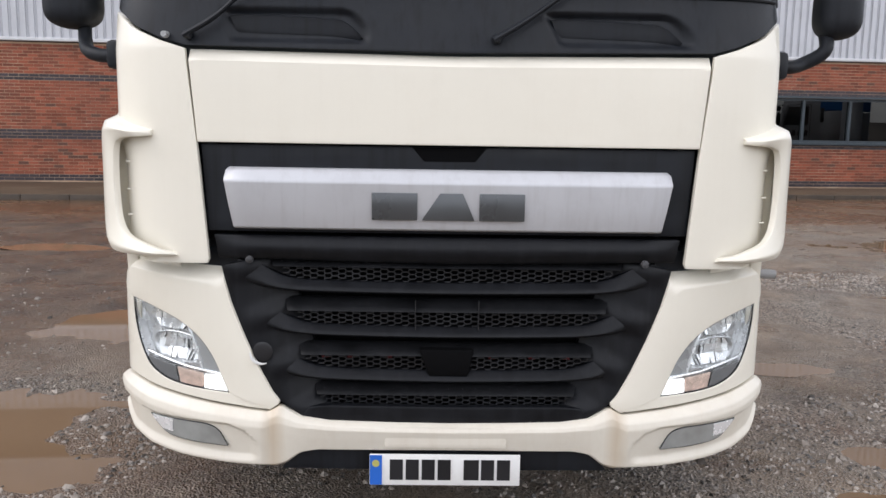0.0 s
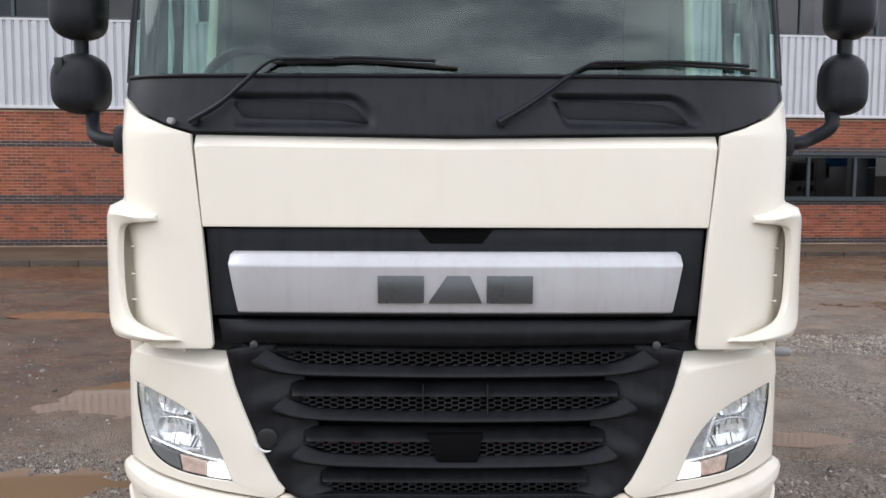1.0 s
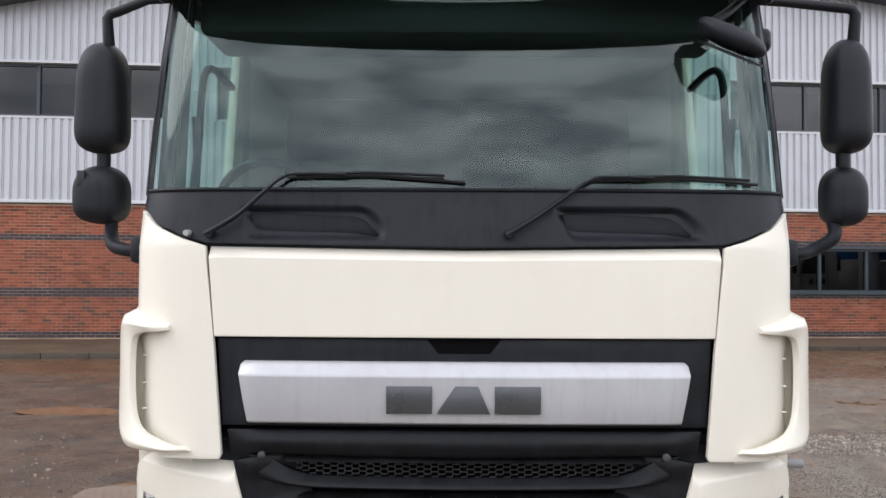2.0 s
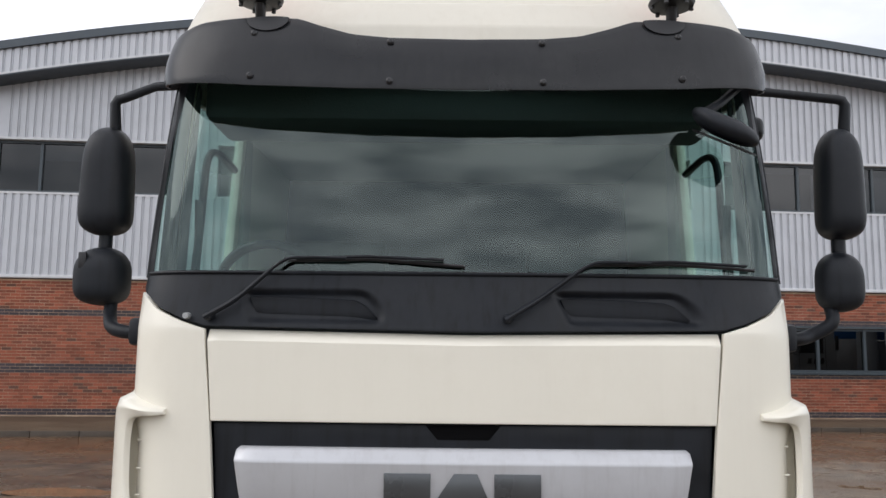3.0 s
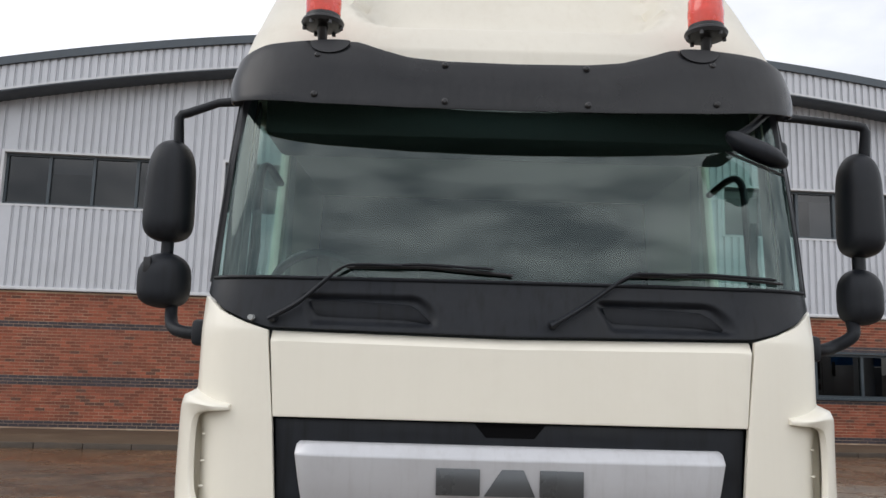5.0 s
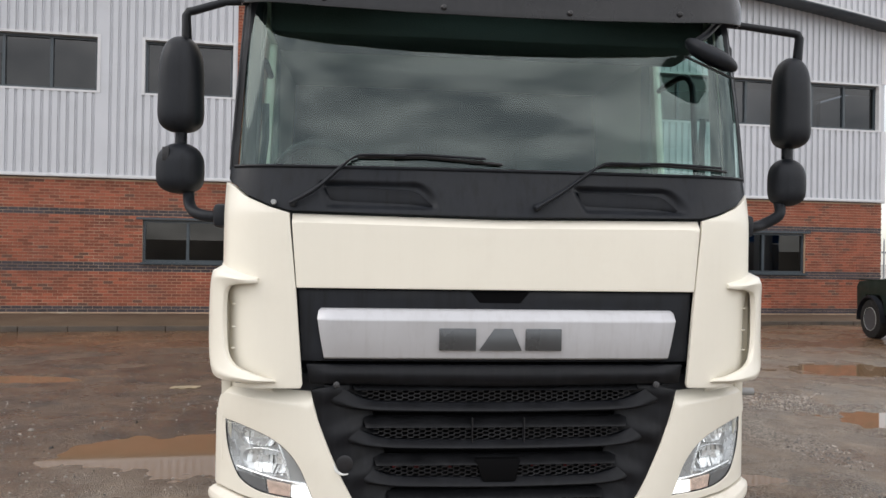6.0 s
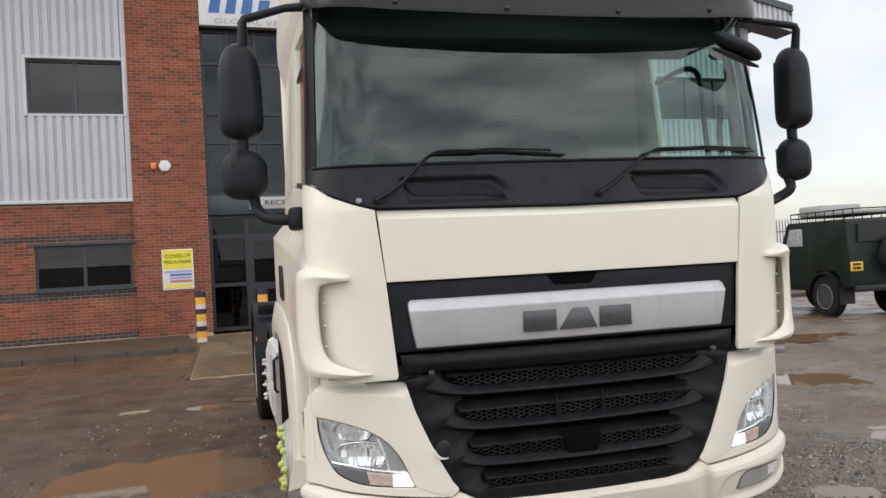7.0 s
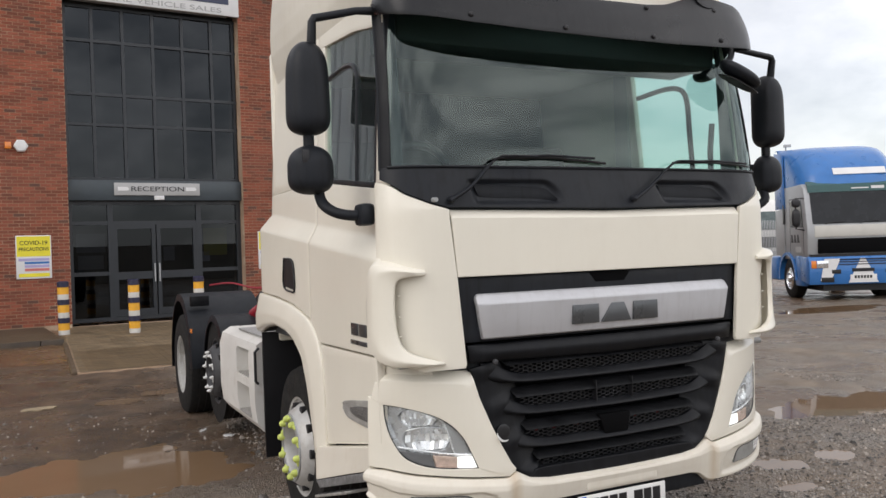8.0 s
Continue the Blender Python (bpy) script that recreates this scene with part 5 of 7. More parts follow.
for s, xm, xl, ym, wm, wl in ((-1, -1.374, -1.372, 0.39, 0.093, 0.101), (1, 1.415, 1.402, 0.31, 0.078, 0.083)):
    g = Shape().tube(curve([(s * 1.15, 0.26, 1.752), (s * 1.22, 0.27, 1.748), (s * 1.29, 0.30, 1.765), (xl - s * 0.045, ym - 0.03, 1.81), (xl - s * 0.035, ym, 1.88)], 20), 0.025, 10)
    mirror = part("mirror_arm", g, BLACK, truck, "black tubular mirror arm with two housings")
    part("arm_foot", Shape().box(s * 1.165 - 0.035, s * 1.165 + 0.035, 0.20, 0.31, 1.70, 1.80), BLACK, mirror, bevel=0.02)
    part("wide_angle_mirror", Shape().rings(capsule((xl, ym, 1.962), wl, 0.105 if s < 0 else 0.082, 0.112, p=2.7, q=4.5)), BLACK, mirror, "rounded black wide-angle mirror housing", smooth=60)
    part("main_mirror", Shape().rings(capsule((xm, ym, 2.332), wm * 1.02, 0.105, 0.214, taper=-0.06, p=3.8, q=8.0)), BLACK, mirror, "tall black main mirror housing", smooth=60)
    part("mirror_link", Shape().tube([(xl + (xm - xl) / 2, ym, 2.05), (xl + (xm - xl) / 2, ym, 2.15)], 0.026, 10), BLACK, mirror)
    if s < 0:
        part("latch_tab", Shape().box(xl - 0.06, xl - 0.03, ym - 0.10, ym - 0.085, 1.985, 2.045), INK, mirror, bevel=0.004)
    for cx, cz, w, h in ((xm, 2.332, wm * 0.62, 0.15), (xl, 1.962, wl * 0.62, 0.065)):
        part("mirror_glass", Shape().box(cx - w, cx + w, ym + 0.058, ym + 0.066, cz - h, cz + h), CHROME, mirror, "mirror glass", bevel=0.003)
    xc = -1.352 if s < 0 else 1.44
    g = Shape().tube([(xc, ym - 0.02, 2.52), (xc, ym - 0.04, 2.63), (xc - s * 0.012, ym - 0.04, 2.648), (xc - s * 0.03, ym - 0.04, 2.652), (s * 1.17, 0.27, 2.675), (s * 1.03, 0.26, 2.685)], [0.023, 0.020, 0.020, 0.019, 0.017, 0.022], 10)
    part("upper_arm", g, BLACK, mirror)
# front and kerb mirrors over the near-side corner
spine = curve([(0.78, -0.005, 2.515), (0.84, -0.01, 2.480), (0.92, -0.015, 2.445), (1.00, -0.005, 2.415)], 18)
rings = []
for i, c in enumerate(spine):
    k = max(0.12, (1 - abs(2 * i / 17 - 1) ** 3) ** 0.5)
    rings.append([Vector(c) + Vector((0, 0.93, 0.36)) * (0.088 * k * math.cos(a)) + Vector((0, -0.36, 0.93)) * (0.042 * k * math.sin(a)) for a in np.linspace(0, 2 * math.pi, 16, endpoint=False)])
fm = part("front_mirror", Shape().rings(rings), BLACK, truck, "black front-view mirror hung from the visor", smooth=60)
# mirror plate coloured black in place of the dark reflection it would show
gl = [[Vector((0.785 + 0.205 * a, -0.008 + 0.002 * b, 2.492 - 0.085 * a)) + Vector((0, 0.93, 0.36)) * (0.078 * b * (1 - abs(2 * a - 1) ** 4) ** 0.5) + Vector((0, 0.36, -0.93)) * 0.043 for a in np.linspace(0.02, 0.98, 14)] for b in (-1, -0.5, 0, 0.5, 1)]
part("mirror_glass", Shape().skin(gl, [[q + Vector((0, -0.002, 0.006)) for q in r] for r in gl]), INK, fm, "mirror glass under the hood, its dark reflection put in as black")
part("front_mirror_arm", Shape().tube([(0.80, 0.01, 2.50), (0.90, 0.06, 2.57), (1.00, 0.14, 2.66)], 0.016, 8), BLACK, fm)
km = part("kerb_mirror", Shape().rings(capsule((1.175, 0.56, 2.60), 0.05, 0.10, 0.055)), BLACK, truck, "black kerb mirror over the door", smooth=60)
part("kerb_mirror_arm", Shape().tube([(1.06, 0.56, 2.72), (1.19, 0.56, 2.66)], 0.018, 8), BLACK, km)

# wheels
def wheel(x, y, s, r=0.505, w=0.30, front=True, nuts=LIME, rim_mat=STEEL, ring_mat=GALV, zc=None, cap=1.0):
    zc = zc or r - 0.004
    c = (x, y, zc)
    h = s * w / 2
    rim_prof = [(-h, 0.27), (h * 0.95, 0.275), (h * 0.98, 0.292), (h * 0.92, 0.292), (h * 0.85, 0.262)]
    if front:
        rim_prof += [(h * 0.66, 0.258), (h * 0.90, 0.246), (h * 1.15, 0.222), (h * 1.33, 0.198), (h * 1.35, 0.19), (h * 1.35, 0.150), (h * 1.25, 0.142), (h * 0.35, 0.136), (h * 0.30, 0.02)]
    else:
        rim_prof += [(h * 0.2, 0.25), (-h * 0.2, 0.22), (-h * 0.4, 0.15), (h * 0.2, 0.13), (h * 0.7, 0.12), (h * 0.75, 0.10), (h * 0.75, 0.01)]
    hub = part("wheel", Shape().lathe(rim_prof, c, "x", 36), rim_mat, truck, "road-dirty steel wheel")
    tyre = [(-h, 0.29), (-h * 1.02, 0.36), (-h * 0.98, 0.45), (-h * 0.86, r - 0.012), (-h * 0.7, r), (h * 0.7, r), (h * 0.86, r - 0.012), (h * 0.98, 0.45), (h * 1.02, 0.36), (h, 0.29)]
    part("tyre", Shape().lathe(tyre, c, "x", 48, closed=True), RUBBER, hub, "worn black tyre with road dirt")
    for k in (-0.4, 0, 0.4):
        g = Shape().lathe([(h * k - 0.006, r - 0.004), (h * k - 0.006, r + 0.001), (h * k + 0.006, r + 0.001), (h * k + 0.006, r - 0.004)], c, "x", 48, closed=True)
        part("tread_groove", g, INK, hub)
    base = h * 1.35 if front else -h * 0.3
    for k in range(10):
        a = 2 * math.pi * (k + 0.3) / 10
        yy, zz = y + 0.167 * math.cos(a), zc + 0.167 * math.sin(a)
        g = Shape().tube([(x + base - s * 0.01, yy, zz), (x + base + s * 0.006, yy, zz), (x + base + s * 0.022, yy, zz), (x + base + s * 0.034, yy, zz), (x + base + s * 0.038, yy, zz)], [q * cap for q in (0.018, 0.021, 0.020, 0.014, 0.005)], 10)
        ty, tz = 0.045 * math.cos(a + 1.5), 0.045 * math.sin(a + 1.5)
        g.tube([(x + base + s * 0.008, yy, zz), (x + base + s * 0.008, yy + ty * 0.6, zz + tz * 0.6), (x + base + s * 0.008, yy + ty, zz + tz)], [q * cap for q in (0.014, 0.010, 0.004)], 6)
        part("wheel_nut_cap", g, nuts, hub, "pointed wheel nut indicator")
    if front:
        part("hub_centre", Shape().lathe([(h * 0.31, 0.132), (h * 0.45, 0.128), (h * 0.5, 0.10), (h * 0.95, 0.092), (h * 1.0, 0.06), (h * 1.0, 0.01)], c, "x", 28), DARKSTEEL, hub, "dark greasy wheel hub")
        part("nut_ring", Shape().lathe([(h * 1.34, 0.196), (h * 1.39, 0.194), (h * 1.39, 0.152), (h * 1.34, 0.150)], c, "x", 36, closed=True), ring_mat, hub, "steel ring under the wheel nuts")
        for k in range(10):
            a = 2 * math.pi * k / 10
            g = Shape().lathe([(0, 0.027), (s * 0.030, 0.027), (s * 0.032, 0.020)], (x + h * 0.87, y + 0.232 * math.cos(a), zc + 0.232 * math.sin(a)), "x", 12)
            part("hand_hole", g, INK, hub)
    return hub


for s in (1, -1):
    wheel(s * 0.990, 1.52, s, r=0.47, front=True, zc=0.445)
    wheel(s * 0.96, 4.22, s, r=0.43, front=True, nuts=WHITEPL, rim_mat=DARKSTEEL, ring_mat=DARKSTEEL, zc=0.565, cap=0.72)
    wheel(s * 1.06, 5.45, s, front=False, w=0.34)
    wheel(s * 0.74, 5.45, s, front=False, w=0.30)

# chassis, tanks and mudguards
BOX_WHITE = paint("road_dirty_white_plastic", (0.66, 0.645, 0.61), 0.5, var=0.06, scale=3, dirt=(0.36, 0.30, 0.23), dirt_amt=0.35)
for s in (1, -1):
    part("chassis_rail", Shape().box(s * 0.40 - 0.04, s * 0.40 + 0.04, 1.0, 6.3, 0.72, 0.98), DARKSTEEL, truck, bevel=0.006)
    # side box with two hand-hold steps
    rows = []
    box_prof = [(0.36, 1.13), (0.42, 1.175), (0.55, 1.19), (0.88, 1.19), (0.965, 1.165), (1.005, 1.10)]
    inner = [(z, x - 0.085) for z, x in box_prof]
    g = Shape()
    g.rings([[Vector((s * x, y, z)) for z, x in inner] + [Vector((s * 0.62, y, z)) for z in (1.005, 0.36)] for y in (2.42, 2.46, 3.52, 3.60)])
    tank = part("side_box", g, BOX_WHITE, truck, "white plastic side box with moulded steps", bevel=0.02)
    # outer shell with the two step openings
    g = Shape()
    for y0, y1, z0, z1 in ((2.42, 2.58, 0.36, 1.005), (2.98, 3.60, 0.36, 1.005), (2.58, 2.98, 0.36, 0.43), (2.58, 2.98, 0.65, 0.71), (2.58, 2.98, 0.91, 1.005)):
        zs = sorted({z0, z1, *[z for z, _ in box_prof if z0 < z < z1]})
        xo = np.interp(zs, [z for z, _ in box_prof], [x for _, x in box_prof])
        g.rings([[Vector((s * x, y, z)) for z, x in zip(zs, xo)] + [Vector((s * (xo[0] - 0.10), y, z)) for z in (z1, z0)] for y in (y0, y1)])
    part("box_shell", g, BOX_WHITE, tank, smooth=25)
    for z in (0.43, 0.71):
        part("box_step", Shape().box(min(s * 1.09, s * 1.178), max(s * 1.09, s * 1.178), 2.585, 2.975, z, z + 0.012), paint("step_grip", (0.30, 0.29, 0.27), 0.6, var=0.4, scale=90, grain=0.6), tank, "grey tread strip in the step opening")
    part("tank_cap", Shape().box(s * 1.0 - 0.12, s * 1.0 + 0.12, 2.44, 3.20, 1.005, 1.022), paint("tread_plate", (0.45, 0.45, 0.44), 0.5, metal=0.6, var=0.3, scale=60, grain=0.6), tank, bevel=0.006)
    part("grab_loop", Shape().tube([(s * 1.17, 2.40, 0.70), (s * 1.19, 2.38, 0.72), (s * 1.19, 2.38, 0.92), (s * 1.16, 2.40, 0.94)], 0.010, 8), INK, tank)
    # mudguards over the two rear axles
    for yc, r, name in ((4.22, 0.52, "mid_mudguard"), (5.45, 0.66, "rear_mudguard")):
        arc = [(yc + r * math.cos(a), 0.50 + r * math.sin(a) * 1.08) for a in np.linspace(radians(-8 if yc > 5 else 10), radians(178), 20)]
        rows = [[Vector((s * x, y, z)) for y, z in arc] for x in ((1.235, 1.225, 1.15, 0.85, 0.52) if yc > 5 else (1.135, 1.125, 1.06, 0.80, 0.55))]
        rows[0] = [Vector((p.x, yc + (p.y - yc) * 0.93, 0.50 + (p.z - 0.50) * 0.93)) for p in rows[0]]
        back = [[Vector((p.x, yc + (p.y - yc) * 0.965, 0.50 + (p.z - 0.50) * 0.965)) for p in r2] for r2 in rows]
        guard = part(name, Shape().skin(rows, back), BLACK, truck, "moulded black mudguard")
    part("guard_clip", Shape().box(s * 1.10 - 0.09, s * 1.10 + 0.09, 5.0, 5.06, 1.10, 1.20), BLACK_SAT, truck, bevel=0.01)
    part("side_marker_lamp", Shape().box(s * 1.222 - 0.006, s * 1.222 + 0.006, 4.78, 4.86, 0.86, 0.90), AMBER, truck, bevel=0.003)
part("deck_plate", Shape().box(-0.45, 0.45, 2.6, 4.4, 0.98, 1.0), DARKSTEEL, truck)
part("fifth_wheel", Shape().prism([(4.45, 1.05), (4.6, 1.16), (5.4, 1.20), (5.75, 1.08), (5.7, 1.02), (4.5, 1.0)], "x", -0.42, 0.42), DARKSTEEL, truck, "greasy steel fifth wheel plate", bevel=0.02)
g = Shape().tube(curve([(-0.1, 2.34, 1.25), (-0.12, 2.62, 1.16), (-0.1, 2.9, 1.22), (-0.05, 3.15, 1.40), (0.0, 2.9, 1.50), (0.05, 2.4, 1.45)], 30), 0.016, 8)
part("air_line", g, RED, truck, "red coiled air line behind the cab")
g = Shape().tube(curve([(-0.6, 2.34, 1.32), (-0.62, 2.7, 1.05), (-0.5, 3.0, 1.02), (-0.1, 3.4, 1.05)], 24), 0.016, 8)
part("air_line", g, RED, truck, "red air line behind the cab")
g = Shape().tube([(-0.95, 2.34, 1.52), (-0.9, 3.0, 1.55), (-0.6, 3.9, 1.52)], 0.018, 8)
part("deck_rail", g, DARKSTEEL, truck)
g = Shape().tube(curve([(-1.0, 5.0, 1.30), (-0.92, 4.4, 1.33), (-0.84, 3.8, 1.30), (-0.78, 3.2, 1.34), (-0.70, 2.4, 1.42)], 30), 0.008, 8)
part("air_line", g, RED, truck, "red air line slung behind the cab")
coil = [(-0.76 + 0.05 * math.cos(a), 3.55 + 0.65 * k, 1.20 - 0.16 * k + 0.05 * math.sin(a)) for k, a in ((i / 159, i * 0.55) for i in range(160))]
part("air_line", Shape().tube(coil, 0.011, 6), RED, truck, "red coiled air line behind the cab")

# ---- the office building behind ----
building = thing("office_building", Matrix.Translation((0, 17.77, 0)) @ Matrix.Rotation(math.atan(0.09), 4, "Z"), "two-storey brick and grey clad office building with a low curved roof", "building")
BASE, BRICK_TOP, UP0, UP1 = 0.12, 3.32, 5.42, 6.70
LEFT_END, RIGHT_END = -22.0, 14.65
PIL = [(-3.55, -1.86), (2.24, 3.95)]


def roof_z(s):
    return 10.25 - 0.0076 * (s - 2.5) ** 2


def bpart(name, g, material, label="", bevel=0.0, parent=None, smooth=30):
    return part(name, g, material, parent or building, label, bevel=bevel, smooth=smooth)


# solid wall behind the brick skin, with real openings
def wall_run(name, s0, s1, z0, z1, holes, d0, d1, material, label=""):
    """A wall of boxes round rectangular openings (s0, s1, z0, z1)."""
    g = Shape()
    cuts = sorted({s0, s1, *[h[0] for h in holes if s0 < h[0] < s1], *[h[1] for h in holes if s0 < h[1] < s1]})
    for a, b in zip(cuts, cuts[1:]):
        hs = sorted([h for h in holes if h[0] <= a + 1e-6 and h[1] >= b - 1e-6], key=lambda h: h[2])
        z = z0
        for h in hs:
            if h[2] > z:
                g.box(a, b, d0, d1, z, h[2])
            z = h[3]
        if z1 > z:
            g.box(a, b, d0, d1, z, z1)
    return bpart(name, g, material, label)


LOW_WIN = [(-5.72, -3.62, 1.34, 2.37), (7.1, 12.2, 1.27, 2.40)]
UP_WIN = [(-5.72, -3.66, UP0, UP1), (-11.0, -6.80, UP0, UP1), (-17.5, -12.5, UP0, UP1), (7.2, 14.45, UP0, UP1), (4.2, 6.3, UP0, UP1)]
wall_low_l = wall_run("brick_wall", LEFT_END, PIL[0][0], -0.2, BRICK_TOP, LOW_WIN, 0.02, 0.30, MORTAR, "red brick ground-floor wall with two dark brick bands")
wall_low_r = wall_run("brick_wall", PIL[1][1], RIGHT_END, -0.2, BRICK_TOP, LOW_WIN, 0.02, 0.30, MORTAR, "red brick ground-floor wall with two dark brick bands")
pier_l = bpart("brick_pier", Shape().box(PIL[0][0], PIL[0][1], -0.08, 0.9, -0.2, 9.6), MORTAR, "tall red brick pier beside the entrance")
pier_r = bpart("brick_pier", Shape().box(PIL[1][0], PIL[1][1], -0.08, 0.9, -0.2, 9.6), MORTAR, "tall red brick pier beside the entrance")
head_wall = bpart("brick_spandrel", Shape().box(PIL[0][1], PIL[1][0], -0.06, 0.3, 8.35, 9.9), MORTAR, "red brick wall over the entrance glazing")
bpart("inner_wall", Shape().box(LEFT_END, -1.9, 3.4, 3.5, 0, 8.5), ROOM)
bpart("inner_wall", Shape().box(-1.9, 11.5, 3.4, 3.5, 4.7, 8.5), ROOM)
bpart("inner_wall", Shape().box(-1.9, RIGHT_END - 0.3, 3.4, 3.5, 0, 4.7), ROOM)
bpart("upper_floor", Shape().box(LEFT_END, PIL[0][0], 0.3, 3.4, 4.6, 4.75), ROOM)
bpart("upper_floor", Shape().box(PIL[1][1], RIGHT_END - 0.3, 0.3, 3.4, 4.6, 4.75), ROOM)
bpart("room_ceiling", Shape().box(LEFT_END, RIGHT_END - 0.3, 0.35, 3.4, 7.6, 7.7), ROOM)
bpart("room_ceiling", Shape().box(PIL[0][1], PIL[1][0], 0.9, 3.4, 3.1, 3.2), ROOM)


# bricks
def bricks(s0, s1, z0, z1, holes, parent, d=0.02, dark=(), nearest=None, end_left=False):
    """Courses of bricks: most joined, those in the stretch given as pieces of their own."""
    bl, bh, joint = 0.213, 0.063, 0.012
    red, blue = Shape(), Shape()
    piece = None
    r = random.Random(int(abs(s0) * 100) + 3)
    z, row = z0, 0
    count = 0
    while z + bh <= z1 + 0.001:
        s = s0 - (0.1125 if row % 2 else 0)
        while s < s1 - 0.02:
            a, b = max(s, s0), min(s + bl, s1)
            s += bl + joint
            if b - a < 0.04:
                continue
            cut = False
            for h in holes:
                if a < h[1] and b > h[0] and z < h[3] and z + bh > h[2]:
                    cut = True
                    if a < h[0] - 0.04:
                        b, cut = h[0], False
                    elif b > h[1] + 0.04:
                        a, cut = h[1], False
            if cut:
                continue
            front = d - 0.007 - r.uniform(0, 0.004)
            is_dark = any(q0 <= z < q1 for q0, q1 in dark)
            if nearest and not is_dark and b - a > 0.2 and nearest[0] < a and b < nearest[1] and nearest[2] < z < nearest[3] and count < 290:
                if piece is None:
                    me = bpy.data.meshes.new("brick")
                    t = Shape().box(0, bl, -0.016, 0.01, 0, bh)
                    me.from_pydata(t.v, [], t.f)
                    me.materials.append(BRICK_ONE)
                    piece = me
                ob = new("brick", piece)
                ob.parent = parent
                ob.location = (a, d + 0.009 - r.uniform(0, 0.004), z)
                count += 1
            else:
                (blue if is_dark else red).box(a, b, front, d + 0.005, z, z + bh)
        z += bh + joint
        row += 1
    for g, m, nm in ((red, BRICK, "brickwork"), (blue, BRICK_BLUE, "dark_brickwork")):
        if g.v:
            me = bpy.data.meshes.new(nm)
            me.from_pydata(g.v, [], g.f)
            me.materials.append(m)
            ob = new(nm, me)
            ob.parent = parent
            tagged(ob, kind="stuff")


# profiled cladding: proud flat ribs between grooves with a fine bead
RIB_PITCH = 0.19
RIB = ((0.0, 0.0), (0.112, 0.0), (0.124, 0.036), (0.146, 0.036), (0.150, 0.026), (0.156, 0.026), (0.160, 0.036), (0.178, 0.036))


def cladding(s0, s1, z0, z1, d=0.0, pitch=RIB_PITCH, holes=(), slope=False):
    g = Shape()
    spans = []
    cuts = sorted({s0, s1, *[h[0] for h in holes if s0 < h[0] < s1], *[h[1] for h in holes if s0 < h[1] < s1]})
    for a, b in zip(cuts, cuts[1:]):
        hs = [h for h in holes if h[0] <= a + 1e-6 and h[1] >= b - 1e-6]
        if hs:
            spans += [(a, b, z0, hs[0][2]), (a, b, hs[0][3], z1)]
        else:
            spans.append((a, b, z0, z1))
    for a, b, c, e in spans:
        pts = [(a, 0.0)]
        k = math.ceil(a / pitch)
        while k * pitch < b:
            q = k * pitch
            for ds, dd in RIB:
                if a < q + ds < b:
                    pts.append((q + ds, dd))
            k += 1
        pts.append((b, 0.0))
        lo = [(s, d + dd, c) for s, dd in pts]
        hi = [(s, d + dd, (roof_z(s) - 0.35) if (slope and e == z1) else e) for s, dd in pts]
        n = len(pts)
        g.add(lo + hi, [(i, i + 1, n + i + 1, n + i) for i in range(n - 1)])
    me = bpy.data.meshes.new("cladding")
    me.from_pydata(g.v, [], g.f)
    me.materials.append(CLAD)
    ob = new("cladding", me)
    ob.parent = building
    ob["label"] = "pale grey profiled metal cladding"
    return ob


for s0, s1 in ((LEFT_END, PIL[0][0]), (PIL[1][1], RIGHT_END)):
    cladding(s0, s1, BRICK_TOP + 0.10, 9.0, -0.06, holes=UP_WIN, slope=True)
    bpart("drip_trim", Shape().box(s0, s1, -0.10, 0.05, BRICK_TOP + 0.02, BRICK_TOP + 0.10), CLAD_TRIM, "pale metal drip flashing", bevel=0.01)
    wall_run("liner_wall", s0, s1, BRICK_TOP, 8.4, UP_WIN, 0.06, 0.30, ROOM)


# windows
def window(s0, s1, z0, z1, panes, deep=0.10, trim=False, sill=True, blind=False):
    w = bpart("window", Shape().add([(s0, deep + 0.055, z0), (s1, deep + 0.055, z0), (s1, deep + 0.055, z1), (s0, deep + 0.055, z1)], [(0, 1, 2, 3)]), BUILDGLASS, "dark slate framed office window")
    w.visible_shadow = False
    g = Shape()
    t = 0.06
    g.box(s0, s1, deep, deep + 0.05, z1 - t, z1).box(s0, s1, deep, deep + 0.05, z0, z0 + t)
    g.box(s0, s0 + t, deep + 0.001, deep + 0.049, z0 + t, z1 - t).box(s1 - t, s1, deep + 0.001, deep + 0.049, z0 + t, z1 - t)
    bpart("frame", g, FRAME, parent=w)
    step = (s1 - s0) / panes
    for k in range(1, panes):
        bpart("mullion", Shape().box(s0 + k * step - 0.035, s0 + k * step + 0.035, deep - 0.004, deep + 0.052, z0 + t, z1 - t), FRAME, parent=w)
    if sill:
        bpart("sill", Shape().box(s0 - 0.03, s1 + 0.03, -0.07, deep + 0.02, z0 - 0.05, z0), FRAME if not trim else CLAD_TRIM, parent=w)
    if trim:
        bpart("trim", Shape().box(s0 - 0.07, s0, -0.085, 0.12, z0 - 0.05, z1 + 0.07), CLAD_TRIM, parent=w)
        bpart("trim", Shape().box(s1, s1 + 0.07, -0.085, 0.12, z0 - 0.05, z1 + 0.07), CLAD_TRIM, parent=w)
        bpart("trim", Shape().box(s0, s1, -0.085, 0.12, z1, z1 + 0.06), CLAD_TRIM, parent=w)
    if blind:
        for k in range(panes):
            if s0 > 0 or (k + int(abs(s0) * 7)) % 3 == 0:
                bpart("blind", Shape().box(s0 + k * step + 0.05, s0 + (k + 1) * step - 0.05, deep + 0.12, deep + 0.13, z1 - (0.24 if s0 > 0 else 0.45), z1 - 0.05), TRIM_L, parent=w)
    return w


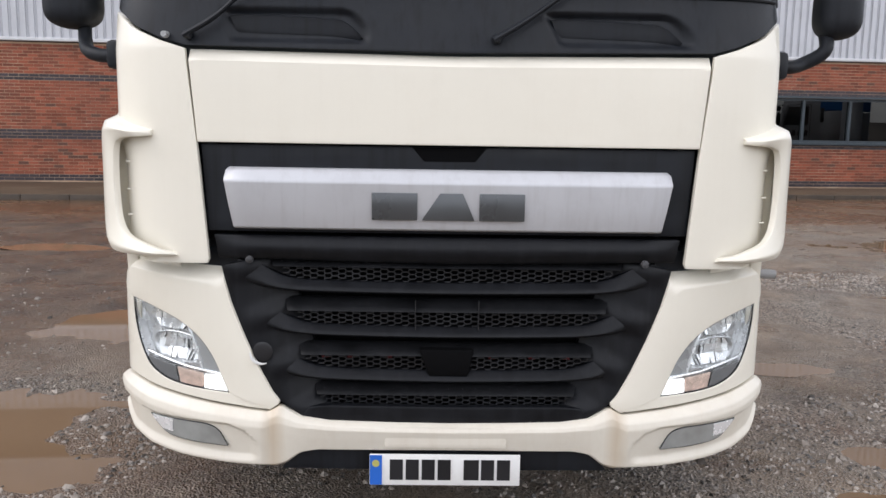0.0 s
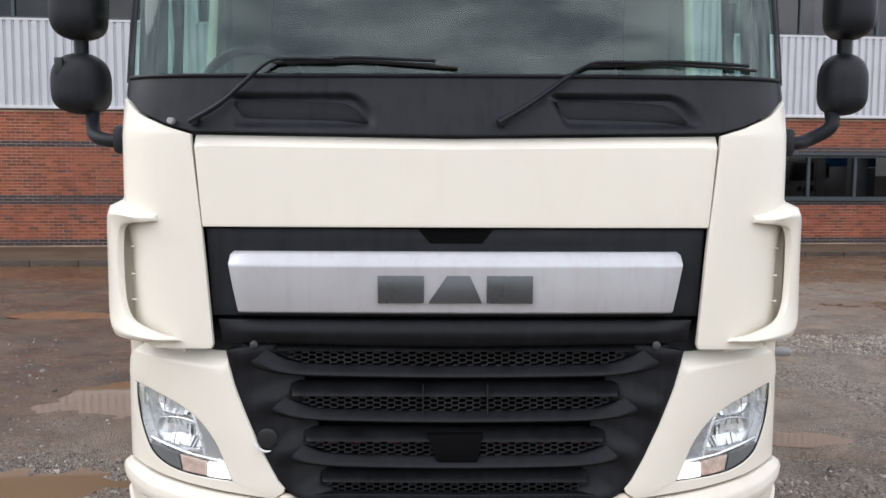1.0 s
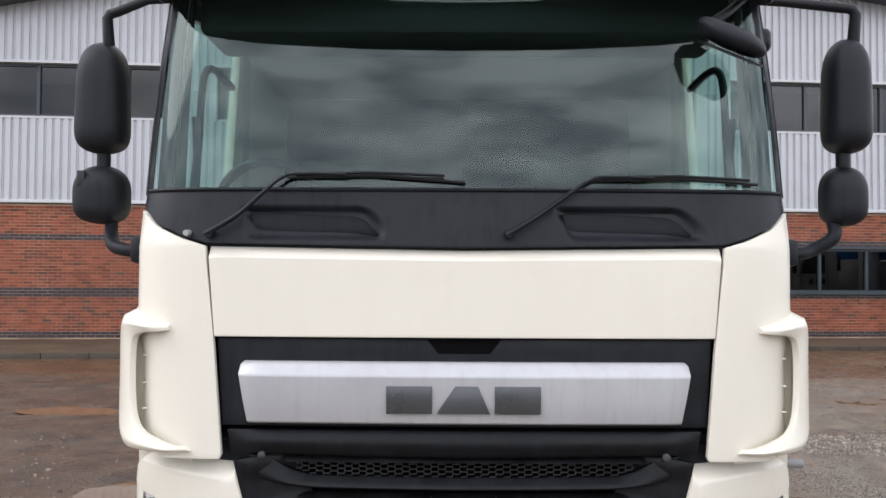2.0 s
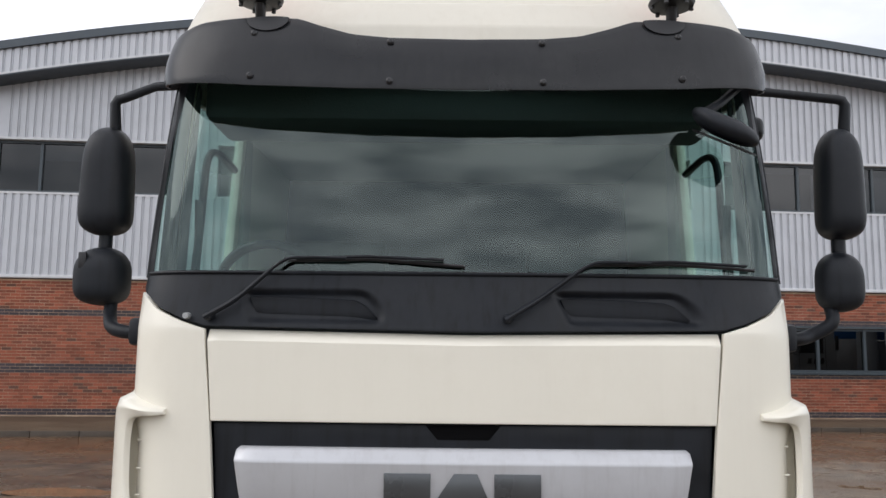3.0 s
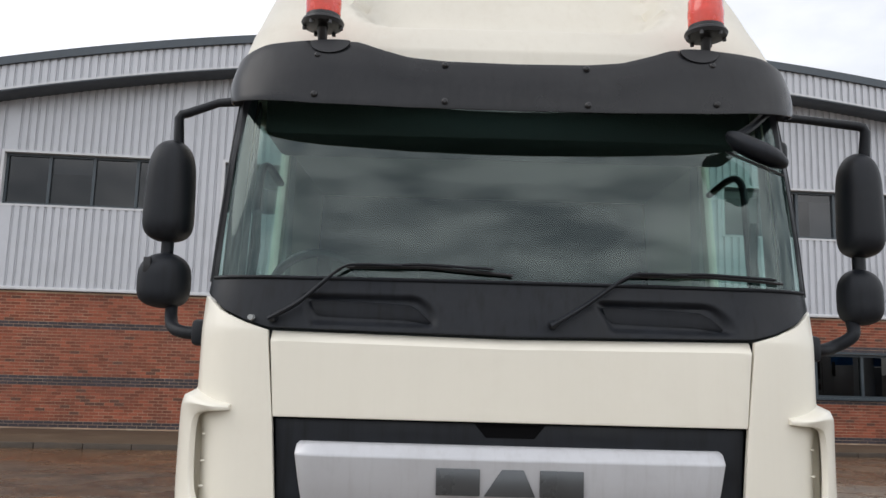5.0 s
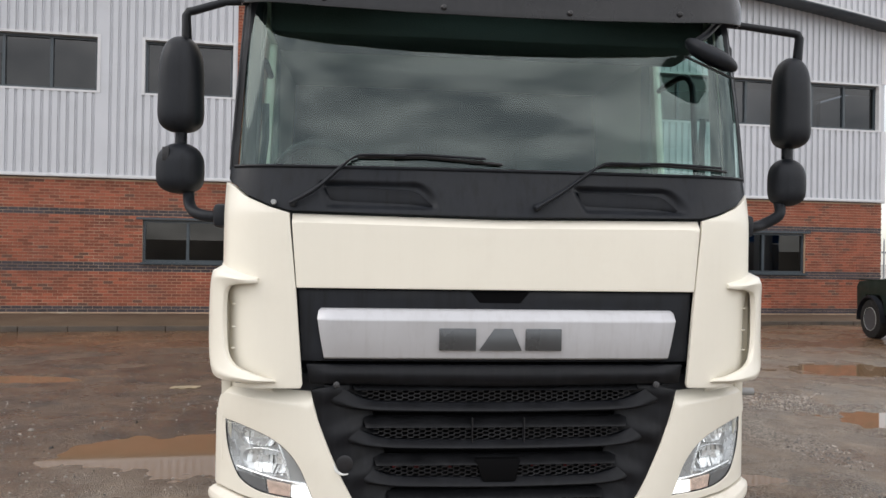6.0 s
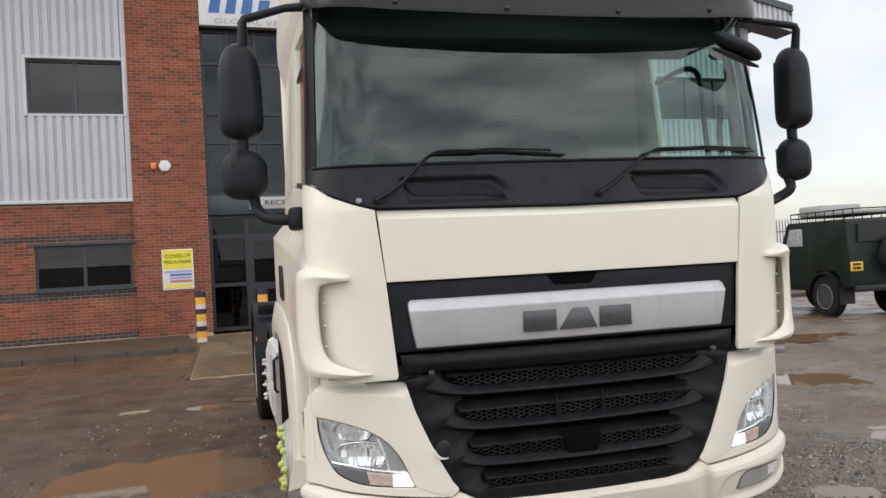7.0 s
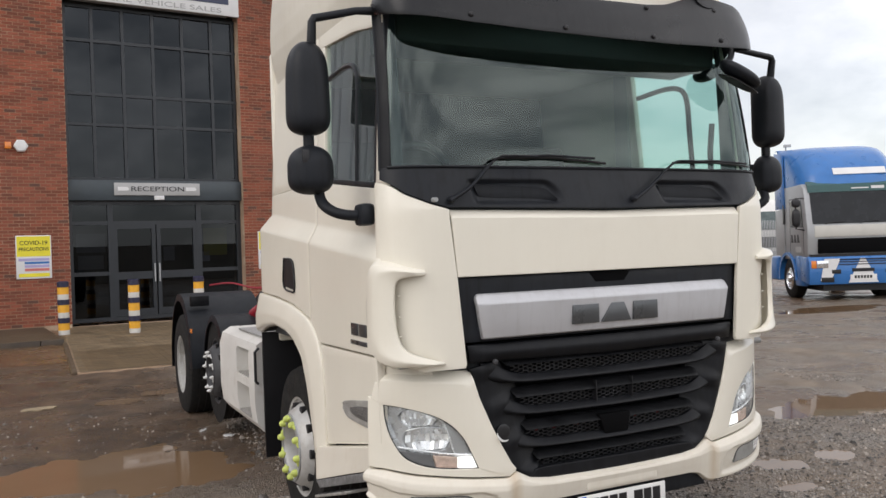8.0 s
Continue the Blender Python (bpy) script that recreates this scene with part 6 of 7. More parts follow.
for s0, s1, z0, z1 in LOW_WIN:
    window(s0, s1, z0, z1, max(2, round((s1 - s0) / 1.2)))
    bpart("lintel", Shape().box(s0 - 0.15, s1 + 0.15, -0.004, 0.10, z1 + 0.002, z1 + 0.058), FRAME, "slate steel lintel")
for s0, s1, z0, z1 in UP_WIN:
    window(s0, s1, z0, z1, max(2, round((s1 - s0) / 1.03)), 0.06, True, blind=True)

# entrance glazing
G0, G1, GD = PIL[0][1], PIL[1][0], 0.25
glz = bpart("entrance_glazing", Shape().box(G0, G1, GD + 0.045, GD + 0.05, 3.45, 3.47), FRAME_DARK, "tall dark curtain glazing over the entrance")
tilt_rng = random.Random(11)


def tilted_pane(parent, s0, s1, z0, z1, d):
    a, b = tilt_rng.uniform(-0.012, 0.012), tilt_rng.uniform(-0.012, 0.012)
    g = Shape().add([(s, d + a * (s - s0) + b * (z - z0), z) for s, z in ((s0, z0), (s1, z0), (s1, z1), (s0, z1))], [(0, 1, 2, 3)])
    ob = bpart("pane", g, CURTAIN, parent=parent)
    ob.visible_shadow = False


edges_s, edges_z = [G0, -1.20, -0.51, 0.19, 0.90, 1.62, G1], [3.49, 4.78, 5.50, 6.76, 7.56]
for a, b in zip(edges_s, edges_s[1:]):
    for c, d in zip(edges_z, edges_z[1:]):
        tilted_pane(glz, a, b, c, d, GD + 0.02)
for s in (G0 + 0.06, -1.20, -0.51, 0.19, 0.90, 1.62, G1 - 0.06):
    bpart("mullion", Shape().box(s - 0.035, s + 0.035, GD - 0.03, GD + 0.05, 3.45, 7.60), FRAME_DARK, parent=glz)
for z in (3.49, 4.78, 5.50, 6.76, 7.56):
    bpart("transom", Shape().box(G0, G1, GD - 0.025, GD + 0.045, z - 0.035, z + 0.035), FRAME_DARK, parent=glz)
bpart("fascia_panel", Shape().box(G0, G1, 0.06, 0.30, 2.97, 3.45), FRAME, "slate grey panel over the doors", bevel=0.01)
# doors and side lights
lobby = bpart("entrance_screen", Shape().add([(G0, GD + 0.03, 0.10), (G1, GD + 0.03, 0.10), (G1, GD + 0.03, 2.95), (G0, GD + 0.03, 2.95)], [(0, 1, 2, 3)]), CURTAIN, "glazed entrance doors in slate frames, closed")
lobby.visible_shadow = False
for s in (G0 + 0.05, -0.92, 1.17, G1 - 0.05):
    bpart("post", Shape().box(s - 0.06, s + 0.06, GD - 0.03, GD + 0.05, 0.10, 2.97), FRAME_DARK, parent=lobby)
for z, a, b in ((2.44, G0, G1), (0.15, G0, G1), (2.92, G0, G1), (1.24, G0, -0.92), (1.24, 1.17, G1)):
    bpart("rail", Shape().box(a, b, GD - 0.02, GD + 0.045, z - 0.045, z + 0.045), FRAME_DARK, parent=lobby)
for s0, s1 in ((-0.86, 0.11), (0.14, 1.11)):
    g = Shape().box(s0, s0 + 0.09, GD - 0.025, GD + 0.05, 0.2, 2.40).box(s1 - 0.09, s1, GD - 0.025, GD + 0.05, 0.2, 2.40)
    g.box(s0 + 0.09, s1 - 0.09, GD - 0.024, GD + 0.049, 2.30, 2.40).box(s0 + 0.09, s1 - 0.09, GD - 0.024, GD + 0.049, 0.2, 0.36).box(s0 + 0.09, s1 - 0.09, GD - 0.024, GD + 0.049, 1.08, 1.26)
    leaf = bpart("door_leaf", g, FRAME_DARK, parent=lobby)
    h = s1 - 0.04 if s0 < 0 else s0 + 0.04
    bpart("door_handle", Shape().tube([(h, GD - 0.06, 1.0), (h, GD - 0.06, 1.45)], 0.018, 8), GALV, parent=lobby)
# papers inside the glass
for s0, s1, z0, z1, m in ((-1.65, -1.0, 1.75, 2.2, SIGN_G), (-1.62, -1.05, 1.35, 1.68, TRIM_L), (0.35, 0.62, 1.5, 1.85, SIGN_G), (1.35, 1.95, 1.6, 2.3, SIGN_Y), (1.3, 1.5, 1.45, 1.7, SIGN_W)):
    bpart("notice", Shape().box(s0, s1, GD + 0.25, GD + 0.26, z0, z1), m, "paper notice behind the glass", parent=lobby)

# signs
sign = bpart("name_board", Shape().box(-1.84, 2.26, -0.14, -0.06, 7.62, 8.45), SIGN_W, "white company name board with a blue emblem", bevel=0.01)
for k, (s0, s1) in enumerate(((-1.62, -1.30), (-1.22, -0.92), (-0.84, -0.52), (-0.44, -0.10))):
    bpart("emblem_block", Shape().prism([(s0, 7.93), (s1 - 0.06, 7.93), (s1, 8.30), (s0 + 0.08, 8.30)], "y", -0.152, -0.139), SIGN_BLUE, "plain blue emblem block", parent=sign)
bpart("emblem_block", Shape().prism([(0.15, 7.90), (2.0, 7.90), (2.0, 8.32), (0.35, 8.32)], "y", -0.152, -0.139), paint("dark_navy", (0.03, 0.04, 0.09), 0.4), "plain navy emblem block", parent=sign)
UPRIGHT = Matrix.Rotation(radians(90), 4, "X")
writing("GLOBAL VEHICLE SALES", 0.17, SIGN_G, sign, Matrix.Translation((0.16, -0.145, 7.73)) @ UPRIGHT, "grey board lettering", width=3.3)
rec = bpart("reception_sign", Shape().box(-0.84, 1.17, 0.02, 0.06, 3.09, 3.39), SIGN_G, "grey reception sign over the doors", bevel=0.006)
writing("RECEPTION", 0.165, INK, rec, Matrix.Translation((0.165, 0.017, 3.24)) @ UPRIGHT, "dark lettering", width=1.24)
for s0, s1 in ((-0.76, -0.50), (0.83, 1.09)):
    bpart("sign_mark", Shape().prism([(s0, 3.20), (s1 - 0.04, 3.20), (s1, 3.24), (s1 - 0.04, 3.29), (s0, 3.29)], "y", 0.012, 0.021), SIGN_W, parent=rec)
sensor = bpart("door_sensor", Shape().box(0.07, 0.30, -0.02, 0.06, 2.98, 3.08), SIGN_W, "white door sensor box", bevel=0.01)
def health_notice(s0):
    """A board 0.72 m wide with a yellow head and rows of small print as bars."""
    board = bpart("notice_board", Shape().box(s0, s0 + 0.72, -0.115, -0.085, 1.20, 2.17), SIGN_W, bevel=0.004)
    bpart("notice_top", Shape().box(s0 + 0.02, s0 + 0.70, -0.119, -0.114, 1.70, 2.15), SIGN_Y, parent=board)
    writing("COVID-19", 0.13, INK, board, Matrix.Translation((s0 + 0.36, -0.121, 2.0)) @ UPRIGHT, "", width=0.56)
    writing("PRECAUTIONS", 0.11, INK, board, Matrix.Translation((s0 + 0.36, -0.121, 1.86)) @ UPRIGHT, "", width=0.60)
    for z0, z1, m, ds in ((1.60, 1.66, SIGN_LILAC, 0.05), (1.53, 1.58, SIGN_BLUE, 0.17), (1.45, 1.51, SIGN_LILAC, 0.17), (1.37, 1.43, SIGN_RED, 0.17), (1.24, 1.32, SIGN_Y, 0.05)):
        bpart("notice_bar", Shape().box(s0 + ds, s0 + 0.67, -0.119, -0.114, z0, z1), m, parent=board)
    return board


cov, cov2 = health_notice(-2.97), health_notice(2.58)
alarm = bpart("alarm_box", Shape().lathe([(-0.09, 0.155), (-0.17, 0.15), (-0.19, 0.12), (-0.20, 0.02)], (-2.80, 0, 4.17), "y", 6), SIGN_W, "white alarm bell box with an orange strobe", bevel=0.01)
bpart("strobe", Shape().box(-3.12, -2.99, -0.17, -0.09, 4.10, 4.25), AMBER, parent=alarm, bevel=0.01)

def hang(ob, label, category):
    """A thing fixed to the building but not a part of it."""
    ob.parent = None
    ob.matrix_world = building.matrix_world.copy()
    return tagged(ob, label, category)


hang(sign, "white company name board with blue and navy blocks over the entrance", "sign")
hang(rec, "grey reception sign with dark lettering over the doors", "sign")
hang(sensor, "small white door sensor box under the reception sign", "sensor")
hang(cov, "yellow and white health notice screwed to the brick pier", "notice")
hang(cov2, "yellow and white health notice beside the entrance glazing", "notice")
hang(alarm, "white alarm bell box with an orange strobe on brick", "alarm")

# roof edge: fascia of cladding, dark coping and soffit, gently curved
n = 60
ss = np.linspace(LEFT_END - 1.2, RIGHT_END + 1.25, n)
g = Shape()
g.skin([[(s, -0.75, roof_z(s) - 0.20 * k) for s in ss] for k in (0, 1)], [[(s, 12.0, roof_z(s) - 0.20 * k) for s in ss] for k in (0, 1)])
bpart("roof", g, ROOF, "shallow curved dark metal roof")
g = Shape()
pts = []
k = math.ceil(ss[0] / RIB_PITCH)
while k * RIB_PITCH < ss[-1]:
    pts += [(k * RIB_PITCH + ds, dd) for ds, dd in RIB]
    k += 1
lo, hi = [(s, -0.68 + d, roof_z(s) - 0.80) for s, d in pts], [(s, -0.68 + d, roof_z(s) - 0.10) for s, d in pts]
g.add(lo + hi, [(i, i + 1, len(pts) + i + 1, len(pts) + i) for i in range(len(pts) - 1)])
me = bpy.data.meshes.new("verge_cladding")
me.from_pydata(g.v, [], g.f)
me.materials.append(CLAD)
ob = new("verge_cladding", me)
ob.parent = building
g = Shape().skin([[(s, d, roof_z(s) - 0.79) for s in ss] for d in (-0.72, 0.05)], [[(s, d, roof_z(s) - 0.86) for s in ss] for d in (-0.72, 0.05)])
bpart("soffit", g, ROOF, "dark soffit under the roof edge")
bpart("verge_trim", Shape().skin([[(s, -0.728, roof_z(s) - 0.78 - 0.05 * k) for s in ss] for k in (0, 1)], [[(s, -0.70, roof_z(s) - 0.78 - 0.05 * k) for s in ss] for k in (0, 1)]), CLAD_TRIM, "pale trim along the lower edge of the fascia")
bpart("end_wall", Shape().box(RIGHT_END - 0.3, RIGHT_END - 0.02, 0.3, 12, -0.2, 5.2).box(RIGHT_END - 0.3, RIGHT_END - 0.02, 2.8, 12, 5.2, 8.9).box(RIGHT_END - 0.3, RIGHT_END - 0.02, 0.3, 2.8, 6.8, 8.9), CLAD)
for z0, z1 in ((BRICK_TOP, 5.4), (6.76, 8.6)):
    bpart("corner_trim", Shape().box(RIGHT_END - 0.12, RIGHT_END + 0.03, -0.09, 0.10, z0, z1), CLAD_TRIM, "pale corner flashing")
cw_ = bpart("corner_window", Shape().box(RIGHT_END - 0.16, RIGHT_END - 0.15, 0.3, 2.8, 5.42, 6.70), BUILDGLASS, "side window at the building corner")
cw_.visible_shadow = False
bpart("gutter", Shape().tube([(RIGHT_END + 1.2, -0.7, 8.62), (RIGHT_END + 1.2, 4, 8.62)], 0.07, 8), ROOF)
bpart("downpipe_arm", Shape().tube([(RIGHT_END + 1.2, 0.3, 8.55), (RIGHT_END + 0.6, 0.3, 8.40), (RIGHT_END + 0.05, 0.3, 8.38)], 0.05, 8), ROOF)
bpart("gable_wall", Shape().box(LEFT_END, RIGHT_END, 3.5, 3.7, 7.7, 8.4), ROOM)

# pavement strip and block paved entrance
kerb = Shape()
rot = building.matrix_world
for a, b in ((LEFT_END, -2.45), (2.7, 16.0)):
    kerb.box(a, b, -3.55 if a < 0 else -2.35, 0.02, -0.15, 0.10)
pav = part("pavement", kerb, PAVING, building, "worn brown concrete pavement strip along the wall", bevel=0.01)
tagged(pav, kind="structure")
for a, b in ((-12.0, -2.45), (2.7, 15.9)):
    d0 = -3.55 if a < 0 else -2.35
    s = a
    while s < b - 0.3:
        ob = part("kerbstone", Shape().box(s + 0.006, min(s + 0.91, b), d0 - 0.13, d0 - 0.002, -0.15, 0.105), KERB, pav, bevel=0.012)
        s += 0.915
ent = part("entrance_paving", Shape().box(-2.06, 2.7, -8.57, 0.2, -0.12, 0.03), MORTAR, building, "block paved approach to the entrance")
tagged(ent, kind="structure")
ent.rotation_euler = (0, 0, -math.atan(0.09))
me = bpy.data.meshes.new("paver")
t = Shape().box(0, 0.20, 0, 0.10, 0, 0.02)
me.from_pydata(t.v, [], t.f)
me.materials.append(BLOCK)
far_p = Shape()
cnt = 0
row = 0
d = -8.55
while d < -0.15:
    s = -2.03 - (0.105 if row % 2 else 0)
    while s < 2.6:
        if s > -2.1 and d < -5.6 and s < 0.2 and cnt < 295:
            ob = new("paver", me)
            ob.parent = ent
            ob.location = (s, d, 0.016 + 0.004 * ((row * 7 + cnt * 13) % 5) / 5)
            cnt += 1
        else:
            far_p.box(s, s + 0.20, d, d + 0.10, 0.01, 0.036)
        s += 0.208
    d += 0.108
    row += 1
me2 = bpy.data.meshes.new("paving")
me2.from_pydata(far_p.v, [], far_p.f)
me2.materials.append(paint("block_paver_joined", (0.165, 0.120, 0.070), 0.6, var=0.2, scale=2.0, grain=0.4, gscale=60, island=0.25))
ob = new("paving_rest", me2)
ob.parent = ent
tagged(ob, kind="stuff")


for y0 in np.arange(-8.57, -4.3, 0.46):
    part("edging_stone", Shape().box(-2.12, -2.062, y0 + 0.004, y0 + 0.456, -0.1, 0.045), PAVING, ent, bevel=0.006)


# bollards
def bollard(x, y, z=0.03):
    b = thing("bollard", pose(x, y, z), "round bollard with navy, yellow and white bands", "bollard", group="bollards at the entrance")
    hs = [(0.0, 0.10, BOL_W), (0.10, 0.25, BOL_Y), (0.25, 0.36, NAVY), (0.36, 0.47, BOL_W), (0.47, 0.63, BOL_Y), (0.63, 0.74, NAVY), (0.74, 0.85, BOL_W), (0.85, 1.0, BOL_Y), (1.0, 1.12, NAVY)]
    for i, (a, c, m) in enumerate(hs):
        rr = 0.11 if m is not NAVY else 0.116
        part("bollard_band", Shape().lathe([(a, rr), (c, rr)] if i < 8 else [(a, rr), (c - 0.02, rr), (c, rr * 0.8), (c + 0.004, 0.02)], (0, 0, 0), "z", 20), m, b)
    return b


bollard(-2.06, 15.75)
bollard(-0.74, 15.05)
bollard(0.62, 15.3)


# added wall, unseen behind the camera: sets what the lower glazing reflects
part("unseen_reflection_wall", Shape().box(-45, 45, -18.3, -18.0, -0.2, 2.4), paint("reflection_wall_pale", (0.34, 0.31, 0.27), 0.85, var=0.25, scale=0.6, grain=0.4), None)
tagged(bpy.data.objects["unseen_reflection_wall"], "added pale wall behind the camera, there for the glazing to reflect", "wall", kind="structure")


# ---- litter on the yard ----
def scrap(x, y, turn, size, material, label):
    """A bent flat scrap with a torn outline."""
    r = random.Random(int(abs(x) * 100))
    z = float(ground_height(np.array([x]), np.array([y]))[0])
    outline = []
    for k in range(14):
        a = 2 * math.pi * k / 14
        q = r.uniform(0.75, 1.1)
        outline.append((size * q * math.cos(a), size * 0.55 * q * math.sin(a)))
    rows = [[(px, py, h + 0.05 * px * px / size + 0.006 * math.sin(9 * px / size)) for px, py in outline] for h in (0.0, 0.010)]
    ob = part("scrap", Shape().rings(rows), material, None, smooth=60)
    ob.matrix_world = pose(x, y, z, 0, 0, turn)
    return tagged(ob, label, "litter", group="scraps on the yard")


SCRAP = paint("wet_cardboard", (0.30, 0.235, 0.15), 0.7, var=0.3, scale=14, dirt=(0.12, 0.08, 0.05), dirt_amt=0.7)
scrap(-2.55, 6.60, 15, 0.19, SCRAP, "torn pale cardboard lying flat in the mud")
scrap(-1.06, 4.02, -30, 0.05, SIGN_W, "small white paper scrap trodden into the mud")
scrap(-1.22, 4.35, 40, 0.04, SIGN_W, "small white paper scrap trodden into the mud")


# ---- palisade fence ----
def palisade(p0, p1, name_label):
    a, b = Vector((*p0, 0)), Vector((*p1, 0))
    fence = thing("palisade_fence", Matrix.Translation(a) @ Matrix.Rotation(math.atan2(b.y - a.y, b.x - a.x), 4, "Z"), name_label, "fence")
    L = (b - a).length
    for z in (0.45, 1.95):
        part("rail", Shape().box(0, L, 0.03, 0.08, z - 0.03, z + 0.03), GALV, fence)
    k, s = 0, 0.0
    pale = None
    while s < L:
        if pale is None:
            g = Shape().prism([(-0.033, 0.05), (0.033, 0.05), (0.033, 2.28), (0.02, 2.36), (0.0, 2.42), (-0.02, 2.36), (-0.033, 2.28)], "y", 0.0, 0.012)
            g.prism([(-0.012, 0.05), (0.012, 0.05), (0.008, 2.30), (-0.008, 2.30)], "y", -0.014, 0.0)
            pale = part("pale", g, GALV, fence)
            pale.location = (s, 0, 0)
        else:
            ob = new("pale", pale.data)
            ob.parent = fence
            ob.location = (s, 0, 0)
        if k % 18 == 0:
            part("post", Shape().box(s + 0.04, s + 0.12, 0.04, 0.14, 0, 2.2), GALV, fence)
        s += 0.165
        k += 1
    return fence


palisade((14.7, 21.5), (36.0, 28.0), "galvanised steel palisade fence beside the building")


# ---- green off-road car ----
def offroad_car():
    """Faces +y in its own frame; the middle of the rear axle is its origin."""
    car = thing("offroad_car", pose(10.84, 10.60, 0, 0, 0, -5), "dark green boxy off-road car with a roof rack and spare wheel", "car")
    W = 0.745
    prof = [(-0.74, 0.62), (-0.74, 1.16), (-0.69, 1.88), (-0.62, 1.93), (1.18, 1.93), (1.27, 1.88), (1.58, 1.30), (2.92, 1.20), (3.02, 1.08), (3.0, 0.62), (2.80, 0.55), (2.74, 0.80), (2.62, 0.92), (2.10, 0.92), (1.98, 0.80), (1.92, 0.52), (0.46, 0.52), (0.40, 0.80), (0.28, 0.92), (-0.28, 0.92), (-0.42, 0.80), (-0.46, 0.60)]
    body = part("body", Shape().rings([[Vector((x, y, z)) for y, z in prof] for x in (-W, -W + 0.02, W - 0.02, W)]), GREEN, car, bevel=0.015)
    for s in (1, -1):
        g = Shape().prism([(0.72, 1.44), (1.32, 1.44), (1.16, 1.80), (0.72, 1.80)], "x", s * (W + 0.001) - 0.003, s * (W + 0.001) + 0.003)
        part("side_window", g, paint("car_glass", (0.36, 0.40, 0.40), 0.1, var=0.25, scale=12), body, bevel=0.002)
        part("waist_line", Shape().box(min(s * W, s * (W + 0.012)), max(s * W, s * (W + 0.012)), -0.74, 2.9, 1.22, 1.25), GREEN, body)
        for yc in (0.0, 2.36):
            arc = [(yc + 0.47 * math.cos(a), 0.42 + 0.50 * math.sin(a)) for a in np.linspace(0.0, math.pi, 14)]
            g = Shape().rings([[Vector((s * W, y, z)), Vector((s * (W + 0.10), y, z - 0.01)), Vector((s * (W + 0.10), y, z - 0.05)), Vector((s * W, y * 1.0, z - 0.06))] for y, z in arc])
            part("arch_flare", g, BLACK, body)
            g = Shape().lathe([(-0.11, 0.24), (-0.115, 0.34), (-0.10, 0.40), (-0.07, 0.415), (0.07, 0.415), (0.10, 0.40), (0.115, 0.34), (0.11, 0.24)], (s * 0.69, yc, 0.415), "x", 28, closed=True)
            tyre = part("wheel", g, RUBBER, car)
            part("rim", Shape().lathe([(s * 0.10, 0.245), (s * 0.112, 0.235), (s * 0.06, 0.22), (s * 0.03, 0.10), (s * 0.06, 0.08), (s * 0.06, 0.01)], (s * 0.69, yc, 0.415), "x", 24), DARKSTEEL, tyre)
            part("rim_ring", Shape().lathe([(s * 0.113, 0.240), (s * 0.117, 0.241), (s * 0.117, 0.246), (s * 0.113, 0.248)], (s * 0.69, yc, 0.415), "x", 28, closed=True), TRIM_L, tyre, "worn pale edge of the rim")
        part("mud_flap", Shape().box(s * 0.67 - 0.16, s * 0.67 + 0.16, -0.52, -0.505, 0.28, 0.62), INK, car)
        part("rear_lamp", Shape().lathe([(-0.74, 0.04), (-0.77, 0.035)], (s * 0.66, 0, 0.98), "y", 12), RED, body)
    part("number_plate", Shape().box(-0.735, -0.475, -0.765, -0.745, 0.92, 1.10), PLATE_Y, body, "yellow rear number plate", bevel=0.004)
    for z in (0.955, 1.03):
        part("plate_bar", Shape().box(-0.695, -0.525, -0.768, -0.764, z, z + 0.045), INK, body)
    g = Shape().lathe([(-0.78, 0.10), (-0.78, 0.30), (-0.81, 0.375), (-0.90, 0.395), (-0.98, 0.37), (-1.00, 0.30), (-1.00, 0.23), (-0.95, 0.20), (-0.93, 0.08), (-0.97, 0.06), (-0.97, 0.01)], (0.20, 0, 1.20), "y", 28)
    part("spare_wheel", g, RUBBER, car, "spare wheel on the tailgate")
    part("rear_bumper", Shape().box(-0.70, 0.70, -0.83, -0.74, 0.52, 0.64), INK, car, bevel=0.01)
    part("rear_window", Shape().prism([(-0.55, 1.48), (0.55, 1.48), (0.52, 1.82), (-0.52, 1.82)], "y", -0.755, -0.66), INK, body)
    g = Shape()
    for z in (2.02, 2.12):
        g.tube([(-0.64, -0.78, z), (0.64, -0.78, z), (0.64, 1.25, z), (-0.64, 1.25, z), (-0.64, -0.78, z)], 0.014, 6)
    for k in range(8):
        y = -0.78 + k * 2.03 / 7
        for x in (-0.64, 0.64):
            g.tube([(x, y, 1.93), (x, y, 2.12)], 0.011, 6)
        g.tube([(-0.64, y, 2.02), (0.64, y, 2.02)], 0.010, 6)
    rack = part("roof_rack", g, INK, car, "black tubular roof rack")
    part("rack_load", Shape().box(-0.55, 0.35, 0.30, 1.1, 2.035, 2.26), TRIM_L, rack, "grey box lashed to the rack", bevel=0.04)
    part("rack_load", Shape().box(-0.30, 0.45, -0.55, 0.2, 2.035, 2.11), TRIM_L, rack, bevel=0.03)
    return car


offroad_car()


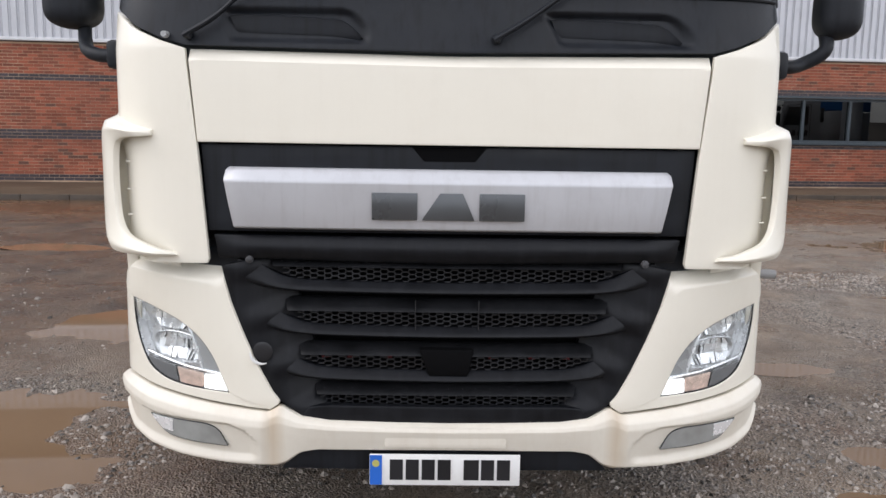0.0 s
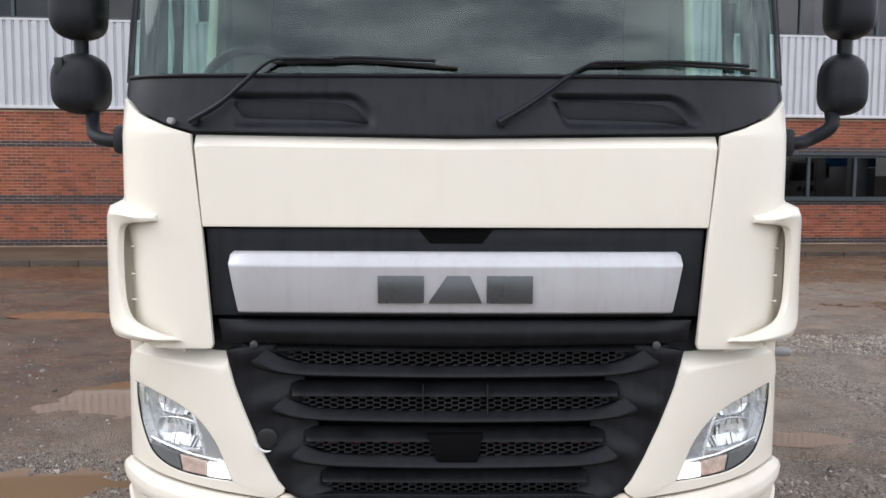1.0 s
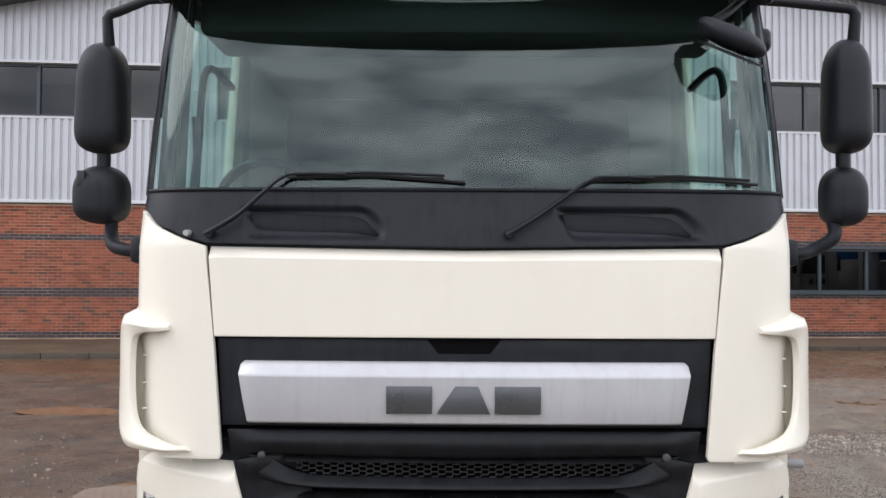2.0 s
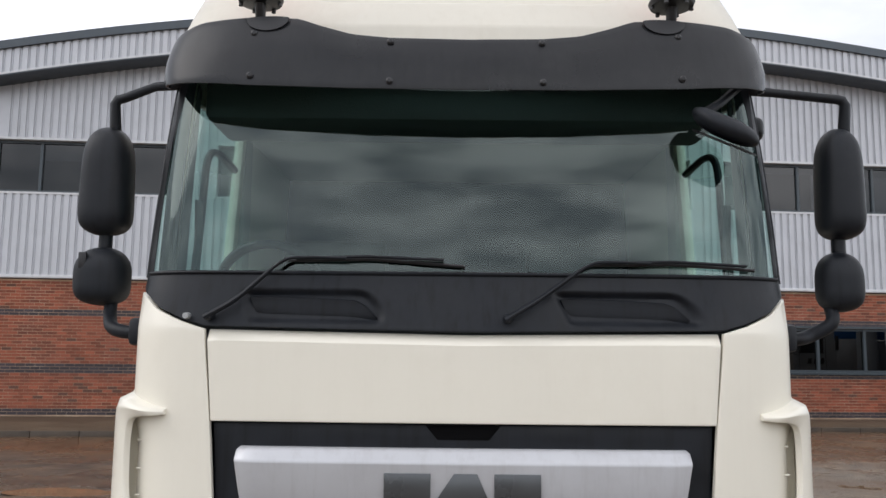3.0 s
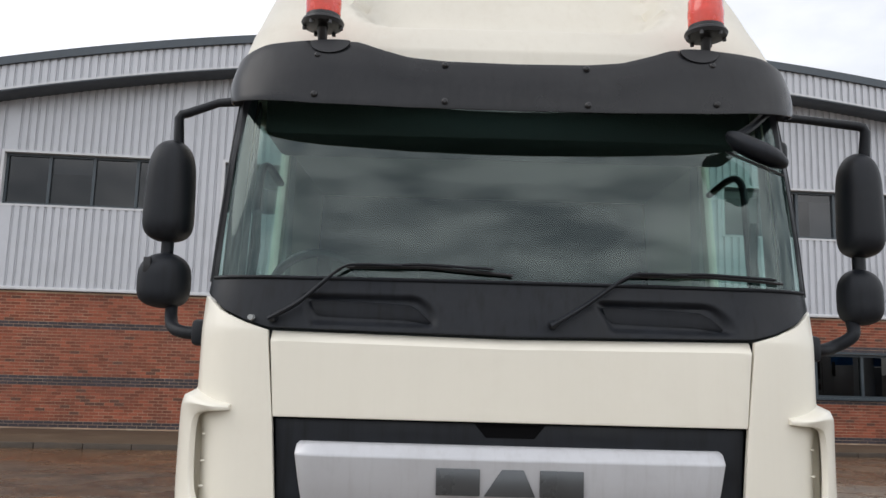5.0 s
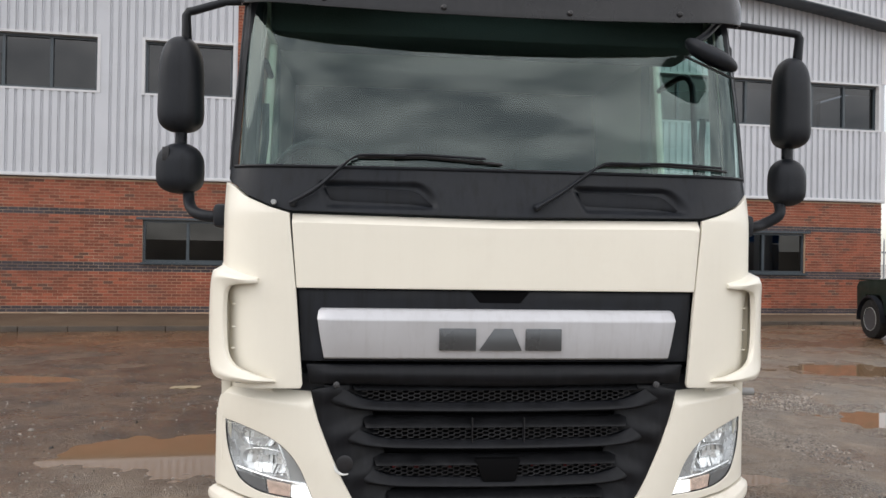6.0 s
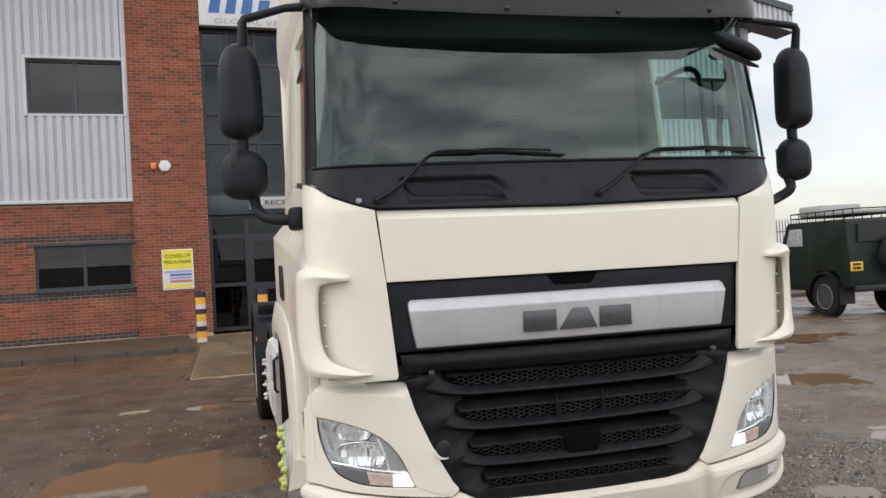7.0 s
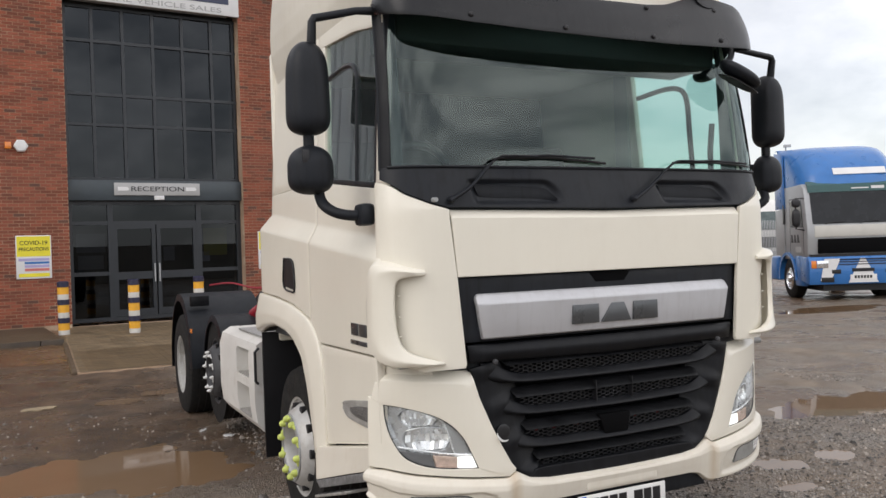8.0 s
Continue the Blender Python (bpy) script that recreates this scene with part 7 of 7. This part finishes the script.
# ---- blue tractor unit ----
def blue_truck():
    """Faces -y in its own frame; the middle of the front bumper at ground level is its origin."""
    t = thing("blue_tractor_unit", pose(15.15, 10.10, 0, 0, 0, -31), "blue and grey tractor unit with a white striped bumper, parked", "truck")
    W = 1.22
    cab = part("cab_body", Shape().prism([(0.05, 1.0), (0.0, 1.55), (0.0, 1.75), (0.22, 2.72), (0.40, 2.85), (2.05, 2.85), (2.10, 1.0)], "x", -W, W), GREYP, t, "grey painted cab", bevel=0.05)
    part("windscreen", Shape().skin([[(x, 0.227 * (z - 1.75) - 0.016, z) for x in np.linspace(-1.08, 1.08, 8)] for z in (1.86, 2.24, 2.62)], [[(x, 0.227 * (z - 1.75) + 0.03, z) for x in np.linspace(-1.08, 1.08, 8)] for z in (1.86, 2.24, 2.62)]), paint("dark_screen", (0.02, 0.022, 0.025), 0.25, var=0.2, spec=0.25), cab)
    part("visor", Shape().prism([(0.165, 2.63), (0.180, 2.63), (0.26, 2.80), (0.36, 2.88), (0.34, 2.90), (0.20, 2.80)], "x", -W + 0.10, W - 0.10), paint("green_visor", (0.03, 0.09, 0.09), 0.4), cab, "dark green sun visor with pale lettering bars")
    part("visor_bar", Shape().box(-0.10, 0.30, 0.172, 0.20, 2.69, 2.72), SIGN_W, cab)
    part("visor_bar", Shape().box(0.36, 0.66, 0.170, 0.20, 2.68, 2.75), SIGN_W, cab)
    g = Shape()
    rr = []
    for z, yf, i, back in ((2.76, 0.24, 0.10, 2.1), (2.90, 0.27, 0.11, 2.1), (3.10, 0.37, 0.14, 2.1), (3.30, 0.50, 0.18, 2.1), (3.50, 0.68, 0.22, 2.1), (3.66, 0.88, 0.27, 2.1), (3.76, 1.08, 0.32, 2.1), (3.83, 1.35, 0.40, 2.1), (3.86, 1.65, 0.5, 2.1)):
        ring = [Vector((-W + 0.01, back, z)), Vector((-W + 0.02, yf + 0.75, z)), Vector((-W + i * 0.5, yf + 0.38, z)), Vector((-W + i + 0.08, yf + 0.10, z)), Vector((-W + i + 0.25, yf + 0.02, z)), Vector((-0.4, yf - 0.02, z))]
        rr.append(ring + [Vector((-v.x, v.y, v.z)) for v in ring[::-1]])
    part("roof_deflector", Shape().rings(rr), BLUE, t, "blue roof air deflector", smooth=50)
    for s in (-1, 1):
        part("side_fin", Shape().prism([(1.55, 2.30), (2.30, 2.30), (2.30, 3.80), (1.62, 3.70)], "x", s * (W + 0.012) - 0.012, s * (W + 0.012) + 0.012), BLUE, t, "blue side air fin", bevel=0.01)
        part("side_fin_lower", Shape().prism([(1.62, 1.10), (2.30, 1.10), (2.30, 2.28), (1.62, 2.28)], "x", s * (W + 0.012) - 0.012, s * (W + 0.012) + 0.012), GREYP, t, bevel=0.01)
        part("fin_slot", Shape().box(s * (W + 0.02) - 0.01, s * (W + 0.02) + 0.01, 1.58, 1.70, 1.9, 2.4), INK, t, bevel=0.005)
        part("door_seam", Shape().prism([(0.26, 1.15), (0.275, 1.15), (0.275, 1.78), (0.40, 2.50), (1.22, 2.50), (1.22, 1.15), (1.235, 1.15), (1.235, 2.52), (0.385, 2.52), (0.26, 1.78)], "x", s * W - 0.004, s * W + 0.005), INK, cab)
        part("door_badge", Shape().box(s * W - 0.004, s * W + 0.006, 0.45, 0.85, 1.18, 1.32), SIGN_G, cab)
    part("deflector_bar", Shape().skin([[(x, 0.300 + (z - 3.05) * 0.62, z) for x in (-0.45, 0.78)] for z in (3.06, 3.22)], [[(x, 0.38 + (z - 3.05) * 0.62, z) for x in (-0.45, 0.78)] for z in (3.04, 3.20)]), SIGN_W, t, "white panel on the deflector")
    part("grille_panel", Shape().box(-0.98, 0.98, -0.03, 0.05, 1.15, 1.50), DEEP, cab, bevel=0.02)
    part("front_panel", Shape().box(-1.05, 1.05, -0.02, 0.05, 1.54, 1.82), paint("pale_panel", (0.55, 0.54, 0.50), 0.45, var=0.05), cab, bevel=0.02)
    for x in (-0.8, 0.0, 0.75):
        part("wiper", Shape().tube([(x, -0.03, 1.85), (x + 0.10, -0.01, 1.89), (x + 0.45, 0.0, 1.91)], 0.012, 6), INK, cab)
    bumper = part("bumper", Shape().prism([(-0.10, 0.40), (-0.12, 0.95), (-0.04, 1.08), (0.55, 1.08), (0.55, 0.50)], "x", -W - 0.02, W + 0.02), BLUE, t, "blue bumper with white slanting stripes", bevel=0.03)
    for s in (-1, 1):
        part("stripe", Shape().prism([(s * 0.98, 0.50), (s * 0.88, 1.02), (s * 0.52, 1.02), (s * 0.74, 0.50)][::s], "y", -0.128, -0.10), SIGN_W, bumper, "white stripe")
        part("step_light", Shape().box(s * 0.62 - 0.11, s * 0.62 + 0.11, -0.13, -0.09, 0.66, 0.76), INK, bumper, bevel=0.01)
        part("headlamp", Shape().box(s * 0.93 - 0.13, s * 0.93 + 0.13, -0.135, -0.09, 0.80, 0.98), CHROME, bumper, bevel=0.01)
        part("indicator", Shape().box(s * 1.13 - 0.06, s * 1.13 + 0.06, -0.13, -0.06, 0.80, 0.98), AMBER, bumper, bevel=0.01)
        part("fog_lamp", Shape().box(s * 0.82 - 0.15, s * 0.82 + 0.15, -0.13, -0.09, 0.46, 0.58), INK, bumper, bevel=0.01)
        part("mirror_housing", Shape().rings(capsule((s * 1.42, 0.15, 2.02), 0.10, 0.08, 0.22)), INK, t, smooth=60)
        part("mirror_housing", Shape().rings(capsule((s * 1.42, 0.15, 2.38), 0.10, 0.08, 0.10)), INK, t, smooth=60)
        part("mirror_arm", Shape().tube([(s * 1.20, 0.2, 2.5), (s * 1.42, 0.17, 2.5), (s * 1.42, 0.17, 1.76), (s * 1.20, 0.2, 1.72)], 0.018, 6), INK, t)
        part("side_window", Shape().prism([(0.30, 1.80), (1.15, 1.80), (1.15, 2.45), (0.42, 2.45)], "x", s * W - 0.01, s * W + 0.006), paint("dark_side_glass", (0.03, 0.035, 0.04), 0.1, var=0.2), cab)
        part("step_fairing", Shape().box(s * 1.15 - 0.08, s * 1.15 + 0.08, 0.40, 0.92, 0.35, 1.10), BLUE, t, bevel=0.03)
        for k in range(3):
            part("side_lettering", Shape().prism([(0.55 + 0.22 * k, 1.42), (0.72 + 0.22 * k, 1.42), (0.72 + 0.22 * k, 1.62), (0.62 + 0.22 * k, 1.62)], "x", s * W - 0.004, s * W + 0.006), INK, cab)
        arc = [(1.45 + 0.66 * math.cos(a), 0.52 + 0.66 * math.sin(a)) for a in np.linspace(-0.1, math.pi + 0.05, 16)]
        part("wheel_arch", Shape().rings([[Vector((s * 0.85, y, z)), Vector((s * 1.26, y, z)), Vector((s * 1.26, 1.45 + (y - 1.45) * 0.88, 0.52 + (z - 0.52) * 0.88)), Vector((s * 0.85, 1.45 + (y - 1.45) * 0.88, 0.52 + (z - 0.52) * 0.88))] for y, z in arc]), BLUE, t)
        part("arch_dark", Shape().box(s * 0.98 - 0.14, s * 0.98 + 0.14, 0.95, 2.0, 0.6, 1.1), INK, t)
        part("side_tank", Shape().box(s * 0.98 - 0.22, s * 0.98 + 0.22, 2.4, 3.4, 0.42, 1.05), BLUE, t, bevel=0.06)
        for yc in (1.45, 4.35):
            g = Shape().lathe([(-0.15, 0.29), (-0.15, 0.45), (-0.11, 0.505), (0.11, 0.505), (0.15, 0.45), (0.15, 0.29)], (s * 1.04, yc, 0.505), "x", 32, closed=True)
            w = part("wheel", g, RUBBER, t)
            g = Shape().lathe([(s * 0.13, 0.29), (s * 0.15, 0.27), (s * 0.09, 0.25), (s * 0.15, 0.20), (s * 0.16, 0.14), (s * 0.13, 0.12), (s * 0.20, 0.09), (s * 0.20, 0.01)], (s * 1.04, yc, 0.505), "x", 24)
            part("rim", g, CHROME, w, "chromed wheel trim")
            arc = [(yc + 0.60 * math.cos(a), 0.50 + 0.60 * math.sin(a)) for a in np.linspace(0.1, math.pi, 14)]
            if yc > 4:
                part("mudguard", Shape().rings([[Vector((s * 0.8, y, z)), Vector((s * 1.22, y, z)), Vector((s * 1.22, y, z - 0.03)), Vector((s * 0.8, y, z - 0.03))] for y, z in arc]), GREYP, t)
    part("plate", Shape().box(-0.30, 0.30, -0.135, -0.118, 0.52, 0.63), PLATE_W, bumper)
    for k in range(6):
        part("plate_bar", Shape().box(-0.21 + 0.07 * k, -0.16 + 0.07 * k, -0.138, -0.134, 0.54, 0.61), INK, bumper)
    part("stripe", Shape().prism([(-0.34, 0.44), (0.34, 0.44), (0.05, 1.02), (-0.05, 1.02)], "y", -0.127, -0.10), SIGN_W, bumper, "white wedge")
    part("lower_grille", Shape().box(-0.25, 0.25, -0.134, -0.10, 0.70, 0.78), INK, bumper)
    for z in (0.88, 0.94, 1.0):
        part("air_slot", Shape().box(-0.55, 0.55, -0.134, -0.10, z - 0.010, z + 0.010), INK, bumper)
    part("bumper_gap", Shape().box(-1.18, 1.18, -0.05, 0.3, 1.07, 1.13), INK, t)
    part("chassis", Shape().box(-0.45, 0.45, 1.0, 5.6, 0.7, 0.95), DARKSTEEL, t)
    # low black block added for the deep shadow under the cab
    part("black_underbody_fill", Shape().box(-0.86, 0.86, 0.05, 2.2, 0.24, 1.0), INK, t)
    part("aerial_lamp", Shape().tube([(-1.05, 1.9, 2.85), (-1.05, 1.9, 3.95)], 0.02, 6), GALV, t)
    part("aerial_head", Shape().box(-1.10, -0.92, 1.87, 1.93, 3.93, 4.0), GALV, t)
    return t


blue_truck()


# ---- white lorry beyond the fence ----
def white_lorry():
    """Faces -y in its own frame."""
    t = thing("white_lorry", pose(33.9, 29.6, 0, 0, 0, -40), "white lorry cab parked beyond the palisade fence", "truck")
    cab = part("cab_body", Shape().prism([(0.0, 0.55), (-0.03, 1.85), (0.28, 3.40), (0.50, 3.62), (2.0, 3.66), (2.05, 0.55)], "x", -1.2, 1.2), WHITEPL, t, bevel=0.06)
    glass = paint("lorry_glass", (0.10, 0.13, 0.13), 0.08, var=0.2)
    part("windscreen", Shape().skin([[(x, 0.2 * (z - 1.95) - 0.02, z) for x in (-1.05, 0, 1.05)] for z in (2.0, 2.5, 3.0)], [[(x, 0.2 * (z - 1.95) + 0.05, z) for x in (-1.05, 0, 1.05)] for z in (2.0, 2.5, 3.0)]), glass, cab)
    part("grille", Shape().box(-0.85, 0.85, -0.05, 0.05, 1.0, 1.6), INK, cab, bevel=0.02)
    part("bumper", Shape().box(-1.2, 1.2, -0.10, 0.5, 0.35, 0.80), GREYP, cab, bevel=0.04)
    for s in (-1, 1):
        part("side_window", Shape().prism([(0.30, 1.95), (1.2, 1.95), (1.2, 2.9), (0.48, 2.9)], "x", s * 1.2 - 0.01, s * 1.2 + 0.006), glass, cab)
        part("mirror_housing", Shape().rings(capsule((s * 1.42, 0.05, 2.75), 0.12, 0.09, 0.34)), INK, t, smooth=60)
        part("mirror_arm", Shape().tube([(s * 1.18, 0.25, 3.05), (s * 1.42, 0.08, 3.05), (s * 1.42, 0.08, 2.9)], 0.02, 6), INK, t)
        g = Shape().lathe([(-0.15, 0.29), (-0.15, 0.45), (-0.11, 0.50), (0.11, 0.50), (0.15, 0.45), (0.15, 0.29)], (s * 1.02, 1.3, 0.50), "x", 28, closed=True)
        part("wheel", g, RUBBER, t)
    part("load_body", Shape().box(-1.25, 1.25, 2.3, 7.5, 0.9, 2.3), WHITEPL, t, bevel=0.03)
    return t


white_lorry()

# brick pieces last; courses of dark brick run along the ground floor
DARK_COURSES = ((0.13, 0.28), (1.10, 1.33), (2.45, 2.60))
bricks(LEFT_END, PIL[0][0], BASE + 0.015, BRICK_TOP, LOW_WIN, wall_low_l, 0.02, dark=DARK_COURSES)
bricks(PIL[1][1], RIGHT_END, BASE + 0.015, BRICK_TOP, LOW_WIN, wall_low_r, 0.02, dark=DARK_COURSES)
bricks(PIL[0][0], PIL[0][1], BASE, 9.5, (), pier_l, -0.08, nearest=(-3.5, -1.88, 0.6, 2.9))
bricks(PIL[1][0], PIL[1][1], BASE, 9.5, (), pier_r, -0.08)
bricks(PIL[0][1], PIL[1][0], 8.46, 9.8, (), head_wall, -0.06)
